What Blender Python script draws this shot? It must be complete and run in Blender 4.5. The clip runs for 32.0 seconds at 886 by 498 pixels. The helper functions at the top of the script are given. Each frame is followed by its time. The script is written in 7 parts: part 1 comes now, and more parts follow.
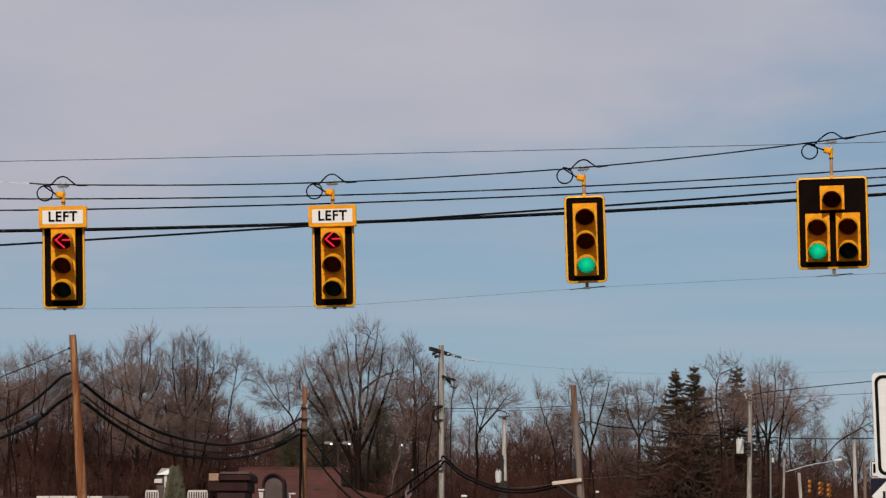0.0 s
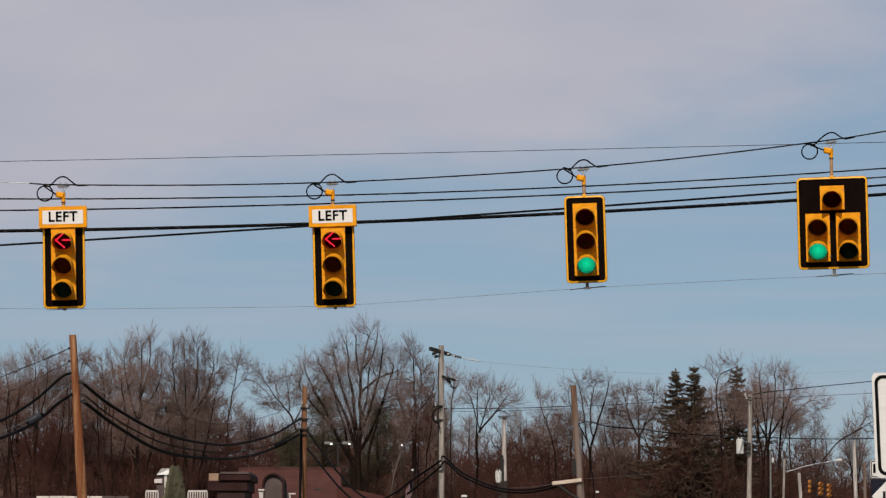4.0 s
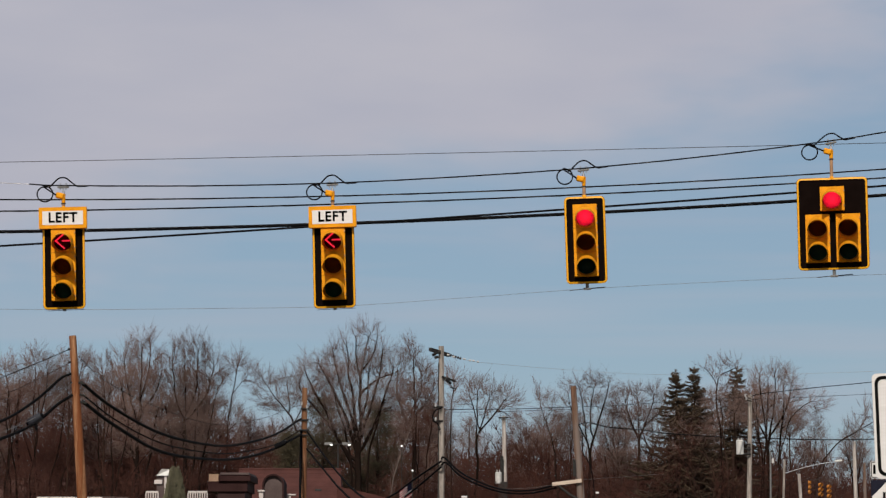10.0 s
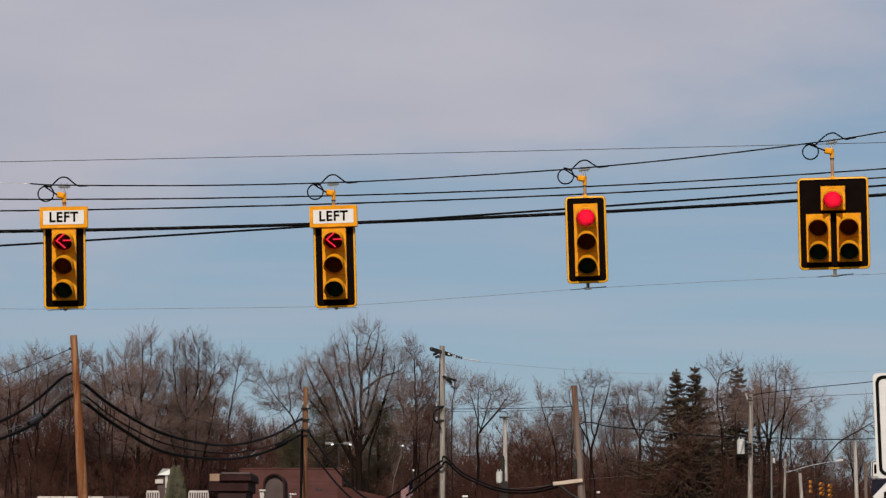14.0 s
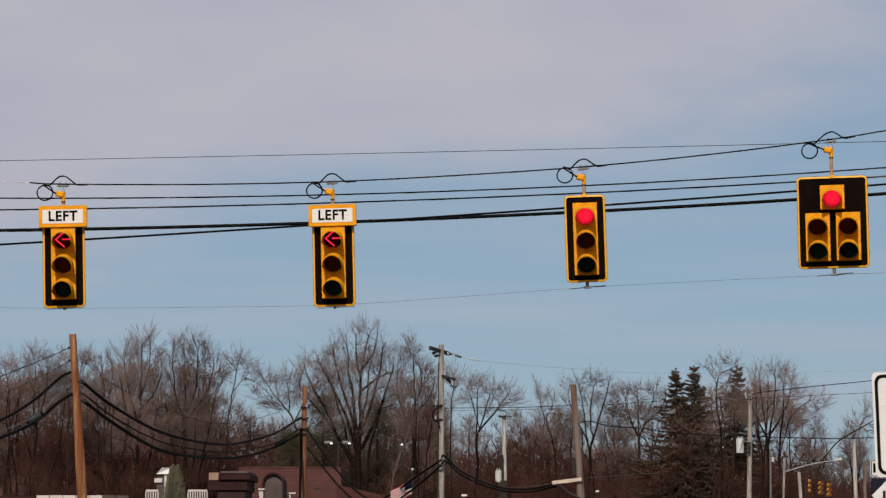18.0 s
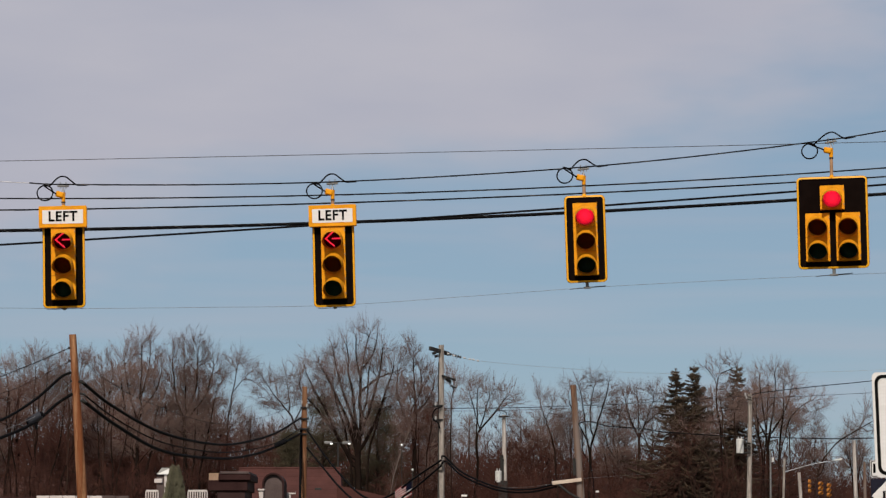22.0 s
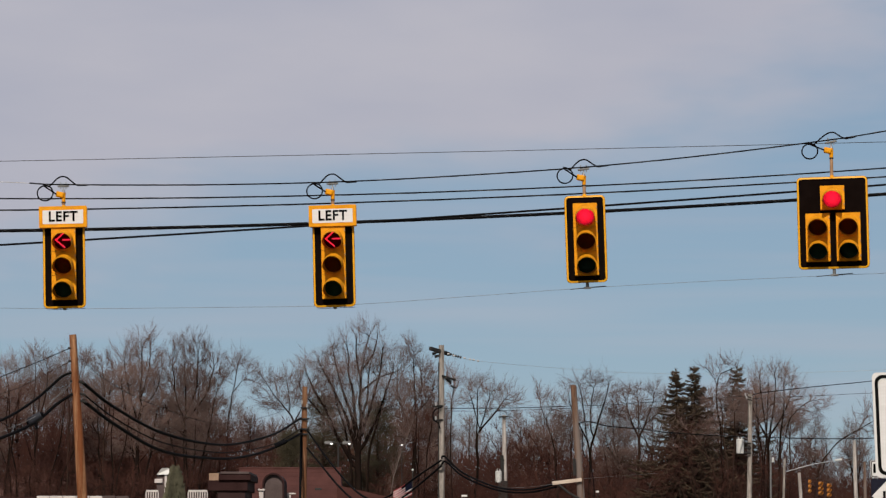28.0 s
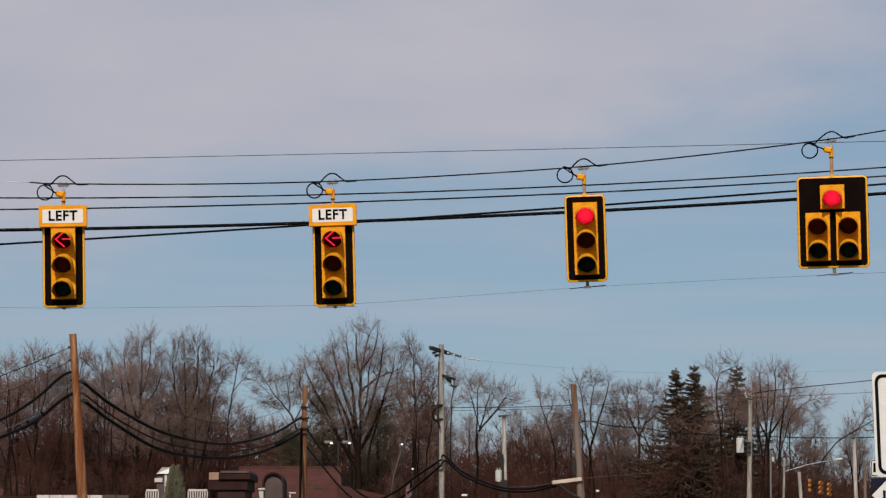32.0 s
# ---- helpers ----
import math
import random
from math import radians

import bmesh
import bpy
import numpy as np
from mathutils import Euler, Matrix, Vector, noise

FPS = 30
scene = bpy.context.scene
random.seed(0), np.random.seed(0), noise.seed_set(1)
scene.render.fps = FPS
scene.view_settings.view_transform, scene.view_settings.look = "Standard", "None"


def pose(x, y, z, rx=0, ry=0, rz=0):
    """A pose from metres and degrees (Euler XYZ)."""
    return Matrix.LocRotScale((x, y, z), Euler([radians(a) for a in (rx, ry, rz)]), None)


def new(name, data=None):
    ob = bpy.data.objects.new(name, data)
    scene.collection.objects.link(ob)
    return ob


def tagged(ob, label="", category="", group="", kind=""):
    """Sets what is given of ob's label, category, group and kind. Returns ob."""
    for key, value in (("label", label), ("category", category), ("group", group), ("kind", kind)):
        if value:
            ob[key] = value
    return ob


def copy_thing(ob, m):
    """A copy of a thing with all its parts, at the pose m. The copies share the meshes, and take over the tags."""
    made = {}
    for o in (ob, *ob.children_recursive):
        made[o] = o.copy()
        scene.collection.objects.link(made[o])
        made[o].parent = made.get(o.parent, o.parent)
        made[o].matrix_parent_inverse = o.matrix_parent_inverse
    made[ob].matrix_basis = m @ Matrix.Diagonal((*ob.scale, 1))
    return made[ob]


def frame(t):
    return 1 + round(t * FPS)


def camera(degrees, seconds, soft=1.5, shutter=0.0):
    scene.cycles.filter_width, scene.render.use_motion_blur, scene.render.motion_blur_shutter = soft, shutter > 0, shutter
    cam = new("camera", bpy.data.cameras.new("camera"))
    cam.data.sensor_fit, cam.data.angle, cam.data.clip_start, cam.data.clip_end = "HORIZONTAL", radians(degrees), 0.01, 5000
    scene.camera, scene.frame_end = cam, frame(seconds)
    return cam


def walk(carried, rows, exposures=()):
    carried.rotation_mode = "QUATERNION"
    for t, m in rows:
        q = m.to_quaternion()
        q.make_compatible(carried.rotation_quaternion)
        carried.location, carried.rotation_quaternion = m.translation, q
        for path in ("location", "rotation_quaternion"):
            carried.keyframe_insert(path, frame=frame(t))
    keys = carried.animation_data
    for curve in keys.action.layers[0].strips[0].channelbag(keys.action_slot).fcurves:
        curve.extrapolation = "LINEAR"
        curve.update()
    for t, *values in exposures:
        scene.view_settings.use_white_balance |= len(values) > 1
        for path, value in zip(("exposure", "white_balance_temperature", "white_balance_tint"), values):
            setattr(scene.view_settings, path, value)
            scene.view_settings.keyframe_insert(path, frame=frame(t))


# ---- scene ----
# ---------------------------------------------------------------- camera
# A long lens on a stand that is knocked now and then.
cam = camera(20.001, 32.0, soft=1.32)
walk(cam, [
    (0.0, pose(0, 0, 1.5, 97.1669, 0, -0.0003)),
    (0.5, pose(0, 0, 1.5, 97.1669, 0, -0.0003)),
    (1.0, pose(0, 0, 1.5, 97.1669, 0, -0.0035)),
    (1.5, pose(0, 0, 1.5, 97.1669, 0, -0.0003)),
    (2.0, pose(0, 0, 1.5, 97.1669, 0, -0.0003)),
    (2.5, pose(0, 0, 1.5, 97.1669, 0, -0.0003)),
    (3.0, pose(0, 0, 1.5, 97.1669, 0, -0.0003)),
    (3.5, pose(0, 0, 1.5, 97.1669, 0, -0.0003)),
    (5.5, pose(0, 0, 1.5, 97.1765, 0, -0.0003)),
    (6.0, pose(0, 0, 1.5, 97.1669, 0, -0.0003)),
    (6.5, pose(0, 0, 1.5, 97.1765, 0, -0.0003)),
    (7.0, pose(0, 0, 1.5, 97.1669, 0, -0.0003)),
    (7.5, pose(0, 0, 1.5, 97.1669, 0, -0.0003)),
    (8.0, pose(0, 0, 1.5, 97.1669, 0, -0.0003)),
    (8.5, pose(0, 0, 1.5, 97.1669, 0, -0.0003)),
    (9.0, pose(0, 0, 1.5, 97.1669, 0, -0.0003)),
    (9.5, pose(0, 0, 1.5, 97.2060, 0, -0.0003)),
    (10.0, pose(0, 0, 1.5, 97.1862, 0, -0.0003)),
    (10.5, pose(0, 0, 1.5, 97.2060, 0, -0.0003)),
    (11.0, pose(0, 0, 1.5, 97.1669, 0, -0.0003)),
    (11.5, pose(0, 0, 1.5, 97.1669, 0, 0.0167)),
    (12.0, pose(0, 0, 1.5, 97.1669, 0, -0.0003)),
    (12.5, pose(0, 0, 1.5, 97.1669, 0, 0.0167)),
    (13.0, pose(0, 0, 1.5, 97.1669, 0, 0.0098)),
    (13.5, pose(0, 0, 1.5, 97.1501, 0, -0.0003)),
    (14.0, pose(0, 0, 1.5, 97.1765, 0, 0.0201)),
    (14.5, pose(0, 0, 1.5, 97.1669, 0, -0.0003)),
    (16.5, pose(0, 0, 1.5, 97.1600, 0, -0.0003)),
    (17.0, pose(0, 0, 1.5, 97.1669, 0, -0.0003)),
    (17.5, pose(0, 0, 1.5, 97.1501, 0, -0.0003)),
    (18.0, pose(0, 0, 1.5, 97.1536, 0, -0.0003)),
    (18.5, pose(0, 0, 1.5, 97.1669, 0, -0.0035)),
    (19.0, pose(0, 0, 1.5, 97.1669, 0, -0.0003)),
    (19.5, pose(0, 0, 1.5, 97.1269, 0, -0.0003)),
    (20.0, pose(0, 0, 1.5, 97.1467, 0, 0.0031)),
    (20.5, pose(0, 0, 1.5, 97.1467, 0, -0.0003)),
    (21.0, pose(0, 0, 1.5, 97.1602, 0, -0.0003)),
    (21.5, pose(0, 0, 1.5, 97.1467, 0, -0.0003)),
    (22.0, pose(0, 0, 1.5, 97.1600, 0, -0.0003)),
    (22.5, pose(0, 0, 1.5, 97.1602, 0, -0.0003)),
    (23.0, pose(0, 0, 1.5, 97.1669, 0, -0.0003)),
    (23.5, pose(0, 0, 1.5, 97.1669, 0, -0.0003)),
    (24.0, pose(0, 0, 1.5, 97.1669, 0, -0.0003)),
    (24.5, pose(0, 0, 1.5, 97.1634, 0, -0.0003)),
    (25.0, pose(0, 0, 1.5, 97.1669, 0, -0.0003)),
    (25.5, pose(0, 0, 1.5, 97.1568, 0, 0.0031)),
    (27.5, pose(0, 0, 1.5, 97.1669, 0, -0.0003)),
    (28.0, pose(0, 0, 1.5, 97.1636, 0, 0.0031)),
    (28.5, pose(0, 0, 1.5, 97.1501, 0, 0.0031)),
    (29.0, pose(0, 0, 1.5, 97.1467, 0, 0.0031)),
    (29.5, pose(0, 0, 1.5, 97.1501, 0, -0.0003)),
    (30.0, pose(0, 0, 1.5, 97.1467, 0, -0.0003)),
    (30.5, pose(0, 0, 1.5, 97.1669, 0, 0.0031)),
    (31.0, pose(0, 0, 1.5, 97.1669, 0, 0.0031)),
    (31.5, pose(0, 0, 1.5, 97.1467, 0, 0.0031)),
    (32.0, pose(0, 0, 1.5, 97.1467, 0, 0.0031)),
], exposures=[(0.0, 0.0), (32.0, 0.0)])

# ---------------------------------------------------------------- world and sun
SUN_ELEVATION, SUN_AZIMUTH = 42.0, 188.0     # degrees; the azimuth turns from +y towards +x


def make_world():
    world = bpy.data.worlds.new("winter_sky")
    scene.world = world
    world.use_nodes = True
    nt = world.node_tree
    nt.nodes.clear()
    out = nt.nodes.new("ShaderNodeOutputWorld")
    bg = nt.nodes.new("ShaderNodeBackground")
    bg.inputs["Strength"].default_value = 0.1
    sky = nt.nodes.new("ShaderNodeTexSky")
    sky.sky_type = 'NISHITA'
    sky.sun_disc = False
    sky.sun_elevation = radians(SUN_ELEVATION)
    sky.sun_rotation = radians(SUN_AZIMUTH)
    sky.air_density, sky.dust_density, sky.ozone_density = 1.0, 0.6, 2.0
    coord = nt.nodes.new("ShaderNodeTexCoord")
    # thin high cloud: a broad sheet with a torn lower edge, and faint streaks below it
    stretch = nt.nodes.new("ShaderNodeMapping")
    stretch.inputs["Scale"].default_value = (5.0, 5.0, 17.0)
    stretch.inputs["Rotation"].default_value = (0.0, radians(-9), 0.0)
    nt.links.new(coord.outputs["Generated"], stretch.inputs["Vector"])
    n1 = nt.nodes.new("ShaderNodeTexNoise")
    n1.inputs["Scale"].default_value, n1.inputs["Detail"].default_value, n1.inputs["Roughness"].default_value = 1.3, 4.5, 0.52
    nt.links.new(stretch.outputs["Vector"], n1.inputs["Vector"])
    sep = nt.nodes.new("ShaderNodeSeparateXYZ")
    nt.links.new(coord.outputs["Generated"], sep.inputs["Vector"])
    tilt = nt.nodes.new("ShaderNodeMath")      # the sheet's edge lies higher towards +x
    tilt.operation = 'MULTIPLY_ADD'
    tilt.inputs[1].default_value = -0.27
    nt.links.new(sep.outputs["X"], tilt.inputs[0])
    nt.links.new(sep.outputs["Z"], tilt.inputs[2])
    puff = nt.nodes.new("ShaderNodeMath")
    puff.operation = 'MULTIPLY_ADD'
    puff.inputs[1].default_value = 0.13
    nt.links.new(n1.outputs["Fac"], puff.inputs[0])
    nt.links.new(tilt.outputs[0], puff.inputs[2])
    edge = nt.nodes.new("ShaderNodeMapRange")
    edge.interpolation_type = 'SMOOTHSTEP'
    edge.inputs["From Min"].default_value, edge.inputs["From Max"].default_value = 0.191, 0.254
    edge.inputs["To Min"].default_value, edge.inputs["To Max"].default_value = 0.0, 0.93
    nt.links.new(puff.outputs[0], edge.inputs["Value"])
    streak = nt.nodes.new("ShaderNodeMapping")
    streak.inputs["Scale"].default_value = (3.0, 3.0, 60.0)
    streak.inputs["Rotation"].default_value = (0.0, radians(-3), 0.0)
    nt.links.new(coord.outputs["Generated"], streak.inputs["Vector"])
    n2 = nt.nodes.new("ShaderNodeTexNoise")
    n2.inputs["Scale"].default_value, n2.inputs["Detail"].default_value = 1.0, 3.0
    nt.links.new(streak.outputs["Vector"], n2.inputs["Vector"])
    faint = nt.nodes.new("ShaderNodeMapRange")
    faint.inputs["From Min"].default_value, faint.inputs["From Max"].default_value = 0.45, 0.75
    faint.inputs["To Min"].default_value, faint.inputs["To Max"].default_value = 0.0, 0.42
    nt.links.new(n2.outputs["Fac"], faint.inputs["Value"])
    top = nt.nodes.new("ShaderNodeMath")
    top.operation = 'MAXIMUM'
    nt.links.new(edge.outputs["Result"], top.inputs[0])
    nt.links.new(faint.outputs["Result"], top.inputs[1])
    # clear air: the sky texture, cooled and lowered a little as through thin veil
    clear = nt.nodes.new("ShaderNodeMix")
    clear.data_type = 'RGBA'
    clear.inputs["Factor"].default_value = 0.75
    nt.links.new(sky.outputs["Color"], clear.inputs["A"])
    clear.inputs["B"].default_value = (2.24, 3.27, 4.40, 1)
    mix = nt.nodes.new("ShaderNodeMix")
    mix.data_type = 'RGBA'
    nt.links.new(top.outputs[0], mix.inputs["Factor"])
    nt.links.new(clear.outputs["Result"], mix.inputs["A"])
    shade = nt.nodes.new("ShaderNodeMix")      # thicker and thinner parts of the sheet
    shade.data_type = 'RGBA'
    shade.inputs["A"].default_value, shade.inputs["B"].default_value = (4.25, 4.28, 5.05, 1), (4.95, 4.80, 5.35, 1)
    thick = nt.nodes.new("ShaderNodeMapRange")
    thick.inputs["From Min"].default_value, thick.inputs["From Max"].default_value = 0.3, 0.7
    n3 = nt.nodes.new("ShaderNodeTexNoise")
    n3.inputs["Scale"].default_value, n3.inputs["Detail"].default_value, n3.inputs["Roughness"].default_value = 1.6, 4.0, 0.5
    nt.links.new(stretch.outputs["Vector"], n3.inputs["Vector"])
    nt.links.new(n3.outputs["Fac"], thick.inputs["Value"])
    nt.links.new(thick.outputs["Result"], shade.inputs["Factor"])
    nt.links.new(shade.outputs["Result"], mix.inputs["B"])
    nt.links.new(mix.outputs["Result"], bg.inputs["Color"])
    nt.links.new(bg.outputs[0], out.inputs["Surface"])


def make_sun():
    data = bpy.data.lights.new("sun", 'SUN')
    data.energy, data.angle, data.color = 4.8, radians(0.6), (1.0, 0.93, 0.82)
    ob = new("sun", data)
    a, e = radians(SUN_AZIMUTH), radians(SUN_ELEVATION)
    to_sun = Vector((math.sin(a) * math.cos(e), math.cos(a) * math.cos(e), math.sin(e)))
    ob.rotation_euler = to_sun.to_track_quat('Z', 'Y').to_euler()
    ob.location = to_sun * 200


make_world()
make_sun()


# ---------------------------------------------------------------- materials
def material(name, dark, light, rough=0.7, metal=0.0, scale=6.0, fine=40.0, bump=0.15, glow=None, strength=0.0, stretch=(1, 1, 1), vary=0.0, spec=None, edge=(0.32, 0.68), stain=None):
    """A surface that wanders between two colours at two scales, with a fine relief."""
    m = bpy.data.materials.new(name)
    m.use_nodes = True
    nt = m.node_tree
    b = nt.nodes["Principled BSDF"]
    b.inputs["Roughness"].default_value, b.inputs["Metallic"].default_value = rough, metal
    b.inputs["Specular IOR Level"].default_value = spec if spec is not None else (0.5 if rough < 0.6 else 0.2)
    coord = nt.nodes.new("ShaderNodeTexCoord")
    mp = nt.nodes.new("ShaderNodeMapping")
    mp.inputs["Scale"].default_value = stretch
    nt.links.new(coord.outputs["Object"], mp.inputs["Vector"])
    n1 = nt.nodes.new("ShaderNodeTexNoise")
    n1.inputs["Scale"].default_value, n1.inputs["Detail"].default_value = scale, 4.0
    n2 = nt.nodes.new("ShaderNodeTexNoise")
    n2.inputs["Scale"].default_value, n2.inputs["Detail"].default_value = fine, 2.0
    nt.links.new(mp.outputs["Vector"], n1.inputs["Vector"])
    nt.links.new(mp.outputs["Vector"], n2.inputs["Vector"])
    half = nt.nodes.new("ShaderNodeMath")
    half.operation = 'MULTIPLY_ADD'
    half.inputs[1].default_value, half.inputs[2].default_value = 0.35, 0.0
    nt.links.new(n2.outputs["Fac"], half.inputs[0])
    total = nt.nodes.new("ShaderNodeMath")
    total.operation = 'MULTIPLY_ADD'
    total.inputs[1].default_value = 0.65
    nt.links.new(n1.outputs["Fac"], total.inputs[0])
    nt.links.new(half.outputs[0], total.inputs[2])
    ramp = nt.nodes.new("ShaderNodeValToRGB")
    ramp.color_ramp.elements[0].position, ramp.color_ramp.elements[1].position = edge
    ramp.color_ramp.elements[0].color, ramp.color_ramp.elements[1].color = (*dark, 1), (*light, 1)
    nt.links.new(total.outputs[0], ramp.inputs["Fac"])
    colour = ramp.outputs["Color"]
    if stain:
        streak = nt.nodes.new("ShaderNodeTexNoise")
        streak.inputs["Scale"].default_value, streak.inputs["Detail"].default_value = 0.9, 3.0
        nt.links.new(mp.outputs["Vector"], streak.inputs["Vector"])
        reach = nt.nodes.new("ShaderNodeMapRange")
        reach.inputs["From Min"].default_value, reach.inputs["From Max"].default_value = 0.43, 0.57
        reach.inputs["To Max"].default_value = 0.85
        nt.links.new(streak.outputs["Fac"], reach.inputs["Value"])
        over = nt.nodes.new("ShaderNodeMix")
        over.data_type = 'RGBA'
        over.inputs["B"].default_value = (*stain, 1)
        nt.links.new(reach.outputs["Result"], over.inputs["Factor"])
        nt.links.new(colour, over.inputs["A"])
        colour = over.outputs["Result"]
    if vary:
        info = nt.nodes.new("ShaderNodeObjectInfo")
        hsv = nt.nodes.new("ShaderNodeHueSaturation")
        span = nt.nodes.new("ShaderNodeMapRange")
        span.inputs["To Min"].default_value, span.inputs["To Max"].default_value = 1 - vary, 1 + vary
        nt.links.new(info.outputs["Random"], span.inputs["Value"])
        nt.links.new(span.outputs["Result"], hsv.inputs["Value"])
        nt.links.new(colour, hsv.inputs["Color"])
        colour = hsv.outputs["Color"]
    nt.links.new(colour, b.inputs["Base Color"])
    if bump:
        bp = nt.nodes.new("ShaderNodeBump")
        bp.inputs["Strength"].default_value = bump
        bp.inputs["Distance"].default_value = 0.01
        nt.links.new(n2.outputs["Fac"], bp.inputs["Height"])
        nt.links.new(bp.outputs["Normal"], b.inputs["Normal"])
    if glow:
        b.inputs["Emission Color"].default_value = (*glow, 1)
        b.inputs["Emission Strength"].default_value = strength
    return m


def lens_material(name, tint, body):
    """Coloured moulded plastic: light goes through it and takes its colour; a weak gloss on top."""
    m = bpy.data.materials.new(name)
    m.use_nodes = True
    nt = m.node_tree
    nt.nodes.clear()
    out = nt.nodes.new("ShaderNodeOutputMaterial")
    clear = nt.nodes.new("ShaderNodeBsdfTransparent")
    clear.inputs["Color"].default_value = (*tint, 1)
    gloss = nt.nodes.new("ShaderNodeBsdfGlossy")
    gloss.inputs["Roughness"].default_value = 0.25
    cells = nt.nodes.new("ShaderNodeTexVoronoi")
    cells.inputs["Scale"].default_value = 45.0
    coord = nt.nodes.new("ShaderNodeTexCoord")
    nt.links.new(coord.outputs["Object"], cells.inputs["Vector"])
    bp = nt.nodes.new("ShaderNodeBump")
    bp.inputs["Strength"].default_value = 0.4
    bp.inputs["Distance"].default_value = 0.004
    nt.links.new(cells.outputs["Distance"], bp.inputs["Height"])
    nt.links.new(bp.outputs["Normal"], gloss.inputs["Normal"])
    fres = nt.nodes.new("ShaderNodeFresnel")
    fres.inputs["IOR"].default_value = 1.12
    mix = nt.nodes.new("ShaderNodeMixShader")
    nt.links.new(fres.outputs["Fac"], mix.inputs["Fac"])
    cloudy = nt.nodes.new("ShaderNodeBsdfDiffuse")
    cloudy.inputs["Color"].default_value = (*body, 1)
    milk = nt.nodes.new("ShaderNodeMixShader")
    milk.inputs["Fac"].default_value = 0.22
    nt.links.new(clear.outputs[0], milk.inputs[1])
    nt.links.new(cloudy.outputs[0], milk.inputs[2])
    nt.links.new(milk.outputs[0], mix.inputs[1])
    nt.links.new(gloss.outputs[0], mix.inputs[2])
    nt.links.new(mix.outputs[0], out.inputs["Surface"])
    return m


def lamp_material(name):
    """A round panel of white LEDs: brightest in its middle, with the cells just showing."""
    m = bpy.data.materials.new(name)
    m.use_nodes = True
    nt = m.node_tree
    p = nt.nodes["Principled BSDF"]
    p.inputs["Base Color"].default_value = (0.7, 0.7, 0.7, 1)
    p.inputs["Emission Color"].default_value = (1, 1, 1, 1)
    coord = nt.nodes.new("ShaderNodeTexCoord")
    far = nt.nodes.new("ShaderNodeVectorMath")
    far.operation = 'LENGTH'
    nt.links.new(coord.outputs["Object"], far.inputs[0])
    fall = nt.nodes.new("ShaderNodeMapRange")
    fall.inputs["From Min"].default_value, fall.inputs["From Max"].default_value = 0.02, 0.14
    fall.inputs["To Min"].default_value, fall.inputs["To Max"].default_value = 2.9, 1.0
    nt.links.new(far.outputs["Value"], fall.inputs["Value"])
    cells = nt.nodes.new("ShaderNodeTexVoronoi")
    cells.inputs["Scale"].default_value = 42.0
    nt.links.new(coord.outputs["Object"], cells.inputs["Vector"])
    dots = nt.nodes.new("ShaderNodeMath")
    dots.operation = 'MULTIPLY_ADD'
    dots.inputs[1].default_value = -0.7
    nt.links.new(cells.outputs["Distance"], dots.inputs[0])
    nt.links.new(fall.outputs["Result"], dots.inputs[2])
    nt.links.new(dots.outputs[0], p.inputs["Emission Strength"])
    return m


def stripe_material(name, a, b, count, slope):
    """Stripes of two cloth colours, counted over one metre of height; they fall away along x by the slope."""
    m = bpy.data.materials.new(name)
    m.use_nodes = True
    nt = m.node_tree
    p = nt.nodes["Principled BSDF"]
    p.inputs["Roughness"].default_value = 0.85
    coord = nt.nodes.new("ShaderNodeTexCoord")
    sep = nt.nodes.new("ShaderNodeSeparateXYZ")
    nt.links.new(coord.outputs["Object"], sep.inputs["Vector"])
    mul = nt.nodes.new("ShaderNodeMath")
    mul.operation = 'MULTIPLY'
    mul.inputs[1].default_value = count / 2
    fall = nt.nodes.new("ShaderNodeMath")
    fall.operation = 'MULTIPLY_ADD'
    fall.inputs[1].default_value = -slope
    nt.links.new(sep.outputs["X"], fall.inputs[0])
    nt.links.new(sep.outputs["Z"], fall.inputs[2])
    nt.links.new(fall.outputs[0], mul.inputs[0])
    frac = nt.nodes.new("ShaderNodeMath")
    frac.operation = 'FRACT'
    nt.links.new(mul.outputs[0], frac.inputs[0])
    gt = nt.nodes.new("ShaderNodeMath")
    gt.operation = 'GREATER_THAN'
    gt.inputs[1].default_value = 0.5
    nt.links.new(frac.outputs[0], gt.inputs[0])
    mix = nt.nodes.new("ShaderNodeMix")
    mix.data_type = 'RGBA'
    nt.links.new(gt.outputs[0], mix.inputs["Factor"])
    mix.inputs["A"].default_value, mix.inputs["B"].default_value = (*a, 1), (*b, 1)
    nt.links.new(mix.outputs["Result"], p.inputs["Base Color"])
    return m


# signal yellow dimmed in its colour, for far visors only partly in the sun
DIM_YELLOW = material("shade_dimmed_signal_paint", (0.22, 0.078, 0.011), (0.44, 0.175, 0.035), 0.6, 0, 9, 60, 0.1)
YELLOW = material("signal_yellow_paint", (0.49, 0.184, 0.0030), (0.67, 0.275, 0.0068), 0.5, 0, 9, 120, 0.05, spec=0.1)
TAPE = material("yellow_reflective_tape", (0.55, 0.240, 0.006), (0.69, 0.320, 0.010), 0.5, 0, 20, 200, 0.03, spec=0.2)
BLACK = material("backplate_black", (0.0036, 0.0020, 0.0016), (0.0062, 0.0036, 0.0030), 0.85, 0, 8, 90, 0.08, spec=0.015)
INNER = material("dark_lens_chamber", (0.07, 0.06, 0.055), (0.12, 0.105, 0.095), 0.6, 0, 30, 140, 0.1)
STEEL = material("galvanised_steel", (0.30, 0.30, 0.31), (0.48, 0.48, 0.49), 0.4, 0.8, 14, 90, 0.1)
DULL_STEEL = material("dull_weathered_steel", (0.10, 0.10, 0.10), (0.19, 0.185, 0.18), 0.6, 0.3, 14, 90, 0.1)
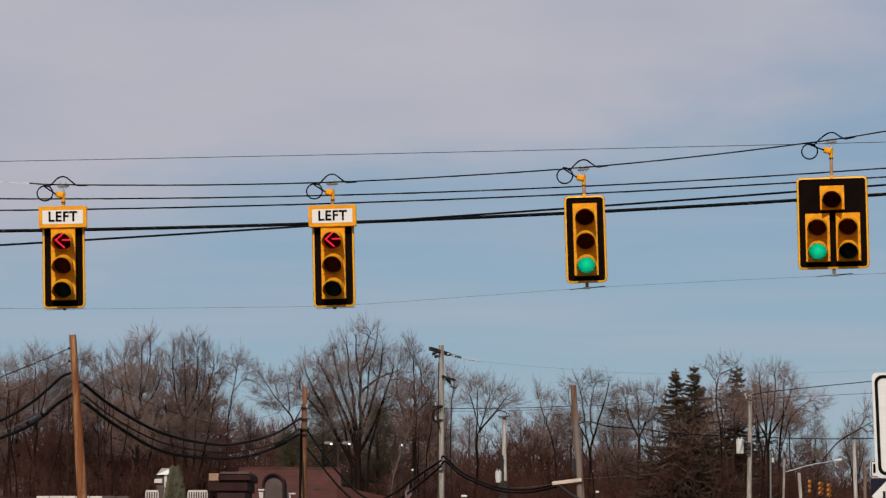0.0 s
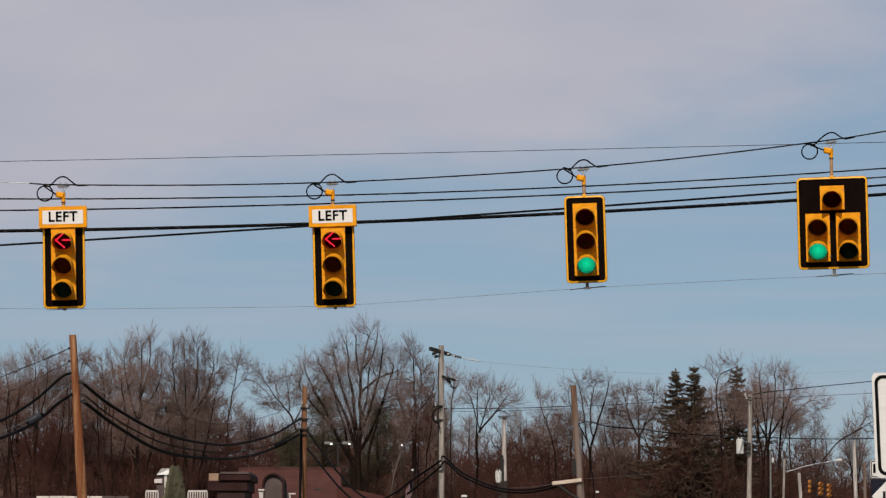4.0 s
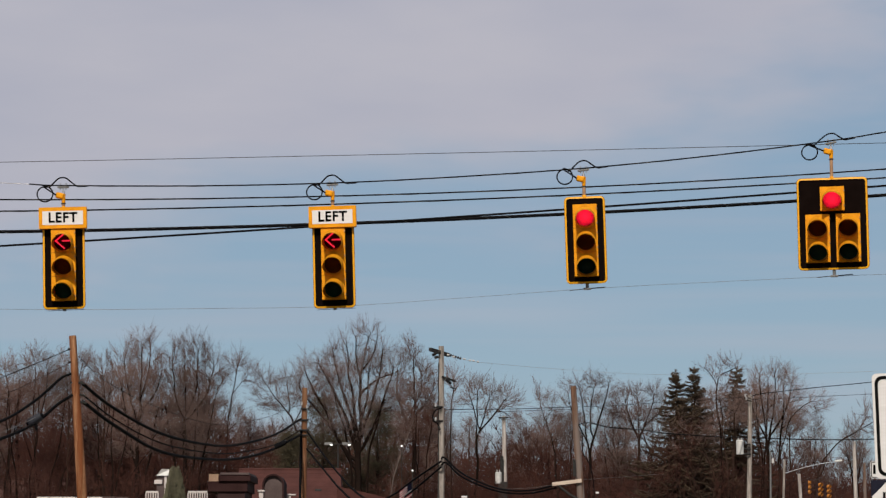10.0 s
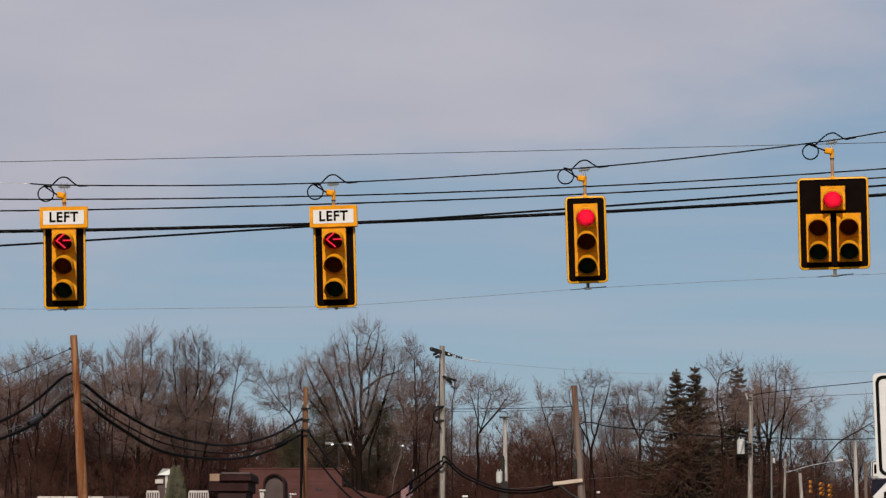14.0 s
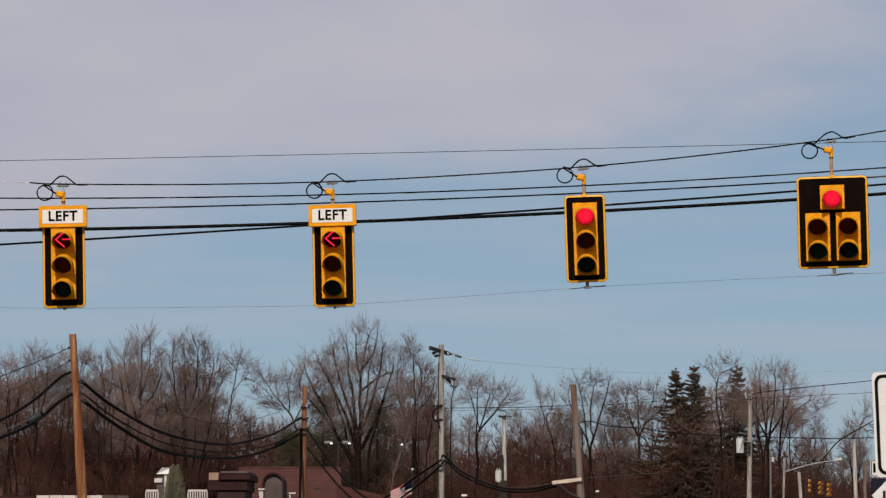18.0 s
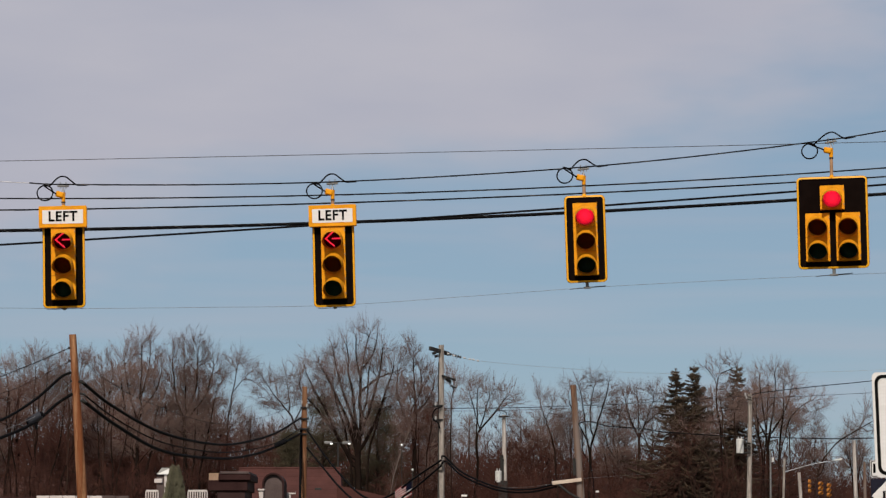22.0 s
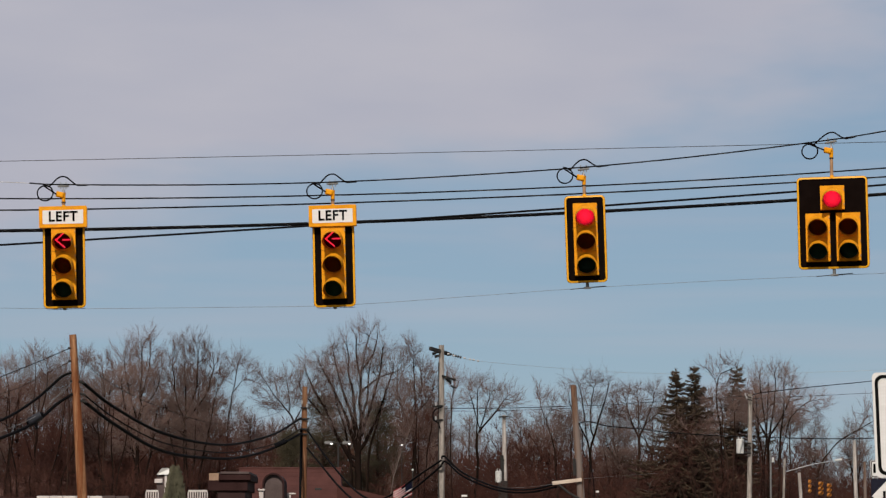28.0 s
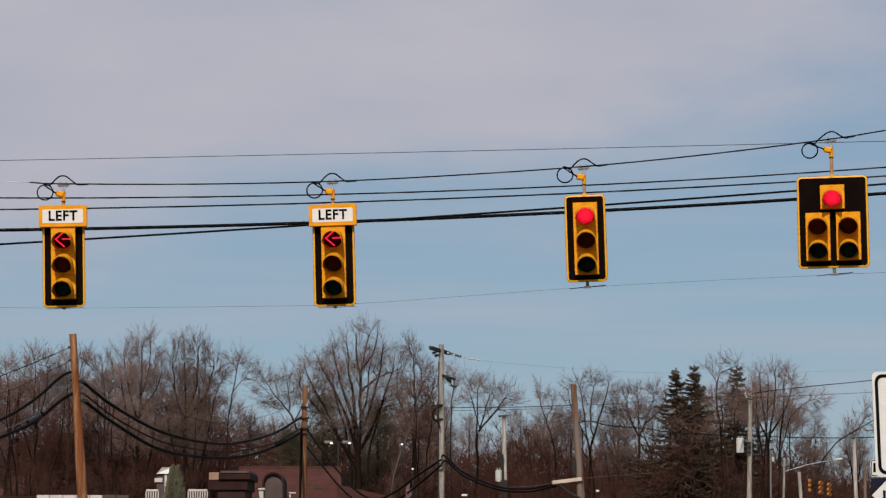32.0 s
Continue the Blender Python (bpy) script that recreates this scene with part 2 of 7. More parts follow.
CABLE = material("black_cable_jacket", (0.0028, 0.0028, 0.0034), (0.0068, 0.0066, 0.0074), 0.7, 0, 20, 90, 0.1, spec=0.03)
WIRE = material("weathered_wire", (0.016, 0.014, 0.014), (0.035, 0.032, 0.030), 0.5, 0.5, 14, 60, 0.1)
STRAND = material("bright_steel_strand", (0.30, 0.28, 0.26), (0.45, 0.42, 0.40), 0.45, 0.6, 14, 60, 0.1)
LAMP = lamp_material("white_led_panel")
RED_LENS = lens_material("red_lens", (0.72, 0.0078, 0.029), (0.08, 0.016, 0.016))
AMBER_LENS = lens_material("amber_lens", (0.98, 0.335, 0.004), (0.13, 0.065, 0.026))
GREEN_LENS = lens_material("green_lens", (0.002, 0.33, 0.158), (0.07, 0.13, 0.125))
ARROW = material("red_arrow_leds", (0.5, 0.02, 0.04), (0.6, 0.03, 0.05), 0.5, 0, 60, 200, 0.0, (1.0, 0.018, 0.055), 0.85)
SIGN_WHITE = material("white_sign_sheeting", (0.50, 0.475, 0.46), (0.58, 0.555, 0.54), 0.45, 0, 3, 60, 0.03, stretch=(1, 1, 14))
SIGN_BLACK = material("black_sign_ink", (0.004, 0.004, 0.004), (0.006, 0.006, 0.006), 0.9, 0, 10, 60, 0.02, spec=0.02)
SIGN_NAVY = material("navy_sign_sheeting", (0.004, 0.004, 0.011), (0.007, 0.007, 0.017), 0.8, 0, 10, 60, 0.02)
POLE_NEW = material("tan_pole_wood", (0.072, 0.026, 0.009), (0.30, 0.150, 0.075), 0.85, 0, 1.6, 9, 0.5, stretch=(6, 6, 0.5), edge=(0.36, 0.60), stain=(0.13, 0.036, 0.010))
POLE_OLD = material("weathered_grey_pole_wood", (0.115, 0.098, 0.086), (0.30, 0.262, 0.232), 0.9, 0, 2.0, 12, 0.5, stretch=(6, 6, 0.5), edge=(0.40, 0.62))
POLE_BROWN = material("brown_pole_wood", (0.055, 0.026, 0.014), (0.165, 0.092, 0.060), 0.9, 0, 2.0, 12, 0.5, stretch=(6, 6, 0.5), edge=(0.40, 0.62), stain=(0.14, 0.112, 0.10))
POLE_RISER = material("stained_riser_pole_wood", (0.075, 0.032, 0.015), (0.220, 0.114, 0.062), 0.9, 0, 2.0, 12, 0.5, stretch=(6, 6, 0.5), edge=(0.40, 0.62), stain=(0.125, 0.050, 0.022))
NEW_TIMBER = material("pale_new_timber", (0.33, 0.25, 0.195), (0.50, 0.41, 0.34), 0.85, 0, 2.0, 12, 0.4, stretch=(0.6, 6, 6))
POLE_PALE = material("bleached_pole_wood", (0.22, 0.19, 0.172), (0.45, 0.405, 0.372), 0.9, 0, 2.0, 12, 0.5, stretch=(6, 6, 0.5), edge=(0.40, 0.62))
# brown carries the half shade on the hanger pipes; the latches share it
PIPE = material("shade_browned_hanger_pipe", (0.20, 0.105, 0.050), (0.33, 0.19, 0.095), 0.5, 0, 12, 60, 0.1)
SPLICE = material("grey_splice_plastic", (0.009, 0.0092, 0.013), (0.026, 0.027, 0.036), 0.6, 0, 6, 40, 0.05)
PALE = material("pale_grey_tank_paint", (0.36, 0.35, 0.335), (0.47, 0.46, 0.44), 0.45, 0, 5, 40, 0.05)
DARK_METAL = material("dark_hardware", (0.012, 0.011, 0.0105), (0.030, 0.027, 0.025), 0.75, 0.0, 12, 60, 0.1)
PORCELAIN = material("porcelain_insulator", (0.30, 0.29, 0.28), (0.46, 0.45, 0.44), 0.2, 0, 10, 40, 0.02)
BARK = material("grey_brown_bark", (0.010, 0.0058, 0.0044), (0.036, 0.0212, 0.0162), 0.95, 0, 1.2, 14, 0.6, stretch=(3, 3, 0.7), vary=0.22, spec=0.05)
BARK_DARK = material("dark_furrowed_bark", (0.0050, 0.0030, 0.0024), (0.015, 0.0093, 0.0072), 0.95, 0, 1.2, 14, 0.6, stretch=(3, 3, 0.7), spec=0.03)
BARK_PALE = material("pale_grey_bark", (0.055, 0.044, 0.038), (0.14, 0.115, 0.10), 0.95, 0, 1.2, 14, 0.6, stretch=(3, 3, 0.7), vary=0.15)
TWIG = material("bare_twigs", (0.064, 0.0415, 0.0355), (0.150, 0.101, 0.088), 0.9, 0, 0.5, 5, 0.0, vary=0.25, spec=0.08)
# russet and warm browns are kept darker than TWIG for self-shadow low in the wood
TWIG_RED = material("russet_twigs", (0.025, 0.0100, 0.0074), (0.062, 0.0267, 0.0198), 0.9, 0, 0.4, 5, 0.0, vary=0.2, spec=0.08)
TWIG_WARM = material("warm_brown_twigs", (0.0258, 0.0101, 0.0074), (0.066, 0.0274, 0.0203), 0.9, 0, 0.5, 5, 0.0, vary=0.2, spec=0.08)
TWIG_DARK = material("dark_bare_twigs", (0.062, 0.0415, 0.0370), (0.150, 0.106, 0.0955), 0.9, 0, 0.5, 5, 0.0, vary=0.15, spec=0.08)
NEEDLE = material("dark_fir_needles", (0.032, 0.0215, 0.0135), (0.068, 0.0470, 0.0300), 0.8, 0, 0.8, 6, 0.0)
NEEDLE_PINE = material("pine_needles", (0.028, 0.0225, 0.0125), (0.066, 0.0535, 0.0300), 0.8, 0, 0.8, 6, 0.0)
BUSH = material("juniper_green", (0.052, 0.047, 0.030), (0.102, 0.094, 0.060), 0.85, 0, 2, 10, 0.0)
ROOF_RED = material("red_brown_shingle", (0.034, 0.0112, 0.0090), (0.060, 0.0215, 0.0178), 0.9, 0, 1.5, 20, 0.4, vary=0.05)
ROOF_DULL = material("dull_brown_shingle", (0.060, 0.029, 0.024), (0.10, 0.056, 0.048), 0.9, 0, 1.0, 14, 0.3)
DARK_TRIM = material("dark_brown_fascia", (0.018, 0.0078, 0.0074), (0.032, 0.0152, 0.0145), 0.8, 0, 2, 20, 0.1, spec=0.06)
GREY_PANEL = material("grey_brown_panel", (0.052, 0.036, 0.034), (0.082, 0.060, 0.057), 0.7, 0, 2, 20, 0.1, spec=0.1)
BROWN_PANEL = material("dark_brown_panel", (0.024, 0.0125, 0.0120), (0.038, 0.0215, 0.0205), 0.8, 0, 2, 20, 0.1, spec=0.06)
WHITE_TRIM = material("white_painted_trim", (0.36, 0.315, 0.30), (0.48, 0.435, 0.41), 0.6, 0, 3, 30, 0.1)
TAN_BRICK = material("tan_masonry", (0.17, 0.105, 0.07), (0.27, 0.18, 0.125), 0.9, 0, 3, 20, 0.3)
WALL_TAN = material("beige_siding", (0.30, 0.25, 0.21), (0.40, 0.35, 0.30), 0.8, 0, 1, 20, 0.1)
GLOW_GLASS = material("lit_flood_glass", (0.8, 0.8, 0.8), (0.85, 0.85, 0.85), 0.15, 0, 10, 40, 0.0, (1.0, 0.97, 0.92), 0.9)
GRASS = material("winter_grass_and_gravel", (0.060, 0.052, 0.030), (0.13, 0.115, 0.075), 0.95, 0, 0.15, 3, 0.4)
FLAG_STRIPES = stripe_material("red_and_white_bunting", (0.26, 0.018, 0.024), (0.42, 0.40, 0.39), 13 / 0.64, 0.45)
FLAG_BLUE = material("navy_bunting", (0.004, 0.005, 0.012), (0.007, 0.008, 0.020), 0.85, 0, 10, 60, 0.05, spec=0.04)
BIRD = material("dark_plumage", (0.012, 0.011, 0.010), (0.035, 0.031, 0.028), 0.8, 0, 40, 160, 0.1)


# ---------------------------------------------------------------- mesh tools
def part(name, bm, mat, parent=None, label=""):
    """Link a bmesh as one mesh object, under a thing or a part."""
    me = bpy.data.meshes.new(name)
    bm.to_mesh(me)
    bm.free()
    me.materials.append(mat)
    ob = new(name, me)
    if parent:
        ob.parent = parent
    return tagged(ob, label)


def part_of(name, verts, faces, mat, parent=None, label="", smooth=False):
    me = bpy.data.meshes.new(name)
    me.from_pydata(verts, [], faces)
    if smooth:
        me.polygons.foreach_set("use_smooth", [True] * len(me.polygons))
    me.materials.append(mat)
    ob = new(name, me)
    if parent:
        ob.parent = parent
    return tagged(ob, label)


def thing(name, m, label, category, group="", kind=""):
    ob = new(name)
    ob.empty_display_size = 0.2
    ob.matrix_basis = m
    return tagged(ob, label, category, group, kind)


def box(bm, x0, x1, y0, y1, z0, z1, bevel=0.0, turn=None):
    m = Matrix.Translation(((x0 + x1) / 2, (y0 + y1) / 2, (z0 + z1) / 2)) @ Matrix.Diagonal((x1 - x0, y1 - y0, z1 - z0, 1))
    made = bmesh.ops.create_cube(bm, size=1.0, matrix=(turn @ m) if turn else m)
    if bevel:
        edges = list({e for v in made["verts"] for e in v.link_edges})
        bmesh.ops.bevel(bm, geom=edges, offset=bevel, segments=2, affect='EDGES', profile=0.5)
    return bm


def tube(verts, faces, pts, radii, sides, tip=False):
    """A tapering tube along a line of points, added to lists."""
    base = len(verts)
    last = len(pts) - 1
    for i, p in enumerate(pts):
        d = pts[min(i + 1, last)] - pts[max(i - 1, 0)]
        if d.length < 1e-9:
            d = Vector((0, 0, 1))
        d.normalize()
        a = d.cross(Vector((0, 0, 1)) if abs(d.z) < 0.9 else Vector((1, 0, 0)))
        a.normalize()
        b = d.cross(a)
        if tip and i == last:
            verts.append(tuple(p))
            break
        for k in range(sides):
            w = 2 * math.pi * k / sides
            verts.append(tuple(p + (a * math.cos(w) + b * math.sin(w)) * radii[i]))
    for i in range(last):
        lo, hi = base + i * sides, base + (i + 1) * sides
        for k in range(sides):
            n = (k + 1) % sides
            if tip and i == last - 1:
                faces.append((lo + k, lo + n, hi))
            else:
                faces.append((lo + k, lo + n, hi + n, hi + k))


def caps(faces, base, count, sides):
    faces.append(tuple(range(base + sides - 1, base - 1, -1)))
    faces.append(tuple(base + (count - 1) * sides + k for k in range(sides)))


def rod(name, a, b, r0, r1, mat, parent=None, label="", sides=12, steps=1):
    """A straight round bar from a to b with closed ends."""
    a, b = Vector(a), Vector(b)
    v, f = [], []
    pts = [a.lerp(b, i / steps) for i in range(steps + 1)]
    tube(v, f, pts, [r0 + (r1 - r0) * i / steps for i in range(steps + 1)], sides)
    caps(f, 0, steps + 1, sides)
    return part_of(name, v, f, mat, parent, label, smooth=False)


def smooth_line(pts, steps=6):
    """A line through the points, rounded between them."""
    p = [Vector(q) for q in pts]
    p = [2 * p[0] - p[1]] + p + [2 * p[-1] - p[-2]]
    out = []
    for i in range(1, len(p) - 2):
        for s in range(steps):
            t = s / steps
            out.append(0.5 * (2 * p[i] + (p[i + 1] - p[i - 1]) * t + (2 * p[i - 1] - 5 * p[i] + 4 * p[i + 1] - p[i + 2]) * t * t
                              + (3 * p[i] - p[i - 1] - 3 * p[i + 1] + p[i + 2]) * t ** 3))
    out.append(p[-2])
    return out


def cable(name, pts, r, mat, label="", category="cable", parent=None, steps=6, sides=6, group=""):
    """A cable through the points, as a thing of its own or a part."""
    line = smooth_line(pts, steps)
    v, f = [], []
    tube(v, f, line, [r] * len(line), sides)
    caps(f, 0, len(line), sides)
    ob = part_of(name, v, f, mat, parent, label, smooth=True)
    if not parent:
        tagged(ob, label, category, group)
    return ob


def sag(pts, x0, x1, count=13):
    """The hanging line that suits the points best, from x0 to x1."""
    p = np.array(pts)
    z = np.polyfit(p[:, 0], p[:, 2], 2)
    y = np.polyfit(p[:, 0], p[:, 1], 1)
    return [(x, float(np.polyval(y, x)), float(np.polyval(z, x))) for x in np.linspace(x0, x1, count)]


def rounded(w, h, r, cx=0.0, cz=0.0, n=6):
    """A rounded rectangle as (x, z) pairs."""
    out = []
    for sx, sz, a0 in ((1, 1, 0), (-1, 1, 90), (-1, -1, 180), (1, -1, 270)):
        for k in range(n + 1):
            a = radians(a0 + 90 * k / n)
            out.append((cx + sx * (w / 2 - r) + r * math.cos(a), cz + sz * (h / 2 - r) + r * math.sin(a)))
    return out


def slab(outline, y0, y1, hole=None):
    """A plate with this (x, z) outline between two depths, with a hole of as many points where one is given."""
    n = len(outline)
    v = [(x, y, z) for y in (y0, y1) for x, z in outline]
    f = [(k, (k + 1) % n, n + (k + 1) % n, n + k) for k in range(n)]
    if hole:
        v += [(x, y, z) for y in (y0, y1) for x, z in hole]
        for k in range(n):
            j = (k + 1) % n
            f += [(2 * n + k, 3 * n + k, 3 * n + j, 2 * n + j), (k, 2 * n + k, 2 * n + j, j), (n + k, n + j, 3 * n + j, 3 * n + k)]
    else:
        f += [tuple(range(n)), tuple(range(2 * n - 1, n - 1, -1))]
    return v, f


def circle(r, cx=0.0, cz=0.0, n=28):
    return [(cx + r * math.cos(2 * math.pi * k / n), cz + r * math.sin(2 * math.pi * k / n)) for k in range(n)]


def square_ring(w, cx=0.0, cz=0.0, n=28):
    """n points on a square, each on the ray of the circle's point."""
    out = []
    for k in range(n):
        c, s = math.cos(2 * math.pi * k / n), math.sin(2 * math.pi * k / n)
        q = w / 2 / max(abs(c), abs(s))
        out.append((cx + q * c, cz + q * s))
    corner = w / 2
    for k in (n // 8, 3 * n // 8, 5 * n // 8, 7 * n // 8):      # true corners
        c, s = math.cos(2 * math.pi * (k + 0.5 * (n % 8 > 0)) / n), math.sin(2 * math.pi * (k + 0.5 * (n % 8 > 0)) / n)
        out[k] = (cx + math.copysign(corner, c), cz + math.copysign(corner, s))
    return out


def words(name, text, size, mat, parent, x, y, z, bold=0.0, wide=1.0):
    """Raised letters that face -y, centred on x and z."""
    cu = bpy.data.curves.new(name, 'FONT')
    cu.body, cu.size, cu.align_x, cu.align_y, cu.extrude, cu.offset = text, size, 'CENTER', 'CENTER', 0.002, bold
    cu.space_character = 1.12
    tmp = bpy.data.objects.new(name, cu)
    me = bpy.data.meshes.new_from_object(tmp)
    bpy.data.objects.remove(tmp)
    me.materials.append(mat)
    ob = new(name, me)
    ob.parent = parent
    ob.matrix_basis = pose(x, y, z, 90, 0, 0) @ Matrix.Diagonal((wide, 1, 1, 1))
    return ob


# ---------------------------------------------------------------- ground
def make_ground():
    n = 24
    rs = [0.0, 20, 60, 140, 300, 700, 1800, 4500]
    v = [(0, 0, 0)]
    f = []
    for r in rs[1:]:
        v += [(r * math.cos(2 * math.pi * k / n), r * math.sin(2 * math.pi * k / n), 0) for k in range(n)]
    for k in range(n):
        f.append((0, 1 + k, 1 + (k + 1) % n))
    for i in range(len(rs) - 2):
        a, b = 1 + i * n, 1 + (i + 1) * n
        for k in range(n):
            j = (k + 1) % n
            f.append((a + k, b + k, b + j, a + j))
    ob = part_of("ground", v, f, GRASS)
    tagged(ob, "flat ground of dormant grass and gravel", "ground", kind="structure")


make_ground()


# ---------------------------------------------------------------- traffic signals
SECTION = 0.357


def visor_mesh(r, length):
    """A tunnel visor: a sleeve with its lower front cut back."""
    v, f = [], []
    n = 28
    for rad in (r, r + 0.006):
        for ring in range(4):
            for k in range(n):
                a = 2 * math.pi * k / n
                low = max(0.0, -math.sin(a))
                reach = length * (1 - 0.62 * low)
                v.append((rad * math.cos(a), -reach * ring / 3, rad * math.sin(a)))
    for shell in range(2):
        for ring in range(3):
            o = shell * 4 * n + ring * n
            for k in range(n):
                j = (k + 1) % n
                q = (o + k, o + j, o + n + j, o + n + k)
                f.append(q if shell else q[::-1])
    for k in range(n):
        j = (k + 1) % n
        f.append((3 * n + k, 3 * n + j, 7 * n + j, 7 * n + k))
    return v, f


def dome_mesh(r, y, bulge):
    v, f = [], []
    n, rings = 28, 5
    for i in range(rings):
        q = r * (1 - i / rings)
        v += [(q * math.cos(2 * math.pi * k / n), y - bulge * (1 - (q / r) ** 2), q * math.sin(2 * math.pi * k / n)) for k in range(n)]
    v.append((0, y - bulge, 0))
    for i in range(rings - 1):
        for k in range(n):
            j = (k + 1) % n
            f.append((i * n + k, i * n + j, i * n + n + j, i * n + n + k))
    f += [((rings - 1) * n + k, (rings - 1) * n + (k + 1) % n, len(v) - 1) for k in range(n)]
    return v, f


def signal_section(head, x, z, lens_mat, colour, arrow=False, visor=0.32):
    """One section: housing with its hinged door, the dark chamber, lens and visor."""
    h = SECTION / 2 - 0.0008
    z -= 0.02
    body = part("housing", box(bmesh.new(), x - h, x + h, 0.0, 0.19, z - h, z + h, 0.005), YELLOW, head)
    v, f = slab(square_ring(2 * h - 0.002, 0, 0), -0.034, 0.0, circle(0.136, 0, -0.012))
    door = part_of("door", v, f, YELLOW, body)
    door.location = (x, 0, z)
    for dz in (-0.11, 0.11):
        latch = part("hinge", box(bmesh.new(), -0.010, 0.010, -0.04, 0.005, -0.018, 0.018, 0.003), YELLOW, body)
        latch.location = (x - h + 0.011, 0, z + dz)
        latch = part("latch", box(bmesh.new(), -0.008, 0.008, -0.045, 0.0, -0.012, 0.012, 0.003), PIPE, body, "small brown wing latch")
        latch.location = (x + h - 0.006, 0, z + dz)
    v, f = slab(circle(0.136, 0, -0.012), -0.010, -0.002)
    cup = part_of("reflector", v, f, INNER, body, "dark lens chamber")
    cup.location = (x, 0, z)
    v, f = dome_mesh(0.1335, -0.022, 0.030)
    lens = part_of("lens", v, f, lens_mat, head, colour + " domed signal lens", smooth=True)
    lens.location = (x, 0, z - 0.012)
    v, f = visor_mesh(0.140, visor)
    hood = part_of("visor", v, f, YELLOW, head, smooth=True)
    hood.matrix_basis = pose(x, -0.030, z - 0.012, 14, 0, 0)
    if arrow:
        bm = bmesh.new()
        w = 0.023
        def bar(a, b):
            a, b = Vector(a), Vector(b)
            d = (b - a).normalized()
            q = Vector((-d.y, d.x)) * w / 2
            quad = [a - q, b - q, b + q, a + q]
            lo = [bm.verts.new((p.x, -0.058, p.y)) for p in quad]
            hi = [bm.verts.new((p.x, -0.053, p.y)) for p in quad]
            bm.faces.new(lo)
            bm.faces.new(hi[::-1])
            for k in range(4):
                bm.faces.new((lo[k], hi[k], hi[(k + 1) % 4], lo[(k + 1) % 4]))
        bar((-0.114, -0.008), (0.024, 0.116))
        bar((-0.114, 0.008), (0.024, -0.116))
        bar((-0.016, 0.0), (0.120, 0.0))
        sign = part("arrow", bm, ARROW, lens, "glowing red left arrow")
    return lens


def hanger(head, top, hang, slope=0.0, slack=(0.0, 0.0)):
    """From the backplate's top up to the span wire: pipe, swivel with its terminal box, clamp with U-bolts."""
    rod("hanger_pipe", (0, 0.08, top - 0.02), (0, 0.08, hang - 0.18), 0.025, 0.025, PIPE, head)
    rod("flange", (0, 0.08, top - 0.02), (0, 0.08, top + 0.035), 0.042, 0.022, YELLOW, head)
    rod("swivel", (0, 0.08, hang - 0.235), (0, 0.08, hang - 0.10), 0.026, 0.034, YELLOW, head)
    cap = part("terminal_cap", box(bmesh.new(), -0.060, 0.060, -0.045, 0.045, -0.042, 0.042, 0.020, pose(0, 0, 0, 0, 14, 0)), YELLOW, head)
    cap.location = (-0.050, 0.07, hang - 0.128)
    rod("collar", (0, 0.08, hang - 0.252), (0, 0.08, hang - 0.236), 0.032, 0.032, DARK_METAL, head)
    rod("pin", (0.0, 0.08, hang - 0.11), (0.0, 0.08, hang - 0.01), 0.010, 0.010, STEEL, head)
    rod("ball_joint", (0.0, 0.075, hang - 0.098), (0.0, 0.075, hang - 0.056), 0.024, 0.019, STEEL, head, "bright steel ball joint")
    part("clamp", box(bmesh.new(), -0.085, 0.085, 0.058, 0.102, -0.013, 0.013, 0.005, pose(0, 0, 0, 0, -math.degrees(math.atan(slope)), 0)), DULL_STEEL, head, "galvanised span wire clamp").location = (0, 0, hang)
    for x in (-0.042, 0.042):
        rod("u_bolt", (x, 0.08, hang - 0.04), (x, 0.08, hang + 0.06), 0.009, 0.009, STEEL, head, sides=8)
    # the signal cable leaves the span wire, arches over the clamp and coils down to the cap
    arch = [(0.36, 0.002), (0.27, 0.002), (0.205, 0.006), (0.125, 0.065), (0.04, 0.132), (-0.05, 0.132), (-0.12 + 0.6 * slack[0], 0.078), (-0.185 + slack[0], 0.012)]
    pts = [(x, 0.05, hang + z + slope * x) for x, z in arch]
    cx, cz, r = -0.262 + slack[0], hang - 0.108 - 0.12 * slope + slack[1], 0.116
    for a in range(70, 70 + 400, 30):
        pts.append((cx + r * math.cos(radians(a)), 0.04 - 0.0001 * a, cz + r * math.sin(radians(a)) * 0.98))
    pts.append((-0.10, 0.03, hang - 0.125))
    cable("drip_loop", pts, 0.0115, CABLE, "coiled black signal cable loop", parent=head, steps=4)


def foot(head, bottom, wings=True):
    rod("tether_stud", (0, 0.09, bottom + 0.01), (0, 0.09, bottom - 0.10), 0.024, 0.024, DULL_STEEL, head)
    part("tether_clamp", box(bmesh.new(), -0.055, 0.055, 0.06, 0.12, bottom - 0.105, bottom - 0.078, 0.005), DULL_STEEL, head)
    if wings:
        rod("tether_grip", (-0.26, 0.09, bottom - 0.105), (0.27, 0.09, bottom - 0.072), 0.007, 0.007, DARK_METAL, head, sides=6)


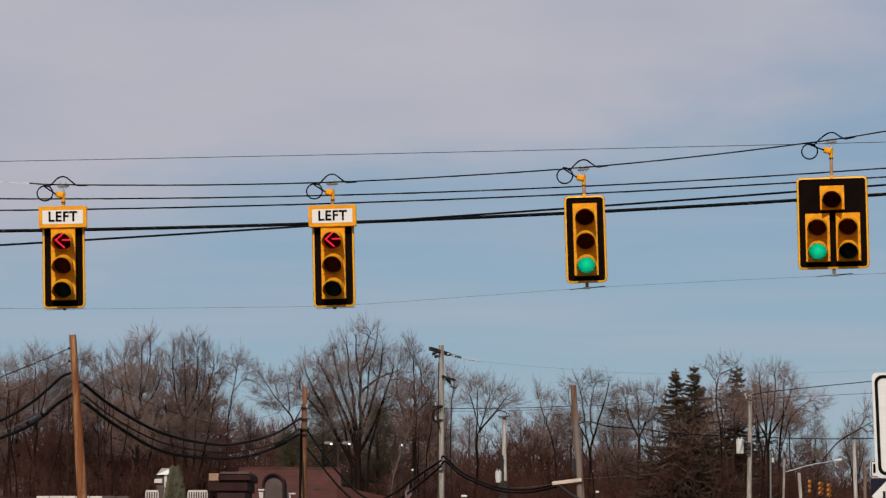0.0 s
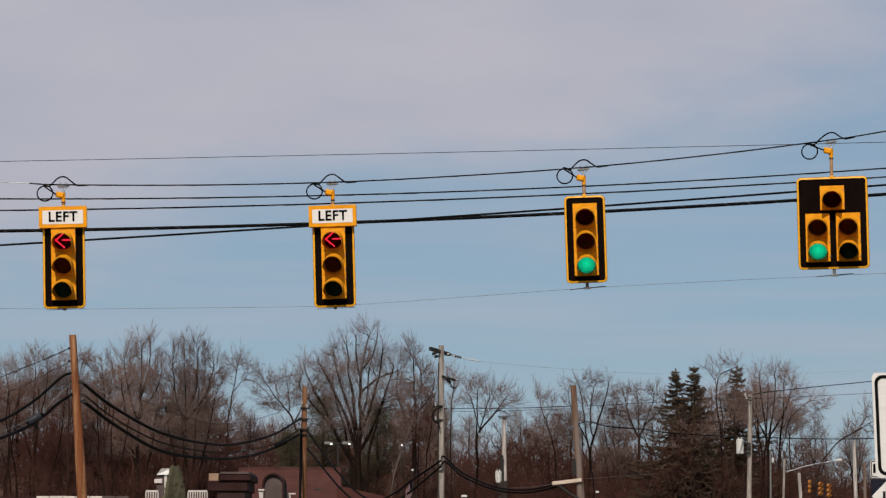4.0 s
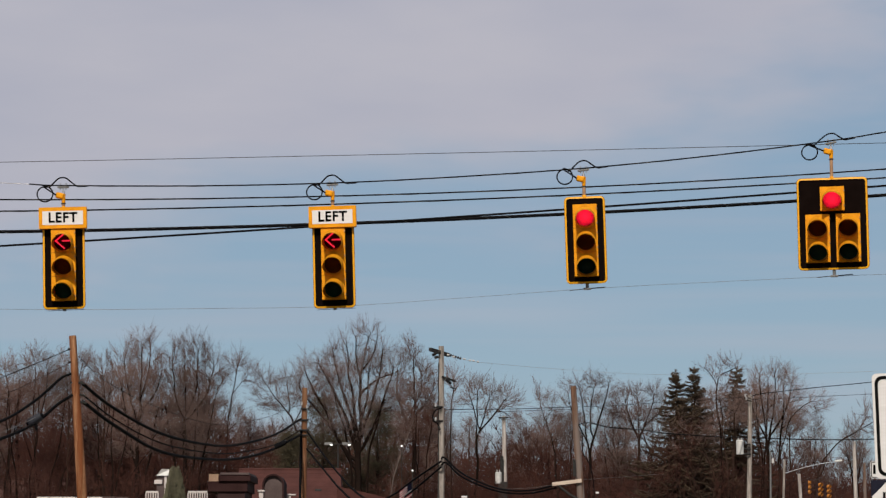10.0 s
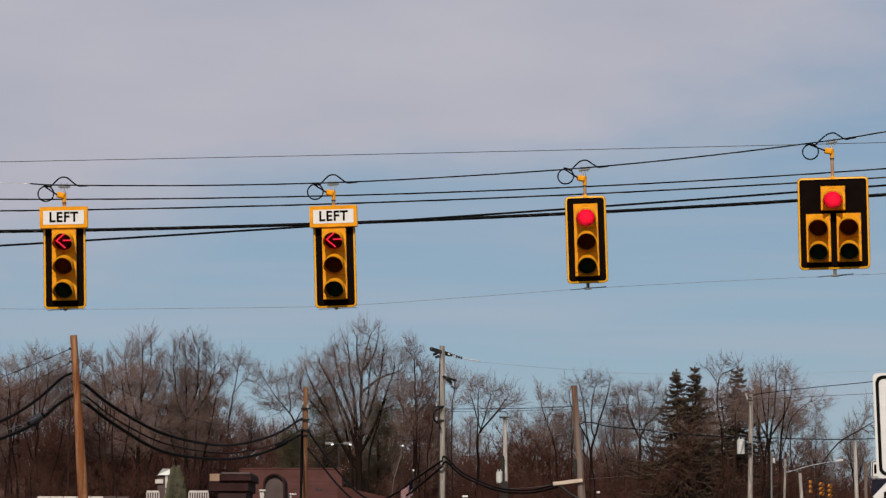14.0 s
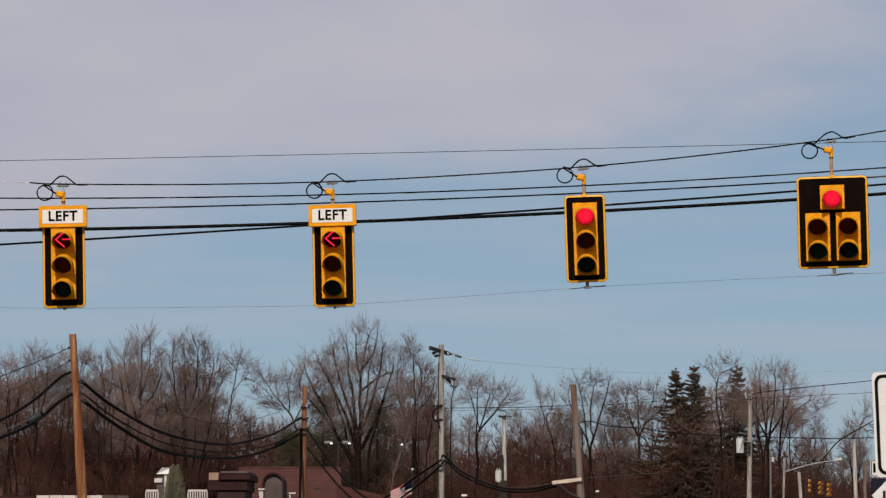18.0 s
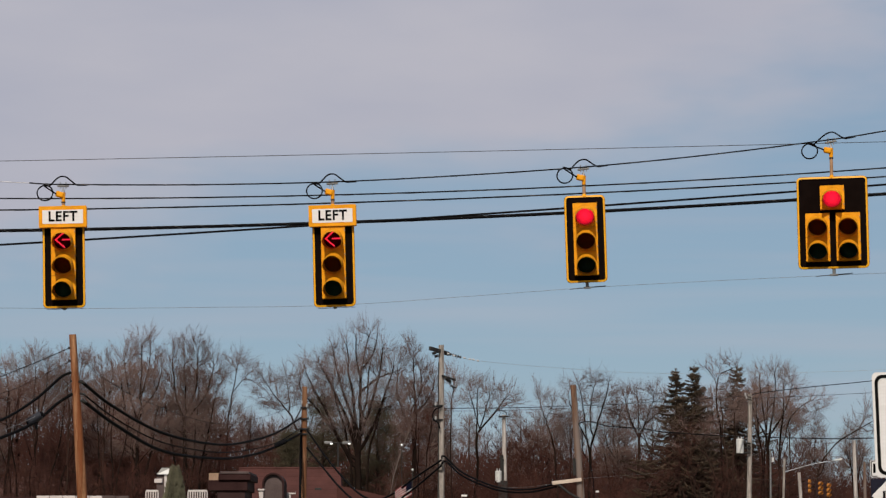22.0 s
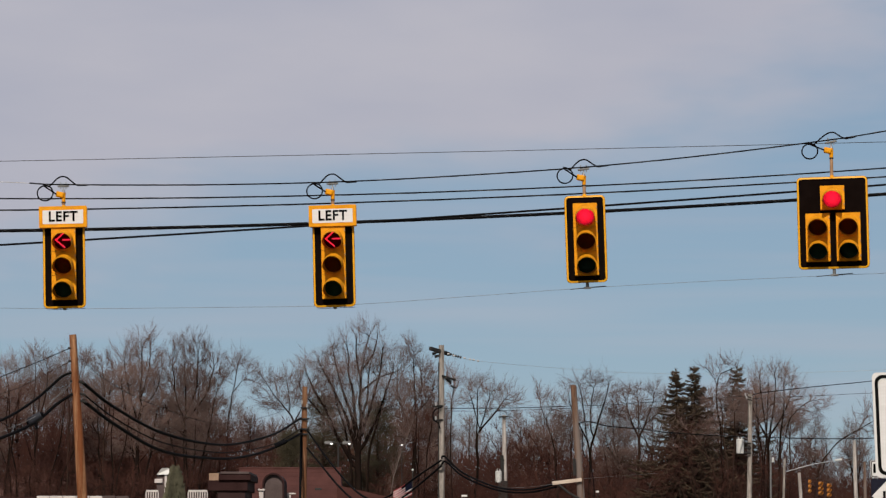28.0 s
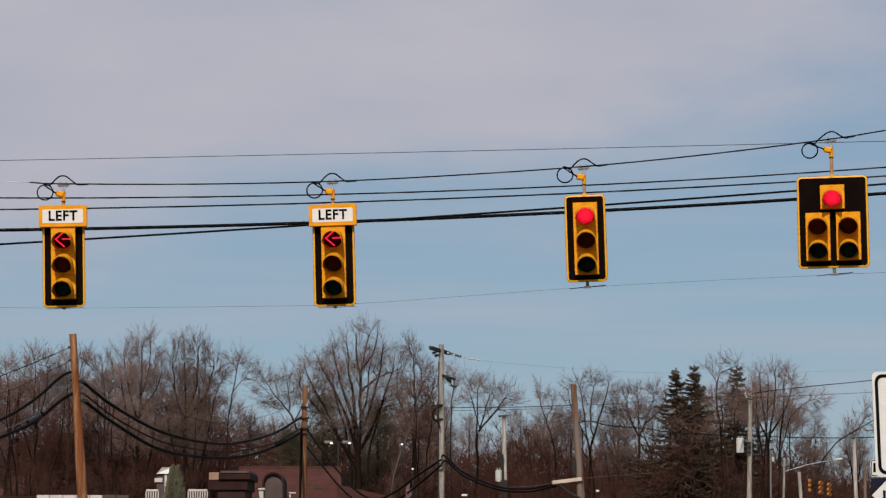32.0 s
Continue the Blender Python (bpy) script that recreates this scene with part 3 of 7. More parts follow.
def backplate(head, w, h, cx, cz, hole=None, r=0.07):
    v, f = slab(rounded(w, h, r, cx, cz), 0.055, 0.060)
    plate = part_of("backplate", v, f, BLACK, head, "matt black aluminium backplate")
    outer, inner = rounded(w - 0.008, h - 0.008, r - 0.004, cx, cz), rounded(w - 0.062, h - 0.062, r - 0.028, cx, cz)
    n = len(outer)
    v = [(x, 0.054, z) for x, z in outer] + [(x, 0.045, z) for x, z in inner] + [(x, 0.0545, z) for x, z in inner]
    f = []
    for k in range(n):
        j = (k + 1) % n
        f += [(k, n + k, n + j, j), (n + k, 2 * n + k, 2 * n + j, n + j)]
    part_of("border_tape", v, f, TAPE, plate, "yellow reflective tape on the bent-back border")
    return plate


def lamp_panel(head, x, z):
    v, f = slab(circle(0.131, 0, -0.012), -0.018, -0.012)
    ob = part_of("led_lamp", v, f, LAMP, head, "glowing round LED lamp behind its lens")
    ob.location = (x, 0, z - 0.02)
    return ob


def left_turn_head(m, hang, slope):
    head = thing("traffic_signal", m, "yellow turn signal with lit red arrow and word sign", "traffic light", "signals on the span wire")
    for z, mat, colour in ((SECTION, RED_LENS, "dark red"), (0, AMBER_LENS, "dark amber"), (-SECTION, GREEN_LENS, "dark green")):
        signal_section(head, 0, z, mat, colour, arrow=z > 0.1)
    backplate(head, 0.62, 1.31, 0, -0.022)
    v, f = slab(rounded(0.70, 0.315, 0.012, 0.0, 0.668), -0.06, 0.045)
    sign = part_of("sign_box", v, f, YELLOW, head, "yellow framed sign box")
    v, f = slab(rounded(0.595, 0.205, 0.006, 0.0, 0.665), -0.064, -0.0602)
    panel = part_of("sign_panel", v, f, SIGN_WHITE, sign, "white sign panel")
    words("letters", "LEFT", 0.205, SIGN_BLACK, sign, 0.0, -0.066, 0.664, 0.0062, 0.93)
    hanger(head, 0.83, hang, slope)
    rod("tether_stud", (0, 0.09, -0.66), (0, 0.09, -0.70), 0.028, 0.022, DULL_STEEL, head)
    rod("tether_grip", (-0.26, 0.09, -0.690), (0.30, 0.09, -0.682), 0.0035, 0.0035, DARK_METAL, head, sides=6)
    return head


def three_ball_head(m, hang, slope):
    head = thing("traffic_signal", m, "yellow three-light signal with black backplate", "traffic light", "signals on the span wire")
    for z, mat, colour in ((SECTION, RED_LENS, "red"), (0, AMBER_LENS, "amber"), (-SECTION, GREEN_LENS, "green")):
        signal_section(head, 0, z, mat, colour)
    backplate(head, 0.605, 1.30, 0, -0.008)
    hanger(head, 0.64, hang, slope, (-0.015, 0.022))
    foot(head, -0.64)
    return head, lamp_panel(head, 0, -SECTION)


def five_light_head(m, hang, slope):
    head = thing("traffic_signal", m, "yellow five-light doghouse signal on a wide black backplate", "traffic light", "signals on the span wire")
    signal_section(head, 0.0, 0.430, RED_LENS, "red")
    for x in (-0.222, 0.222):
        signal_section(head, x, 0.020, AMBER_LENS, "amber")
        signal_section(head, x, 0.020 - SECTION, GREEN_LENS, "green")
    backplate(head, 1.04, 1.375, 0.0, 0.045, r=0.07)
    hanger(head, 0.73, hang, slope, (-0.050, -0.012))
    foot(head, -0.64)
    return head, lamp_panel(head, -0.222, 0.020 - SECTION)


def at(p, lean=0.0, turn=0.0):
    return pose(p[0], p[1], p[2], 0, lean, turn)


HEAD_A_POSE = at((-5.583, 36.70, 5.917), -1.7, 3.0)
HEAD_B_POSE = at((-1.609, 36.70, 5.934), -1.6, -2.0)
HEAD_C_POSE = at((2.102, 36.70, 6.277), -1.5, -3.5)
HEAD_D_POSE = at((5.747, 36.70, 6.467), -0.4, -10.0)
head_a = left_turn_head(HEAD_A_POSE, 1.143, 0.0)
head_b = left_turn_head(HEAD_B_POSE, 1.163, 0.03)
head_c, lamp_c = three_ball_head(HEAD_C_POSE, 1.037, 0.10)
head_d, lamp_d = five_light_head(HEAD_D_POSE, 1.255, 0.16)


# ---------------------------------------------------------------- wires over the junction
def junction_wires():
    # the span wire that carries the signals: bare strand, with the lashed signal cable along most of it
    span = [(-12.924, 36.86, 7.429), (-9.071, 36.78, 7.212), (-6.559, 36.78, 7.124), (-5.638, 36.78, 7.085), (-3.672, 36.78, 7.081), (-1.665, 36.78, 7.124), (0.134, 36.78, 7.212), (2.059, 36.78, 7.344),
            (3.904, 36.78, 7.526), (5.726, 36.78, 7.755), (6.576, 36.78, 7.891), (9.375, 36.78, 8.368), (13.540, 36.86, 9.172)]
    cable("span_wire", span, 0.0045, STRAND, "thin galvanised span wire that carries the signals", "wire", sides=5)
    lashed = [(-6.120, 36.76, 7.103), (-5.635, 36.76, 7.081), (-3.670, 36.76, 7.076), (-1.664, 36.76, 7.118), (0.134, 36.76, 7.207), (2.058, 36.76, 7.338),
              (3.902, 36.76, 7.520), (5.723, 36.76, 7.749), (6.572, 36.76, 7.885), (9.370, 36.76, 8.362), (13.532, 36.84, 9.165)]
    cable("signal_cable", lashed, 0.0108, CABLE, "black signal cable lashed along the span wire")
    tether = [(-12.832, 36.86, 5.303), (-6.519, 36.79, 5.246), (-5.546, 36.79, 5.237), (-3.651, 36.79, 5.254), (-1.597, 36.79, 5.287), (0.300, 36.79, 5.413), (2.131, 36.79, 5.547),
              (3.963, 36.79, 5.647), (5.772, 36.79, 5.731), (6.531, 36.79, 5.765), (13.399, 36.86, 6.042)]
    cable("tether_wire", tether, 0.0028, DULL_STEEL, "thin pale tether wire below the signals", "wire", sides=5)
    # utility lines behind them
    cable("power_line", sag([(-8.390, 47.00, 9.081), (-3.040, 47.00, 9.195), (2.313, 47.00, 9.303), (8.398, 47.00, 9.455)], -38, 38), 0.0065, WIRE, "single thin overhead power conductor", "wire")
    cable("power_line", sag([(-7.840, 44.00, 7.929), (-1.840, 44.00, 7.990), (2.161, 44.00, 8.141), (7.852, 44.00, 8.476)], -38, 38), 0.0135, CABLE, "black overhead line between roadside poles", "wire")
    cable("power_line", sag([(-7.835, 44.00, 7.717), (-1.840, 44.00, 7.863), (2.160, 44.00, 7.990), (7.848, 44.00, 8.324)], -38, 38), 0.0145, CABLE, "black overhead line between roadside poles", "wire")
    cable("service_cable", sag([(-7.466, 42.00, 6.843), (-4.183, 42.00, 7.050), (-2.231, 42.00, 7.184), (1.918, 42.00, 7.449), (3.588, 42.00, 7.579), (7.489, 42.00, 7.878)], -38, 38), 0.019, CABLE, "black overhead communications cable")
    cable("trunk_cable", sag([(-7.649, 43.00, 7.226), (-4.284, 43.00, 7.280), (-2.284, 43.00, 7.339), (1.963, 43.00, 7.526), (3.673, 43.00, 7.620), (7.663, 43.00, 7.857)], -38, 38), 0.031, CABLE, "thick lashed trunk cable", steps=8)

    # the bright lashing wires wound round the cables
    def lash(name, core, r, pitch, thick, label):
        wound = [Vector(p) + Vector((0, math.cos(k * pitch + 1.3 * math.sin(k * 0.071)), math.sin(k * pitch + 1.3 * math.sin(k * 0.071)))) * r for k, p in enumerate(core)]
        v, f = [], []
        tube(v, f, wound, [thick * (0.75 + 0.5 * math.sin(k * 0.037 + r * 900) ** 2) for k in range(len(wound))], 3)
        tagged(part_of(name, v, f, STRAND), label, "wire")
    lash("lashing_wire", sag([(-7.649, 43.00, 7.226), (-4.284, 43.00, 7.280), (-2.284, 43.00, 7.339), (1.963, 43.00, 7.526), (3.673, 43.00, 7.620), (7.663, 43.00, 7.857)], -12, 12, 640), 0.0318, 0.55, 0.0014, "bright lashing wire wound round the trunk cable")
    lash("lashing_wire", sag([(-7.840, 44.00, 7.929), (-1.840, 44.00, 7.990), (2.161, 44.00, 8.141), (7.852, 44.00, 8.476)], -12, 12, 420), 0.0140, 0.27, 0.0024, "bright lashing wire wound round an overhead line")
    lash("lashing_wire", sag([(-7.835, 44.00, 7.717), (-1.840, 44.00, 7.863), (2.160, 44.00, 7.990), (7.848, 44.00, 8.324)], -12, 12, 420), 0.0150, 0.23, 0.0024, "bright lashing wire wound round an overhead line")
    lash("lashing_wire", smooth_line(lashed, 24), 0.0111, 0.5, 0.0016, "bright lashing wire wound round the signal cable")


junction_wires()


def strain_pole(x, y, h):
    ob = thing("strain_pole", pose(x, y, 0), "tall tapered galvanised steel strain pole", "pole", "poles that hold the span wires")
    rod("shaft", (0, 0, 0), (0, 0, h), 0.19, 0.11, STEEL, ob, sides=16)
    rod("cap", (0, 0, h), (0, 0, h + 0.04), 0.12, 0.09, STEEL, ob, sides=16)
    part("base_plate", box(bmesh.new(), -0.28, 0.28, -0.28, 0.28, 0, 0.05, 0.006), STEEL, ob)
    return ob


for sx, sh in ((-12.75, 8.9), (13.3, 9.5)):
    strain_pole(sx, 36.95, sh)


# ---------------------------------------------------------------- utility poles
def wood_pole(base, top, r0, r1, mat, label):
    """A round wooden pole that may lean, from the ground at base to top."""
    b, t = Vector(base), Vector(top)
    ob = thing("utility_pole", Matrix.Translation(b), label, "utility pole", "wooden poles along the road")
    v, f = [], []
    n = 9
    d = t - b
    pts = [d * (i / n) for i in range(n + 1)]
    tube(v, f, pts, [r0 + (r1 - r0) * i / n for i in range(n + 1)], 14)
    caps(f, 0, n + 1, 14)
    part_of("shaft", v, f, mat, ob, smooth=False)
    return ob


def ground_under(top, low):
    """Where the line from top through a lower point of the pole meets the ground."""
    t, l = Vector(top), Vector(low)
    return t + (l - t) * (t.z / (t.z - l.z))


def insulator(parent, p, down=False):
    s = -1 if down else 1
    o = Vector(p)
    v, f = [], []
    zs = [(0, 0.015), (0.05, 0.05), (0.07, 0.03), (0.10, 0.055), (0.12, 0.03), (0.15, 0.05), (0.17, 0.02)]
    tube(v, f, [o + Vector((0, 0, s * z)) for z, r in zs], [r for z, r in zs], 8)
    caps(f, 0, len(zs), 8)
    part_of("insulator", v, f, PORCELAIN, parent, "pale porcelain insulator")


def transformer(parent, p, r, h):
    x, y, z = p
    tank = rod("transformer", (x, y, z - h / 2), (x, y, z + h / 2), r, r, PALE, parent, "pale grey transformer can", sides=18)
    rod("lid", (x, y, z + h / 2), (x, y, z + h / 2 + 0.05), r * 1.05, r * 0.8, PALE, tank, sides=18)
    for dx in (-0.4, 0.4):
        rod("bushing", (x + dx * r, y, z + h / 2 + 0.04), (x + dx * r, y, z + h / 2 + 0.2), 0.035, 0.02, PORCELAIN, tank, sides=8)
    return tank


def bracket(parent, a, b, r=0.03, label="dark cable bracket"):
    return rod("bracket", a, b, r, r, DARK_METAL, parent, label, sides=8)


def rel(p, ob):
    return Vector(p) - ob.matrix_basis.translation


def pole_a():
    top, low = (-10.949, 74.00, 8.245), (-10.580, 74.00, 3.473)
    ob = wood_pole(ground_under(top, low), top, 0.185, 0.105, POLE_NEW, "new tan wooden utility pole leaning slightly")
    for p in ((-10.985, 73.90, 7.835), (-10.961, 73.90, 7.450), (-10.939, 73.90, 7.117), (-10.900, 73.90, 6.850), (-10.860, 73.90, 6.484), (-10.651, 73.90, 6.833), (-10.611, 73.90, 6.484), (-10.591, 73.90, 6.267)):
        q = rel(p, ob)
        bracket(ob, q + Vector((-0.09, 0.05, 0.02)), q + Vector((0.09, 0.05, -0.02)), 0.035)
    cs = "black aerial cable strung between utility poles"
    cable("thin_cable", [(-14.901, 64.00, 5.096), (-13.570, 69.00, 6.044), (-12.715, 72.00, 6.842), (-11.880, 73.00, 7.328), (-11.019, 73.90, 7.835)], 0.012, CABLE, cs)
    cable("thin_cable", [(-14.891, 64.00, 4.752), (-12.528, 71.00, 6.288), (-11.870, 73.00, 6.851), (-10.978, 73.90, 7.450)], 0.008, CABLE, cs)
    cable("aerial_cable", [(-14.884, 64.00, 4.493), (-13.499, 68.00, 4.894), (-12.511, 71.00, 5.537), (-11.858, 73.00, 6.258), (-11.254, 73.80, 6.959), (-10.955, 73.90, 7.117)], 0.042, CABLE, cs)
    cable("aerial_cable", [(-14.867, 64.00, 3.921), (-13.488, 68.00, 4.437), (-12.500, 71.00, 5.044), (-11.845, 73.00, 5.602), (-11.340, 73.70, 6.171), (-10.910, 73.90, 6.484)], 0.047, CABLE, cs)
    cable("support_strand", [(-14.870, 64.00, 4.035), (-13.491, 68.00, 4.589), (-12.504, 71.00, 5.219), (-11.719, 73.00, 5.848), (-11.344, 73.70, 6.404), (-10.917, 73.90, 6.850)], 0.006, DULL_STEEL, "dull steel strand that supports a cable", "wire")
    cable("strand_grip", [(-11.560, 73.20, 6.085), (-11.270, 73.45, 6.390), (-10.975, 73.72, 6.735)], 0.0055, DULL_STEEL, "dull wire grip at the end of a strand", "wire")
    case = thing("splice_case", at((-11.831, 72.90, 5.711), -32, 0), "dark plastic splice case hung on a cable", "splice case")
    rod("case_body", (-0.22, 0, 0), (0.2, 0, 0), 0.125, 0.115, SPLICE, case, sides=14)
    rod("end_seal", (0.2, 0, 0), (0.28, 0, 0), 0.085, 0.05, CABLE, case, sides=12)
    rod("end_seal", (-0.28, 0, 0), (-0.22, 0, 0), 0.05, 0.085, CABLE, case, sides=12)
    rod("drop_loop", (-0.05, 0, -0.08), (-0.12, 0, -0.30), 0.04, 0.045, CABLE, case, sides=8)
    # to the next pole
    cable("thin_cable", [(-10.762, 74.00, 7.626), (-10.581, 75.00, 7.403), (-10.476, 77.00, 7.213)] + [(-9.784, 83.00, 6.836), (-8.534, 94.00, 6.740), (-7.458, 104.00, 7.554), (-6.595, 116.80, 8.956)], 0.009, CABLE, cs)
    cable("aerial_cable", [(-10.665, 74.00, 6.857), (-10.263, 78.13, 6.382), (-9.569, 85.37, 5.952), (-8.745, 94.09, 5.985), (-8.120, 100.75, 6.325), (-7.318, 109.32, 7.152), (-6.601, 117.00, 8.285)], 0.050, CABLE, cs)
    cable("aerial_cable", [(-10.626, 74.00, 6.507), (-10.201, 78.38, 6.010), (-9.521, 85.50, 5.614), (-8.619, 95.07, 5.713), (-7.981, 101.89, 6.083), (-7.245, 109.77, 6.782), (-6.572, 117.00, 7.812)], 0.024, CABLE, cs)
    cable("aerial_cable", [(-10.605, 74.00, 6.290), (-10.189, 78.31, 5.813), (-9.511, 85.44, 5.324), (-8.613, 95.03, 5.477), (-7.976, 101.86, 5.854), (-7.356, 108.53, 6.479), (-6.570, 117.00, 7.576)], 0.055, CABLE, cs)


def pole_b():
    top, low = (-6.440, 117.00, 9.733), (-6.497, 117.00, 4.593)
    ob = wood_pole(ground_under(top, low), top, 0.20, 0.125, POLE_RISER, "brown wooden utility pole with cable brackets")
    for p in ((-6.410, 116.80, 8.746), (-6.459, 116.80, 8.221), (-6.455, 116.80, 7.749), (-6.480, 116.80, 7.513)):
        q = rel(p, ob)
        bracket(ob, q + Vector((-0.22, 0, 0)), q + Vector((0.22, 0, 0)), 0.045)
    insulator(ob, rel((-6.325, 116.70, 8.740), ob))
    insulator(ob, rel((-6.563, 116.70, 8.897), ob))
    rod("riser_conduit", rel((-6.585, 116.86, 7.75), ob), rel((-6.66, 116.86, 0.0), ob), 0.062, 0.062, CABLE, ob, "black riser conduit down the pole's side")
    case = thing("splice_case", at((-7.015, 108.50, 6.672), -25, 0), "dark plastic splice case hung on a cable", "splice case")
    rod("case_body", (-0.26, 0, 0), (0.24, 0, 0), 0.11, 0.10, CABLE, case, sides=14)
    rod("end_seal", (0.24, 0, 0), (0.34, 0, 0), 0.08, 0.05, CABLE, case, sides=12)
    cs = "black aerial cable hanging low between two poles"
    cable("aerial_cable", [(-6.324, 116.80, 7.722), (-5.568, 115.94, 6.663), (-4.743, 114.99, 5.643), (-3.828, 113.94, 4.715), (-3.010, 112.99, 4.361), (-2.106, 111.95, 4.684), (-1.294, 111.01, 5.252), (-0.074, 109.60, 6.013)], 0.045, CABLE, cs)
    cable("aerial_cable", [(-6.318, 116.80, 6.884), (-5.564, 115.94, 5.988), (-4.740, 114.99, 5.027), (-3.879, 114.00, 4.285), (-3.009, 112.99, 4.009), (-2.105, 111.95, 4.285), (-1.293, 111.01, 4.806), (-0.074, 109.60, 5.768)], 0.045, CABLE, cs)
    cable("power_line", [(-6.331, 116.80, 8.746), (-4.221, 114.45, 8.549), (-2.118, 112.11, 8.404), (-0.223, 110.00, 8.349)], 0.010, WIRE, "thin overhead service wire", "wire")


def pole_c():
    top, low = (-0.074, 110.00, 11.066), (-0.086, 110.00, 4.408)
    ob = wood_pole(ground_under(top, low), top, 0.17, 0.12, POLE_OLD, "weathered grey utility pole with crossarms")
    # thin dark line along the pole's left edge
    rod("dark_side_rod", rel((-0.19, 109.86, 10.3), ob), rel((-0.215, 109.86, 0.0), ob), 0.022, 0.022, DARK_METAL, ob, "thin dark rod down the pole's left side")
    a, b = rel((-0.444, 109.40, 10.828), ob), rel((0.125, 110.60, 10.755), ob)
    d = (b - a).normalized()
    arm = part("crossarm", box(bmesh.new(), -(b - a).length * 0.72, (b - a).length * 0.72, -0.06, 0.06, -0.08, 0.08, 0.01, d.to_track_quat('X', 'Z').to_matrix().to_4x4()), DARK_METAL, ob, "dark weathered crossarm")
    arm.location = (a + b) / 2 + Vector((0, -0.12, 0))
    for q in ((-0.395, 109.40, 10.630), (-0.247, 109.70, 10.730), (-0.296, 109.50, 10.515)):
        bracket(ob, rel(q, ob) + Vector((-0.08, 0, 0)), rel(q, ob) + Vector((0.1, 0, 0.05)), 0.06)
    string = [(0.124, 110.40, 10.764), (0.399, 110.60, 10.680), (0.774, 110.80, 10.597)]
    p0, p1 = rel(string[0], ob), rel(string[2], ob)
    v, f = [], []
    n = 18
    tube(v, f, [p0.lerp(p1, i / n) for i in range(n + 1)], [0.02 if i % 3 else 0.075 for i in range(n + 1)], 8)
    part_of("insulator_string", v, f, DARK_METAL, ob, "string of dark disc insulators")
    for k, q in enumerate(((0.224, 110.30, 10.718), (0.473, 110.50, 10.647), (0.951, 111.00, 10.588), (1.204, 111.30, 10.550), (1.357, 111.50, 10.553), (1.563, 111.80, 10.527))):
        w = rel(q, ob)
        rod("disc", w - Vector((0.05, 0, 0)), w + Vector((0.05, 0, -0.01)), 0.045, 0.03, PORCELAIN, ob, sides=8)
    cable("power_line", [string[2], (1.666, 112.00, 10.518), (5.695, 117.00, 10.577), (9.785, 122.00, 10.745), (15.499, 126.00, 11.019), (21.890, 128.00, 11.344), (26.482, 128.00, 11.575)], 0.006, STRAND, "thin bright overhead conductor", "wire")
    bracket(ob, rel((-0.025, 109.80, 9.696), ob), rel((0.522, 110.40, 9.567), ob), 0.055, "dark dead-end bracket")
    bracket(ob, rel((0.099, 109.80, 9.622), ob), rel((0.323, 110.20, 9.453), ob), 0.07, "dark dead-end bracket")
    bracket(ob, rel((0.321, 109.80, 9.251), ob), rel((0.546, 110.20, 9.205), ob), 0.035, "dark dead-end bracket")
    for q in ((-0.320, 109.60, 8.373), (-0.320, 109.60, 7.757)):
        insulator(ob, rel(q, ob))
        bracket(ob, rel(q, ob) + Vector((-0.1, 0, 0)), rel(q, ob) + Vector((0.3, 0.3, 0.02)), 0.05)
    cs = "black aerial cable slung from a weathered pole"
    cable("pole_riser", [(-0.049, 109.80, 8.336), (-0.320, 109.60, 8.225), (-0.443, 109.50, 7.997), (-0.394, 109.50, 7.751), (-0.222, 109.60, 7.634), (-0.123, 109.70, 7.369)], 0.03, CABLE, "black riser cable on the pole", parent=None)
    cable("power_line", [(0.049, 110.00, 8.287), (1.845, 107.95, 8.173), (3.483, 106.08, 8.081), (5.310, 104.00, 8.022)], 0.016, CABLE, "black service wire between poles", "wire")
    cable("power_line", [(0.049, 110.00, 8.175), (1.845, 107.95, 8.051), (3.483, 106.08, 7.985), (5.309, 104.00, 7.928)], 0.009, CABLE, "thin service wire between poles", "wire")
    cable("aerial_cable", [(-0.074, 109.60, 6.086)] + [(0.074, 109.60, 6.160), (0.876, 108.61, 5.413), (2.298, 106.84, 4.753), (3.561, 105.28, 4.612), (4.590, 104.00, 4.783)], 0.042, CABLE, cs)
    cable("aerial_cable", [(-0.074, 109.60, 5.841)] + [(0.148, 109.60, 5.939), (0.877, 108.70, 5.271), (2.300, 106.94, 4.637), (3.564, 105.38, 4.497), (4.683, 104.00, 4.690)], 0.042, CABLE, cs)


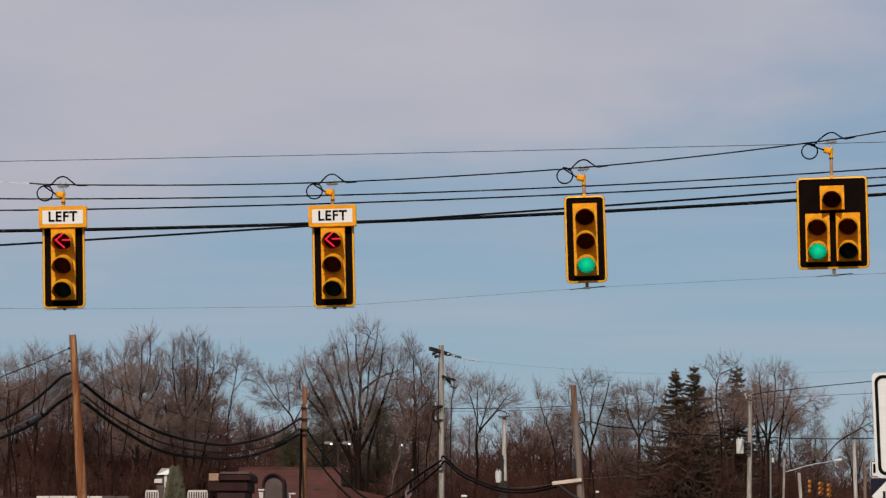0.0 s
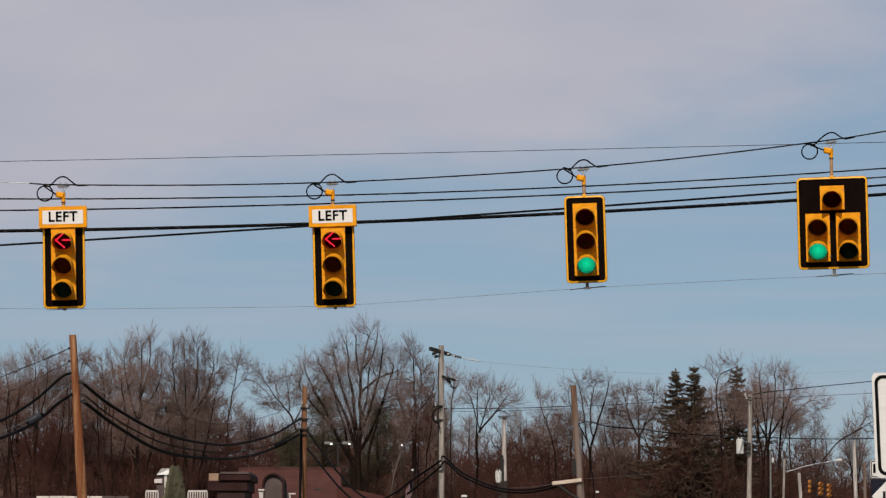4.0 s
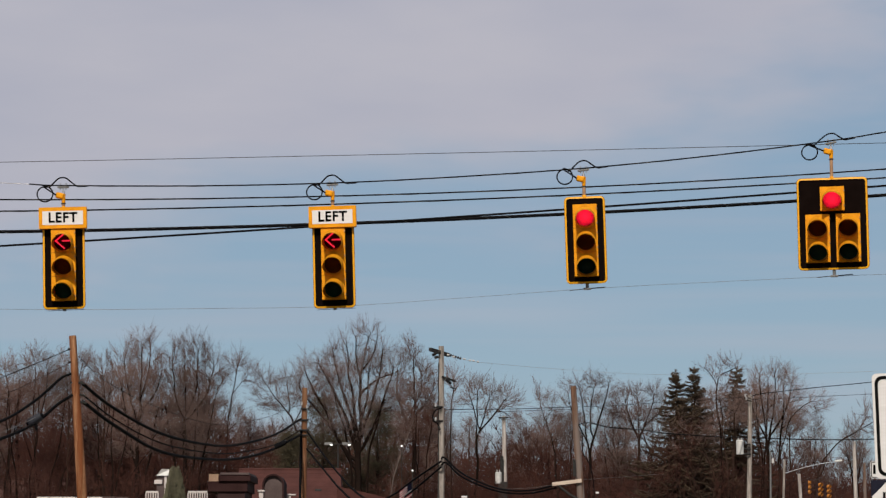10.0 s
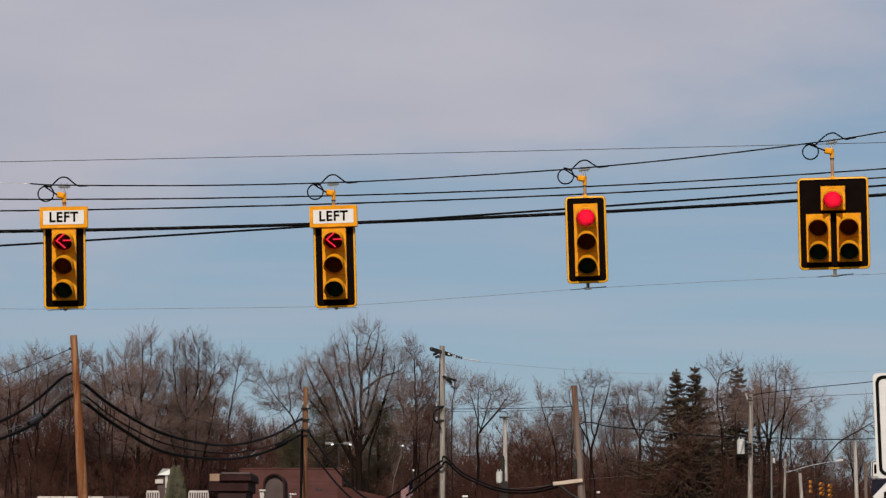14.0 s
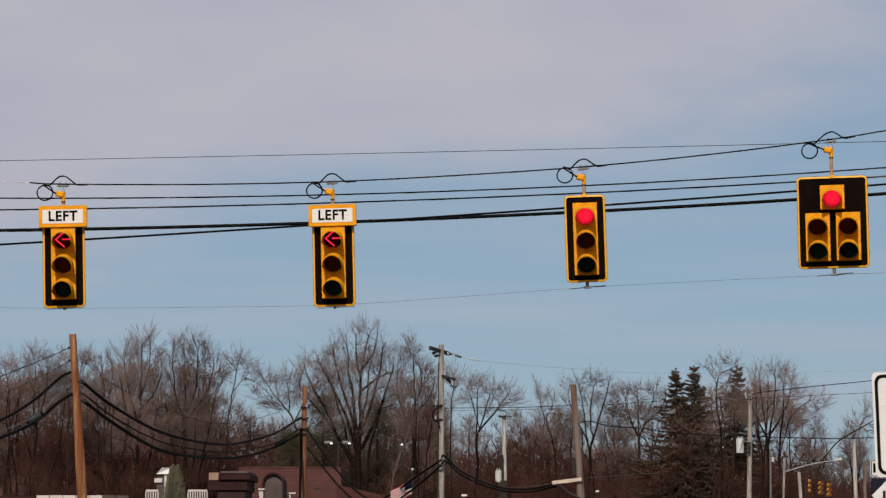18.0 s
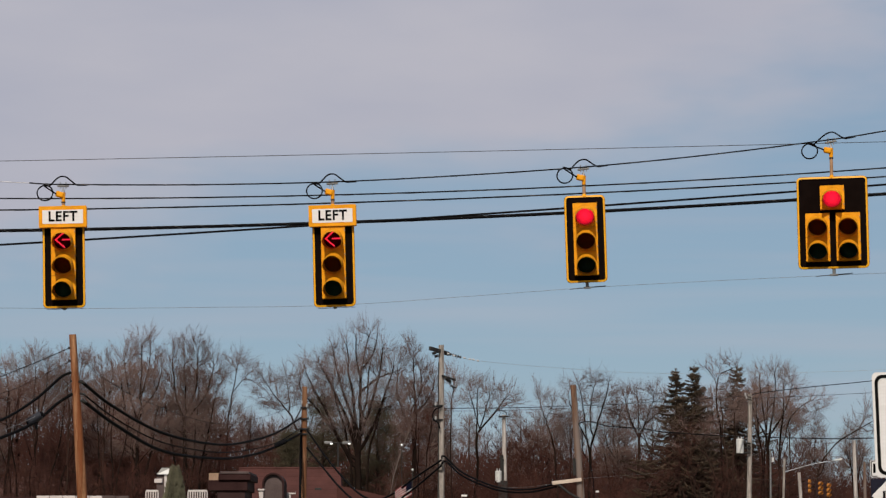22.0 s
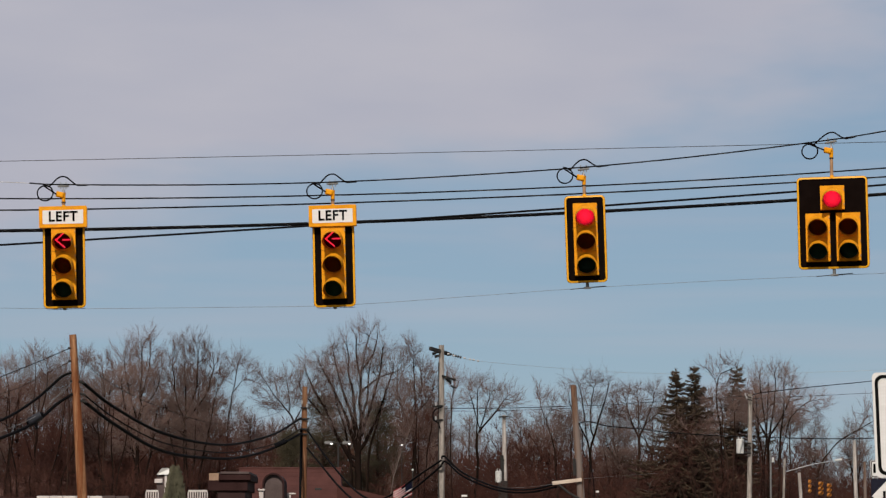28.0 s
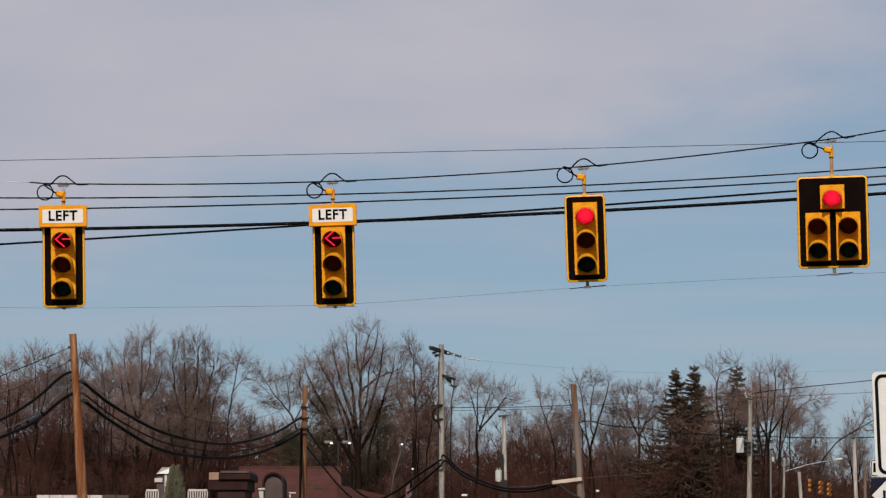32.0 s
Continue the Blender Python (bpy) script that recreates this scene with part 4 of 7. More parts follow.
def pole_d():
    top, low = (5.397, 104.00, 8.888), (5.682, 104.00, 4.249)
    ob = wood_pole(ground_under(top, low), top, 0.19, 0.125, POLE_BROWN, "leaning brown wooden pole with a low side arm")
    arm = part("crossarm", box(bmesh.new(), -1.12, 0.10, -0.07, 0.07, -0.075, 0.075, 0.012, pose(0, 0, 0, 0, -7, 0)), NEW_TIMBER, ob, "pale new timber side arm")
    arm.location = rel((5.606, 103.80, 4.962), ob)
    bracket(ob, rel((4.652, 103.80, 4.846), ob), rel((5.207, 103.80, 4.406), ob), 0.05, "dark steel arm brace")
    bracket(ob, rel((5.207, 103.80, 4.406), ob), rel((5.647, 103.80, 4.175), ob), 0.05, "dark steel arm brace")
    cs = "black aerial cable on a leaning pole"
    cable("aerial_cable", [(5.598, 103.80, 7.286), (5.890, 104.00, 7.367), (6.277, 105.00, 7.400), (7.069, 107.00, 7.344), (8.798, 110.00, 7.385), (9.874, 113.00, 7.419), (12.669, 119.00, 7.573), (15.131, 125.00, 7.823)], 0.026, CABLE, cs)
    cable("drop_cable", [(5.598, 103.80, 7.263), (5.736, 103.80, 6.937), (5.777, 103.80, 6.122), (6.007, 103.80, 5.704), (6.188, 103.80, 4.962), (6.225, 103.80, 3.805)], 0.022, CABLE, cs)
    cable("power_line", [(5.427, 104.00, 8.022), (7.176, 107.77, 8.307), (8.935, 111.57, 8.647), (12.161, 118.53, 9.253), (15.162, 125.00, 9.845)], 0.013, CABLE, "black service wire between poles", "wire")
    bracket(ob, rel((5.397, 103.70, 5.839), ob), rel((5.416, 103.70, 5.144), ob), 0.07, "dark junction box")


def low_strands():
    cable("thin_strand", [(2.677, 103.00, 4.613), (3.614, 103.40, 4.672), (4.675, 103.80, 4.823)], 0.005, DULL_STEEL, "thin dull strand at a timber arm", "wire")
    cable("thin_strand", [(5.664, 104.00, 5.015), (7.738, 111.00, 5.376), (10.078, 118.00, 5.752)], 0.005, DULL_STEEL, "thin dull strand at a timber arm", "wire")


def pole_e():
    top, low = (3.625, 150.00, 10.367), (3.680, 150.00, 6.302)
    ob = wood_pole(ground_under(top, low), top, 0.17, 0.11, POLE_PALE, "slim pale utility pole with a transformer")
    part("crossarm", box(bmesh.new(), -0.32, 0.32, -0.05, 0.05, -0.035, 0.035, 0.006), DARK_METAL, ob, "dark short crossarm").location = rel((3.620, 149.80, 10.254), ob)
    transformer(ob, rel((3.286, 149.60, 6.657), ob), 0.19, 0.62)
    bracket(ob, rel((3.493, 149.70, 7.965), ob), rel((3.522, 149.70, 6.159), ob), 0.10, "dark riser conduit")
    bracket(ob, rel((3.358, 149.70, 7.764), ob), rel((3.627, 149.70, 7.630), ob), 0.06)
    part("meter_box", box(bmesh.new(), -0.25, 0.30, -0.15, 0.15, -0.9, 0.45, 0.03), DARK_METAL, ob, "dark equipment box").location = rel((3.519, 149.60, 5.989), ob)


def pole_f():
    top, low = (15.290, 125.00, 9.930), (15.170, 125.00, 4.805)
    ob = wood_pole(ground_under(top, low), top, 0.145, 0.103, POLE_OLD, "weathered utility pole with a pale transformer can")
    transformer(ob, rel((14.698, 124.60, 7.300), ob), 0.185, 0.66)
    for q in ((15.001, 124.60, 9.790), (15.055, 124.60, 9.650)):
        insulator(ob, rel(q, ob))
        bracket(ob, rel(q, ob) + Vector((0, 0, 0.02)), rel(q, ob) + Vector((0.3, 0.2, -0.05)), 0.03)
    for q in ((14.938, 124.60, 7.467), (14.935, 124.60, 7.244), (14.931, 124.60, 6.993)):
        bracket(ob, rel(q, ob) + Vector((-0.08, 0, 0)), rel(q, ob) + Vector((0.3, 0.2, 0)), 0.05)
    part("pole_tag", box(bmesh.new(), -0.05, 0.05, -0.02, 0.02, -0.12, 0.12, 0.004), DARK_METAL, ob).location = rel((15.163, 124.75, 7.251), ob)
    cable("power_line", [(15.335, 124.80, 9.860), (15.980, 125.00, 10.014), (18.893, 126.00, 10.394), (21.651, 127.00, 10.723), (26.477, 128.00, 11.373)], 0.022, CABLE, "black overhead line between roadside poles", "wire")
    cable("power_line", [(15.332, 124.80, 9.691), (17.806, 125.00, 9.817), (21.695, 127.00, 10.122), (26.454, 128.00, 10.478)], 0.011, CABLE, "thin black overhead line between poles", "wire")
    cable("aerial_cable", [(15.131, 125.00, 7.823), (17.147, 126.00, 7.803), (19.450, 127.00, 7.810), (21.817, 128.00, 7.888), (26.392, 128.00, 8.061)], 0.026, CABLE, "black aerial cable strung between utility poles")


def far_poles():
    for top, low, r, mat, label in (
            ((16.388, 126.00, 7.224), (16.363, 126.00, 4.831), 0.042, DULL_STEEL, "slim grey steel pole"),
            ((16.816, 124.00, 6.689), (16.728, 124.00, 4.778), 0.055, POLE_OLD, "slim weathered pole carrying a street lamp"),
            ((17.231, 122.00, 5.923), (17.291, 122.00, 4.725), 0.075, POLE_PALE, "short pale wooden pole"),
            ((20.909, 128.00, 7.774), (20.936, 128.00, 4.884), 0.085, POLE_PALE, "pale weathered wooden pole"),
            ((21.418, 128.00, 6.684), (21.409, 128.00, 4.884), 0.07, POLE_BROWN, "slim brown wooden pole")):
        ob = wood_pole(ground_under(top, low), top, r * 1.35, r, mat, label)
        if "street lamp" in label:
            a, b = rel((16.819, 124.00, 6.023), ob), rel((19.360, 124.00, 6.606), ob)
            mid = a.lerp(b, 0.5) + Vector((0, 0, 0.07))
            cable("lamp_arm", [a, mid, b], 0.015, STEEL, "long galvanised lamp arm", parent=ob)
            head = part("lamp_head", box(bmesh.new(), -0.08, 0.28, -0.1, 0.1, -0.04, 0.05, 0.03, pose(0, 0, 0, 0, -8, 0)), PALE, ob, "pale cobra lamp head")
            head.location = b
        if "steel" in label:
            bracket(ob, rel((16.373, 126.00, 7.167), ob), rel((16.543, 126.00, 7.196), ob), 0.05)
            part("pole_band", box(bmesh.new(), -0.03, 0.075, -0.06, 0.06, -0.18, 0.05, 0.01), PALE, ob).location = rel((16.466, 125.90, 6.768), ob)


pole_a()
pole_b()
pole_c()
pole_d()
low_strands()
pole_e()
pole_f()
far_poles()


def line_pole(x, y, h):
    ob = wood_pole((x, y, 0), (x, y, h), 0.19, 0.13, POLE_BROWN, "plain brown wooden line pole")
    part("crossarm", box(bmesh.new(), -0.06, 0.06, -3.2, 3.2, -0.07, 0.07, 0.01), POLE_BROWN, ob).location = (0, 0, h - 0.35)


for top in ((-14.946, 64.00, 6.653), (26.488, 128.00, 11.806)):
    wood_pole((top[0], top[1] + 0.25, 0), (top[0], top[1] + 0.25, top[2]), 0.19, 0.13, POLE_BROWN, "plain brown wooden line pole")
for lx, lh in ((-38.1, 11.0), (38.1, 12.4)):
    line_pole(lx, 44.5, lh)


def far_signals():
    size = 0.235
    for p, w, turn in (((18.36, 126.60, 5.40), 0.62, 62), ((18.81, 126.00, 5.27), 1.0, 38), ((19.27, 126.30, 5.19), 0.9, 46)):
        ob = thing("far_traffic_signal", at(p, 0, turn), "small signal head with yellow visors at the next junction", "traffic light", "signals at the next junction")
        h = size / 2 - 0.003
        for k in range(3):
            z = (1 - k) * size
            # dark brown stands in for shade on a yellow housing
            sec = part("housing", box(bmesh.new(), -h, h, 0, 0.16, z - h, z + h, 0.012), BROWN_PANEL, ob, "signal housing coloured dark brown for its shaded side")
            v, f = visor_mesh(0.100, 0.16 * w)
            part_of("visor", v, f, DIM_YELLOW, sec, "yellow visor, dimmed in its colour for part shade").location = (0, 0.0, z)
            v, f = slab(circle(0.097), -0.012, -0.002)
            part_of("lens", v, f, INNER, sec, "dark unlit lens").location = (0, 0, z)
        rod("hanger_pipe", (0, 0.1, 1.5 * size), (0, 0.1, 5.82 - p[2]), 0.010, 0.010, DARK_METAL, ob)
    cable("span_wire", [(15.183, 125.00, 5.669), (18.485, 126.70, 5.796), (18.795, 126.10, 5.832), (19.264, 126.40, 5.829), (26.350, 128.00, 6.455)], 0.006, WIRE, "thin span wire of the next junction", "wire")


far_signals()


# ---------------------------------------------------------------- route signs at the roadside
def route_signs():
    d = 25.0
    o = Vector((4.283, 25.00, 3.400))
    ob = thing("route_sign", Matrix.Translation((o.x, o.y, 0)) @ pose(0, 0, 0, 0, 0, 4), "white guide sign with black border on steel posts", "road sign")
    z1 = o.z
    w, h = 1.22, 1.045
    lean = pose(0, 0, z1 - h / 2, 0, -1.3, 0)
    v, f = slab(rounded(w, h, 0.05, w / 2, 0), 0.0, 0.004)
    board = part_of("sign_board", v, f, SIGN_WHITE, ob, "white reflective sheeting")
    board.matrix_basis = lean
    v, f = slab(rounded(w - 0.050, h - 0.050, 0.078, w / 2, 0), -0.004, -0.0005, rounded(w - 0.116, h - 0.116, 0.052, w / 2, 0))
    part_of("border", v, f, SIGN_BLACK, board, "black printed border")
    for x in (0.28, 0.95):
        part("post", box(bmesh.new(), x - 0.035, x + 0.035, 0.06, 0.10, 0, z1 - 0.06, 0.005), STEEL, ob, "galvanised U-channel post")
        for z in (-0.3, 0.3):
            rod("bolt", (x, -0.012, z1 - h / 2 + z), (x, 0.07, z1 - h / 2 + z), 0.009, 0.009, STEEL, ob, sides=8)
    # the marker assembly stands farther down the road
    q = Vector((7.636, 45.00, 3.353))
    base = Matrix.Translation((q.x, q.y, 0)) @ pose(0, 0, 0, 0, 0, 3)
    small = thing("direction_plate", base, "small white direction plate with black border", "road sign")
    z1, w, h = q.z, 0.61, 0.305
    v, f = slab(rounded(w, h, 0.03, w / 2, z1 - h / 2), 0.012, 0.016)
    plate = part_of("plate", v, f, SIGN_WHITE, small)
    v, f = slab(rounded(w - 0.02, h - 0.02, 0.027, w / 2, z1 - h / 2), 0.008, 0.0115, rounded(w - 0.05, h - 0.05, 0.02, w / 2, z1 - h / 2))
    part_of("border", v, f, SIGN_BLACK, plate)
    words("letters", "N", 0.19, SIGN_BLACK, plate, 0.125, 0.007, z1 - h / 2, 0.018)
    part("post", box(bmesh.new(), 0.28, 0.33, 0.017, 0.055, 0, z1 - 0.01, 0.004), STEEL, small, "galvanised U-channel post")
    m = thing("route_marker", base, "navy route marker with a white diamond", "road sign")
    z2 = Vector((7.634, 45.00, 3.021)).z
    s = 0.61
    v, f = slab(rounded(s, s, 0.04, s / 2, z2 - s / 2), 0.004, 0.008)
    plate = part_of("plate", v, f, SIGN_NAVY, m)
    k = s / 2 - 0.012
    v, f = slab([(s / 2 + k, z2 - s / 2), (s / 2, z2 - s / 2 + k), (s / 2 - k, z2 - s / 2), (s / 2, z2 - s / 2 - k)], 0.0, 0.0035)
    part_of("diamond", v, f, SIGN_WHITE, plate, "white diamond")
    words("letters", "M", 0.085, SIGN_BLACK, plate, s / 2, -0.002, z2 - s / 2 + 0.165, 0.005)
    words("letters", "10", 0.25, SIGN_BLACK, plate, s / 2, -0.002, z2 - s / 2 - 0.02, 0.012)


route_signs()


# ---------------------------------------------------------------- trees
def part_tris(name, verts, tris, mat, parent=None, label="", smooth=False):
    """Link arrays of corners and triangles as one mesh object."""
    me = bpy.data.meshes.new(name)
    me.vertices.add(len(verts))
    me.vertices.foreach_set("co", np.ascontiguousarray(verts, dtype=np.float32).ravel())
    me.loops.add(len(tris) * 3)
    me.loops.foreach_set("vertex_index", np.ascontiguousarray(tris, dtype=np.int32).ravel())
    me.polygons.add(len(tris))
    me.polygons.foreach_set("loop_start", np.arange(0, len(tris) * 3, 3, dtype=np.int32))
    me.update(calc_edges=True)
    if smooth:
        me.polygons.foreach_set("use_smooth", [True] * len(me.polygons))
    me.materials.append(mat)
    ob = new(name, me)
    if parent:
        ob.parent = parent
    return tagged(ob, label)


def unit(v):
    return v / np.maximum(np.linalg.norm(v, axis=-1, keepdims=True), 1e-9)


def joined(pieces):
    """Several (corners, triangles) as one."""
    verts, tris, base = [], [], 0
    for v, t in pieces:
        verts.append(v)
        tris.append(t + base)
        base += len(v)
    return np.concatenate(verts), np.concatenate(tris)


def around(d, sides):
    """Unit rings across the directions d."""
    ref = np.where(np.abs(d[:, 2:3]) < 0.9, np.array([[0.0, 0.0, 1.0]]), np.array([[1.0, 0.0, 0.0]]))
    a = unit(np.cross(d, ref))
    b = np.cross(d, a)
    w = 2 * np.pi * np.arange(sides) / sides
    return a[:, None, :] * np.cos(w)[None, :, None] + b[:, None, :] * np.sin(w)[None, :, None]


def limb_mesh(pts, radii, sides):
    d = unit(np.gradient(pts, axis=0))
    v = (pts[:, None, :] + around(d, sides) * radii[:, None, None]).reshape(-1, 3)
    n = len(pts)
    lo = (np.arange(n - 1)[:, None] * sides + np.arange(sides)[None, :]).ravel()
    nx = (np.arange(n - 1)[:, None] * sides + (np.arange(sides)[None, :] + 1) % sides).ravel()
    return v, np.concatenate([np.stack([lo, nx, nx + sides], 1), np.stack([lo, nx + sides, lo + sides], 1)])


def spikes(p, d, length, r):
    """Thin three-sided twigs from the points p along d, each to a tip."""
    n = len(p)
    v = np.concatenate([p[:, None, :] + around(d, 3) * r[:, None, None], (p + d * length[:, None])[:, None, :]], 1).reshape(-1, 3)
    k = np.arange(n)[:, None] * 4
    return v, np.concatenate([k + np.array([[0, 1, 3]]), k + np.array([[1, 2, 3]]), k + np.array([[2, 0, 3]])])


class Grown:
    """A bare tree that grows towards the light: stems are given as lines, the crown as rounded lobes
    (x, y, z and three half widths) into whose room the branches spread; thickness follows from what each one carries."""

    def __init__(self, seed, stems, lobes, density=85.0, step=0.23, reach=1.5, kill=0.235, up=0.46, twigs=2.1, twiglets=8.5, tip=0.0085, long=1.0, thick=1.0, wander=0.14, coarse=1.0, limb=1.0):
        rng = np.random.default_rng(seed)
        self.rng = rng
        cloud = []
        for x, y, z, rx, ry, rz in lobes:
            n = int(density * 4.19 * rx * ry * rz) + 8
            q = unit(rng.normal(size=(n, 3))) * rng.random((n, 1)) ** 0.30
            cloud.append(q * [rx, ry, rz] + [x, y, z])
        cloud = np.concatenate(cloud)
        pts, parent, least = [], [], []
        for line in stems:
            line = np.array(line, dtype=float)
            seg = np.linalg.norm(np.diff(line, axis=0), axis=1)
            far = np.concatenate([[0], np.cumsum(seg)])
            count = max(3, int(far[-1] / step))
            s = np.linspace(0, far[-1], count)
            path = np.stack([np.interp(s, far, line[:, k]) for k in range(3)], 1)
            for _ in range(2):
                path[1:-1] = (path[:-2] + 2 * path[1:-1] + path[2:]) / 4
            sway = np.cumsum(rng.normal(size=(count, 3)) * [0.028, 0.028, 0], axis=0)
            path += sway - np.linspace(0, 1, count)[:, None] * sway[-1] * 0.6
            first = -1
            if pts and line[0, 2] > 0.5:
                first = int(np.argmin(np.linalg.norm(np.array(pts) - path[0], axis=1)))
                path[0] = pts[first]
                path = path[1:]
            for k, p in enumerate(path):
                parent.append(first)
                pts.append(p)
                least.append((0.013 + min(0.055, 0.011 * far[-1]) * (1 - k / len(path))) * limb)
                first = len(pts) - 1
        pts = np.array(pts)
        far = np.linalg.norm(cloud[:, None, :] - pts[None, :, :], axis=2)
        near, dist = far.argmin(1), far.min(1)
        for _ in range(160):
            live = dist > kill
            cloud, near, dist = cloud[live], near[live], dist[live]
            pull = dist < reach
            if not pull.any():
                if not len(cloud):
                    break
                pull = dist < dist.min() + 0.5
            sums = np.zeros((len(pts), 3))
            np.add.at(sums, near[pull], unit(cloud[pull] - pts[near[pull]]))
            at_node = np.unique(near[pull])
            d = unit(unit(sums[at_node]) + [0, 0, up] + rng.normal(size=(len(at_node), 3)) * wander)
            fresh = pts[at_node] + d * step
            clear = np.linalg.norm(fresh[:, None, :] - pts[None, :, :], axis=2).min(1) > 0.42 * step
            fresh, at_node = fresh[clear], at_node[clear]
            if not len(fresh):
                break
            base = len(pts)
            pts = np.concatenate([pts, fresh])
            parent += [int(k) for k in at_node]
            far = np.linalg.norm(cloud[:, None, :] - fresh[None, :, :], axis=2)
            if len(cloud):
                better = far.min(1) < dist
                near = np.where(better, base + far.argmin(1), near)
                dist = np.where(better, far.min(1), dist)
            if len(pts) > 6000:
                break
        self.shape(pts, parent, np.array(least), twigs, twiglets, tip, long, thick, coarse)

    def shape(self, pts, parent, least, twigs, twiglets, tip, long, thick, coarse):
        rng = self.rng
        n = len(pts)
        kids = [[] for _ in range(n)]
        load = np.zeros(n)
        for k in range(n - 1, -1, -1):
            if not kids[k]:
                load[k] = tip ** 2.25
            if parent[k] >= 0:
                load[parent[k]] += load[k]
                kids[parent[k]].append(k)
        r = load ** (1 / 2.25) * thick
        r[:len(least)] = np.maximum(r[:len(least)], least)
        d = np.zeros((n, 3))
        for k in range(n):
            if parent[k] >= 0:
                d[k] = pts[k] - pts[parent[k]]
        d = unit(d)
        wood, fine = [], []
        heads = [(k, -1) for k in range(n) if parent[k] < 0]
        while heads:
            k, start = heads.pop()
            chain, rad = ([start], [min(r[start], r[k] * 1.25)]) if start >= 0 else ([], [])
            while True:
                chain.append(k)
                rad.append(r[k])
                if not kids[k]:
                    break
                best = max(kids[k], key=lambda q: load[q])
                heads += [(q, k) for q in kids[k] if q != best]
                k = best
            if len(chain) < 2:
                continue
            line, rad = pts[chain].copy(), np.array(rad)
            if len(line) > 3:
                line[1:-1] = (line[:-2] + 2 * line[1:-1] + line[2:]) / 4
            if start < 0:
                rad[0] *= 1.35
            rad[-1] *= 0.6
            big = rad[0]
            sides = 8 if big > 0.10 else 5 if big > 0.045 else 3
            (wood if big > 0.015 or start < 0 else fine).append(limb_mesh(line, rad, sides))
        # twigs on all that is thin, twiglets on the twigs
        thin = np.where((r < 0.026) & (np.arange(n) > 3))[0]
        root = np.repeat(thin, rng.poisson(twigs, len(thin)))
        m = len(root)
        td = unit(d[root] * 0.75 + rng.normal(size=(m, 3)) * 0.30 + [0, 0, 0.32])
        ln = rng.uniform(0.32, 1.15, m) * long
        p = pts[root]
        bend = unit(td + rng.normal(size=(m, 3)) * 0.20 + [0, 0, 0.12])
        fine.append(spikes(p, td, ln * 0.62, np.full(m, 0.0095 * coarse)))
        mid = p + td * (ln * 0.55)[:, None]
        fine.append(spikes(mid, bend, ln * 0.60, np.full(m, 0.0066 * coarse)))
        sub = np.repeat(np.arange(m), rng.poisson(twiglets, m))
        q = len(sub)
        s = rng.uniform(0.15, 1.0, q)
        start = np.where((s < 0.55)[:, None], p[sub] + td[sub] * (ln[sub] * s)[:, None], mid[sub] + bend[sub] * (ln[sub] * (s - 0.55))[:, None])
        sd = unit(td[sub] * 0.75 + rng.normal(size=(q, 3)) * 0.30 + [0, 0, 0.20])
        fine.append(spikes(start, sd, rng.uniform(0.20, 0.60, q) * long, np.full(q, 0.0043 * coarse)))
        self.wood = joined(wood)
        self.fine = joined(fine)
        self.top = float(self.fine[0][:, 2].max())


def planted(grown, m, label, wood, twig, category="tree", group="bare trees of the wood", name="bare_tree"):
    ob = thing(name, m, label, category, group)
    part_tris("trunk", *grown.wood, wood, ob, smooth=True)
    part_tris("crown", *grown.fine, twig, ob, "crown of fine bare twigs")
    return ob


def again(first, m):
    ob = copy_thing(first, Matrix())
    ob.matrix_basis = m
    return ob


